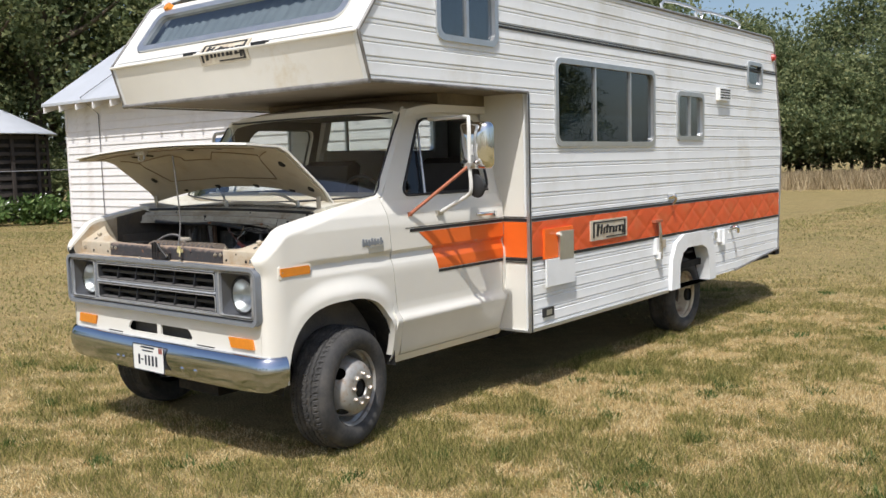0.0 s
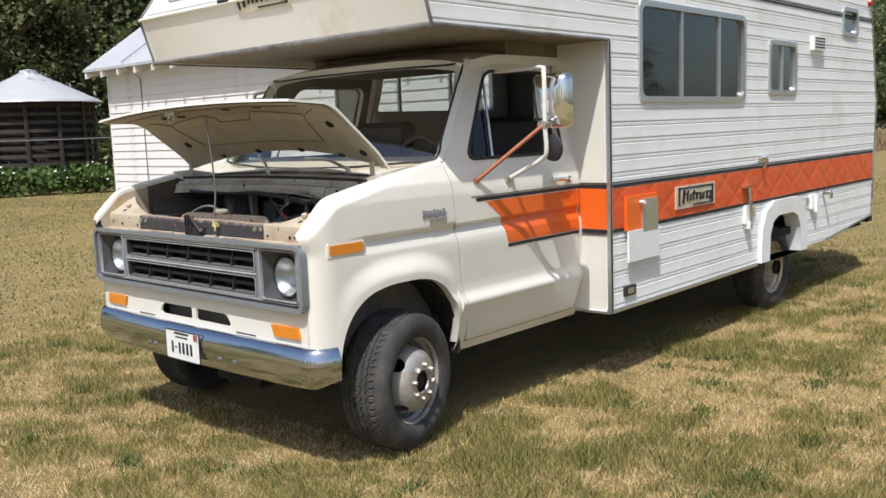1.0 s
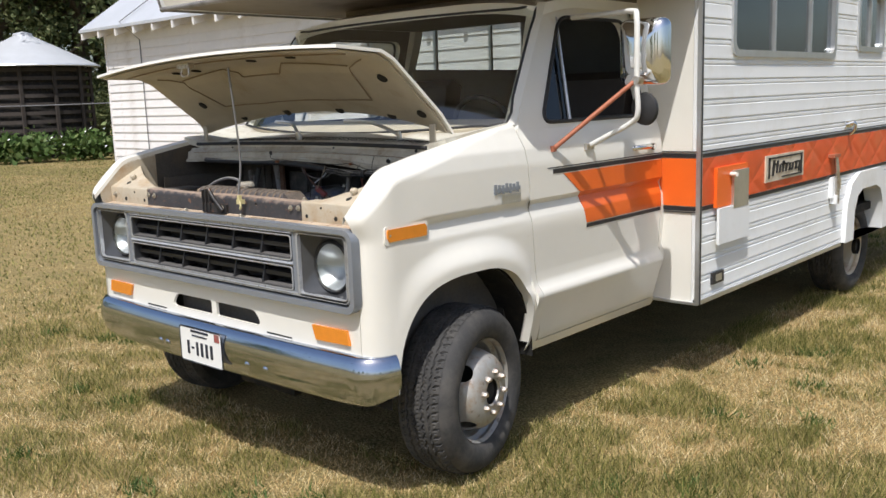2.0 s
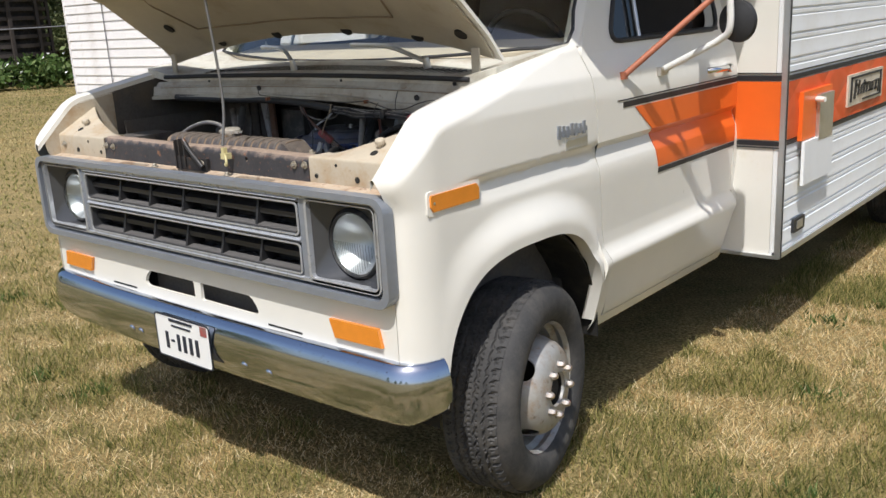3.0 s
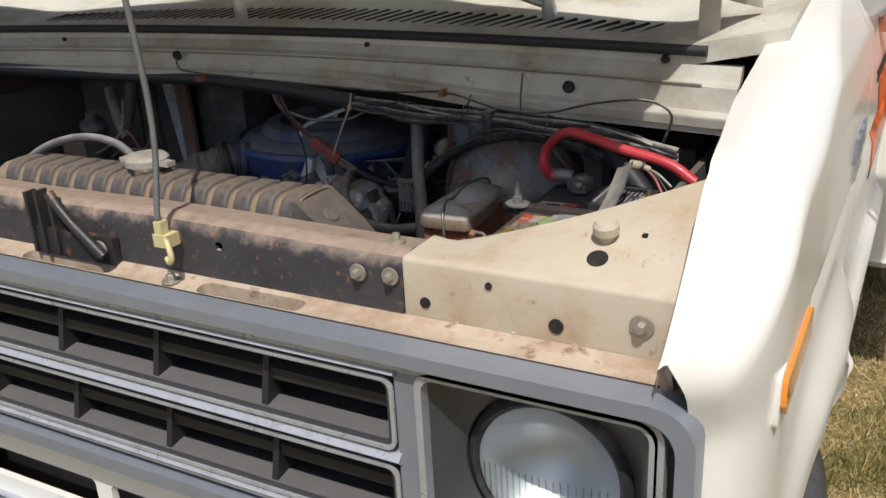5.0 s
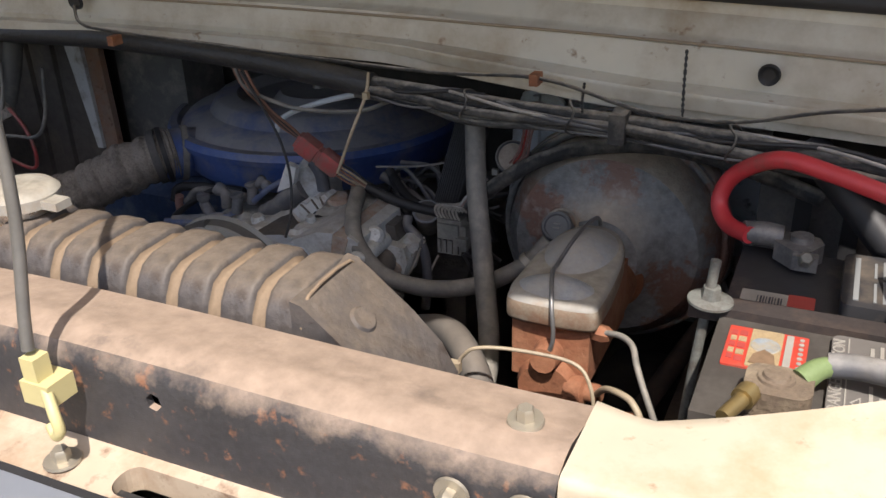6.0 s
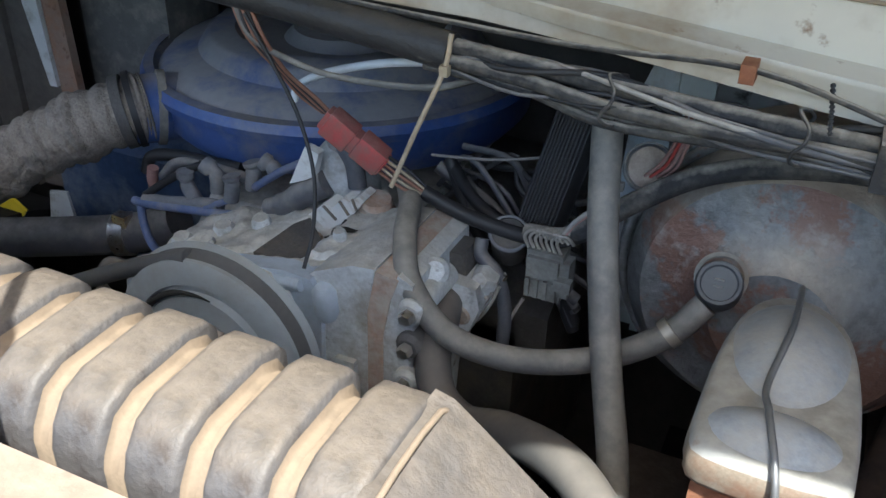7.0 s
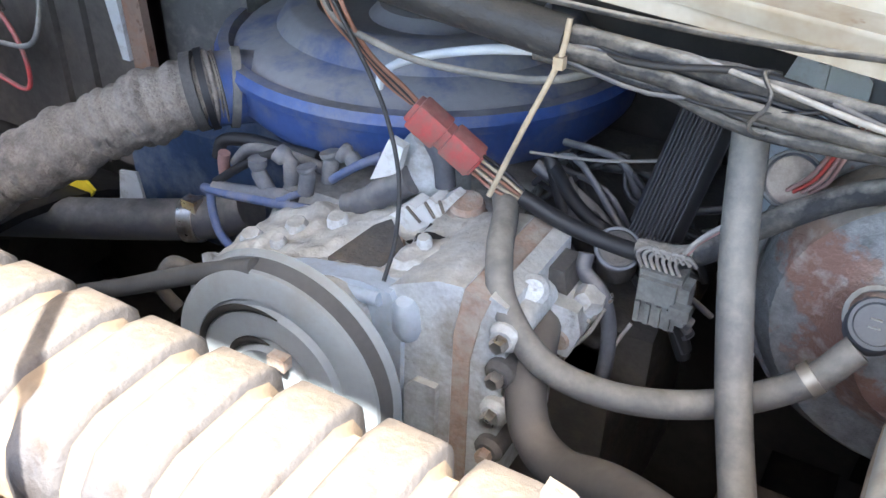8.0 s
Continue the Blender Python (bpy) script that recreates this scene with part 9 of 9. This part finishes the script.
tagged(part("fence_cable", tube([(-27.2, 6.5, 1.75), (-25.6, 10.9, 1.72), (-24.4, 14.5, 1.75)], 0.02, 6), M["cable"], None), "pale cable strung before the crib", "cable")

# ---- trees ----
def tree_mesh(seed, height, spread, leaf, trunk_r):
    r = random.Random(seed)
    tk = bmesh.new()
    top = height * 0.62
    tube([(0, 0, -0.1), (r.uniform(-.2, .2), r.uniform(-.2, .2), top * 0.5), (r.uniform(-.5, .5), r.uniform(-.5, .5), top)], trunk_r, 9, 5, tk, (trunk_r, trunk_r * 0.35))
    ends = []
    for k in range(13):
        a, z0 = r.uniform(0, 6.283), r.uniform(0.16, 0.60) * height
        ln = spread * r.uniform(0.45, 1.0) * (1.1 - 0.5 * z0 / height)
        e = Vector((math.cos(a) * ln, math.sin(a) * ln, z0 + r.uniform(0.08, 0.32) * height))
        tube([(0, 0, z0), (e.x * 0.5, e.y * 0.5, z0 + (e.z - z0) * 0.35), tuple(e)], trunk_r * 0.3, 5, 4, tk, (trunk_r * 0.38, trunk_r * 0.08))
        ends.append(e)
    ends += [Vector((r.uniform(-.3, .3) * spread, r.uniform(-.3, .3) * spread, height * r.uniform(0.75, 0.97))) for _ in range(6)]
    rg = np.random.default_rng(seed)
    pts = []
    for e in ends:
        for _ in range(12):
            c = np.array(e) + rg.normal(0, 1, 3) * np.array((0.20 * spread, 0.20 * spread, 0.085 * height))
            n = 62 if height > 6 else 34
            pts.append(c + rg.normal(0, 1, (n, 3)) * np.array((0.085 * spread, 0.085 * spread, 0.034 * height)))
    P = np.vstack(pts)
    P = P[P[:, 2] > 0.10 * height]
    n = len(P)
    u, v = rg.normal(0, 1, (n, 3)), rg.normal(0, 1, (n, 3))
    u /= np.linalg.norm(u, axis=1)[:, None]
    v -= u * (u * v).sum(1)[:, None]
    v /= np.linalg.norm(v, axis=1)[:, None]
    s = leaf * rg.uniform(0.5, 1.2, n)[:, None]
    co = np.stack([P - u * s, P + u * s * 0.3 - v * s * 0.62, P + u * s * 0.6 + v * s * 0.62], 1).reshape(-1, 3)
    me = bpy.data.meshes.new("crown")
    me.from_pydata(co, [], np.arange(3 * n).reshape(-1, 3))
    return tk, me


leafm = ramp_material("tree_leaves", [(0.0, (0.072, 0.104, 0.048)), (0.5, (0.155, 0.190, 0.084)), (0.85, (0.26, 0.285, 0.130)), (1.0, (0.36, 0.37, 0.18))], 0.55, 0.45)
kinds = []
for seed, hh, sp, lf, tr in ((1, 13.5, 5.0, 0.165, 0.42), (2, 11.0, 4.4, 0.155, 0.30), (3, 9.0, 4.0, 0.145, 0.24), (4, 5.0, 2.6, 0.12, 0.10)):
    tk, me = tree_mesh(seed, hh, sp, lf, tr)
    e = thing("tree", (0, 0, 0), "tall leafy shade tree with a dense dark crown" if hh > 6 else "low leafy thicket tree", "tree", "trees round the lawn")
    part("trunk", tk, M["bark"], e, "brown bark")
    me.materials.append(leafm)
    cr = new("crown", me)
    cr.parent = e
    kinds.append(e)
rt = random.Random(11)
def plant(kind, x, y, s):
    return copy_thing(kinds[kind], Matrix.Translation((x, y, 0)) @ Matrix.Rotation(rt.uniform(0, 6.28), 4, "Z") @ Matrix.Scale(s, 4))
def around(bearing, far, jitter=1.5):
    """A place by compass bearing (degrees from the vehicle's length) and distance."""
    a = radians(bearing)
    return 4 + far * math.sin(a) + rt.uniform(-jitter, jitter), -2.5 + far * math.cos(a) + rt.uniform(-jitter, jitter)
spots = []
for k in range(13):        # the wood behind the crib
    spots.append((rt.choice((0, 0, 1)), *around(-84 + 2.6 * k, 41 + 5 * (k % 3)), rt.uniform(0.85, 1.2)))
for k in range(12):        # and behind the shed
    spots.append((rt.choice((0, 1)), *around(-51 + 2.4 * k, 47 + 5 * (k % 3)), rt.uniform(0.75, 1.0)))
for k in range(18):        # the wood beyond the mown field
    spots.append((rt.choice((1, 1, 2)), *around(-27 + 1.75 * k, 51 + 4 * (k % 3)), rt.uniform(0.70, 0.98) * (1 if k < 5 else 0.82)))
for k in range(34):
    spots.append((3, *around(-28 + 0.95 * k, 48.5 + 0.6 * (k % 3), 0.5), rt.uniform(0.75, 1.25)))
for k in range(10):
    spots.append((3, *around(-80 + 2.6 * k, 39, 1.0), rt.uniform(0.5, 0.8)))
for k in range(12):        # far round the rest of the lawn
    spots.append((rt.choice((0, 1)), *around(30 + 20 * k, 110 if k < 6 else 75, 6), rt.uniform(0.8, 1.1)))
for kd, x, y, s in spots:
    plant(kd, x, y, s)
for e, (bearing, far) in zip(kinds, ((-66.5, 41), (-12, 58), (-18, 57), (-22, 49))):
    e.location = (*around(bearing, far), 0)

# strip of tall dry grass before the wood, and the bushes before the crib
n = 60000
t = rng.uniform(0, 1, n)
br = np.radians(-32 + 40 * t)
far = 46 + rng.normal(0, 1.3, n)
hx, hy = 4 + far * np.sin(br), -2.5 + far * np.cos(br)
hay = ramp_material("dry_tall_grass", [(0.0, (0.24, 0.18, 0.10)), (0.5, (0.38, 0.30, 0.18)), (1.0, (0.52, 0.42, 0.27))], 0.85, 0.2)
blades("tall_dry_grass", hx, hy, rng.uniform(0.25, 0.95, n), 0.05, 0.7, hay, "strip of tall dry grass before the wood", seed=6)


def bush(x, y, r, n, seed):
    rg = np.random.default_rng(seed)
    e = thing("bush", (x, y, 0), "low broad-leaved garden bush with pale flowers", "bush", "bushes before the crib")
    P = rg.normal(0, 1, (n, 3)) * np.array((r * 0.5, r * 0.4, 0.22)) + np.array((x, y, 0.42))
    P = P[P[:, 2] > 0.05]
    u, v = rg.normal(0, 1, (len(P), 3)), rg.normal(0, 1, (len(P), 3))
    u /= np.linalg.norm(u, axis=1)[:, None]
    v -= u * (u * v).sum(1)[:, None]
    v /= np.linalg.norm(v, axis=1)[:, None]
    s = 0.11 * rg.uniform(0.5, 1.2, len(P))[:, None]
    me = bpy.data.meshes.new("leaves")
    me.from_pydata(np.stack([P - u * s, P - v * s * 0.6, P + u * s, P + v * s * 0.6], 1).reshape(-1, 3), [], np.arange(4 * len(P)).reshape(-1, 4))
    me.materials.append(bushm)
    ob = new("leaves", me)
    ob.parent, ob.matrix_parent_inverse = e, Matrix.Translation((-x, -y, 0))
    Q = P[::60] + np.array((0, 0, 0.06))
    fl = bmesh.new()
    for q in Q:
        lathe([(0.0, 0.03), (0.05, 0.0), (0.0, -0.02)], q, (0, -0.6, 0.8), 5, fl)
    part("flowers", fl, M["plate"], e, "pale flowers", smooth=0, kind="stuff")


bushm = ramp_material("bush_leaves", [(0.0, (0.045, 0.085, 0.020)), (0.6, (0.09, 0.15, 0.04)), (1.0, (0.19, 0.24, 0.09))], 0.6, 0.25)
for k in range(9):
    bush(-25.4 + 0.27 * k + rt.uniform(-.3, .3), 7.4 + 0.68 * k + rt.uniform(-.2, .2), rt.uniform(0.55, 0.85), 520, 20 + k)
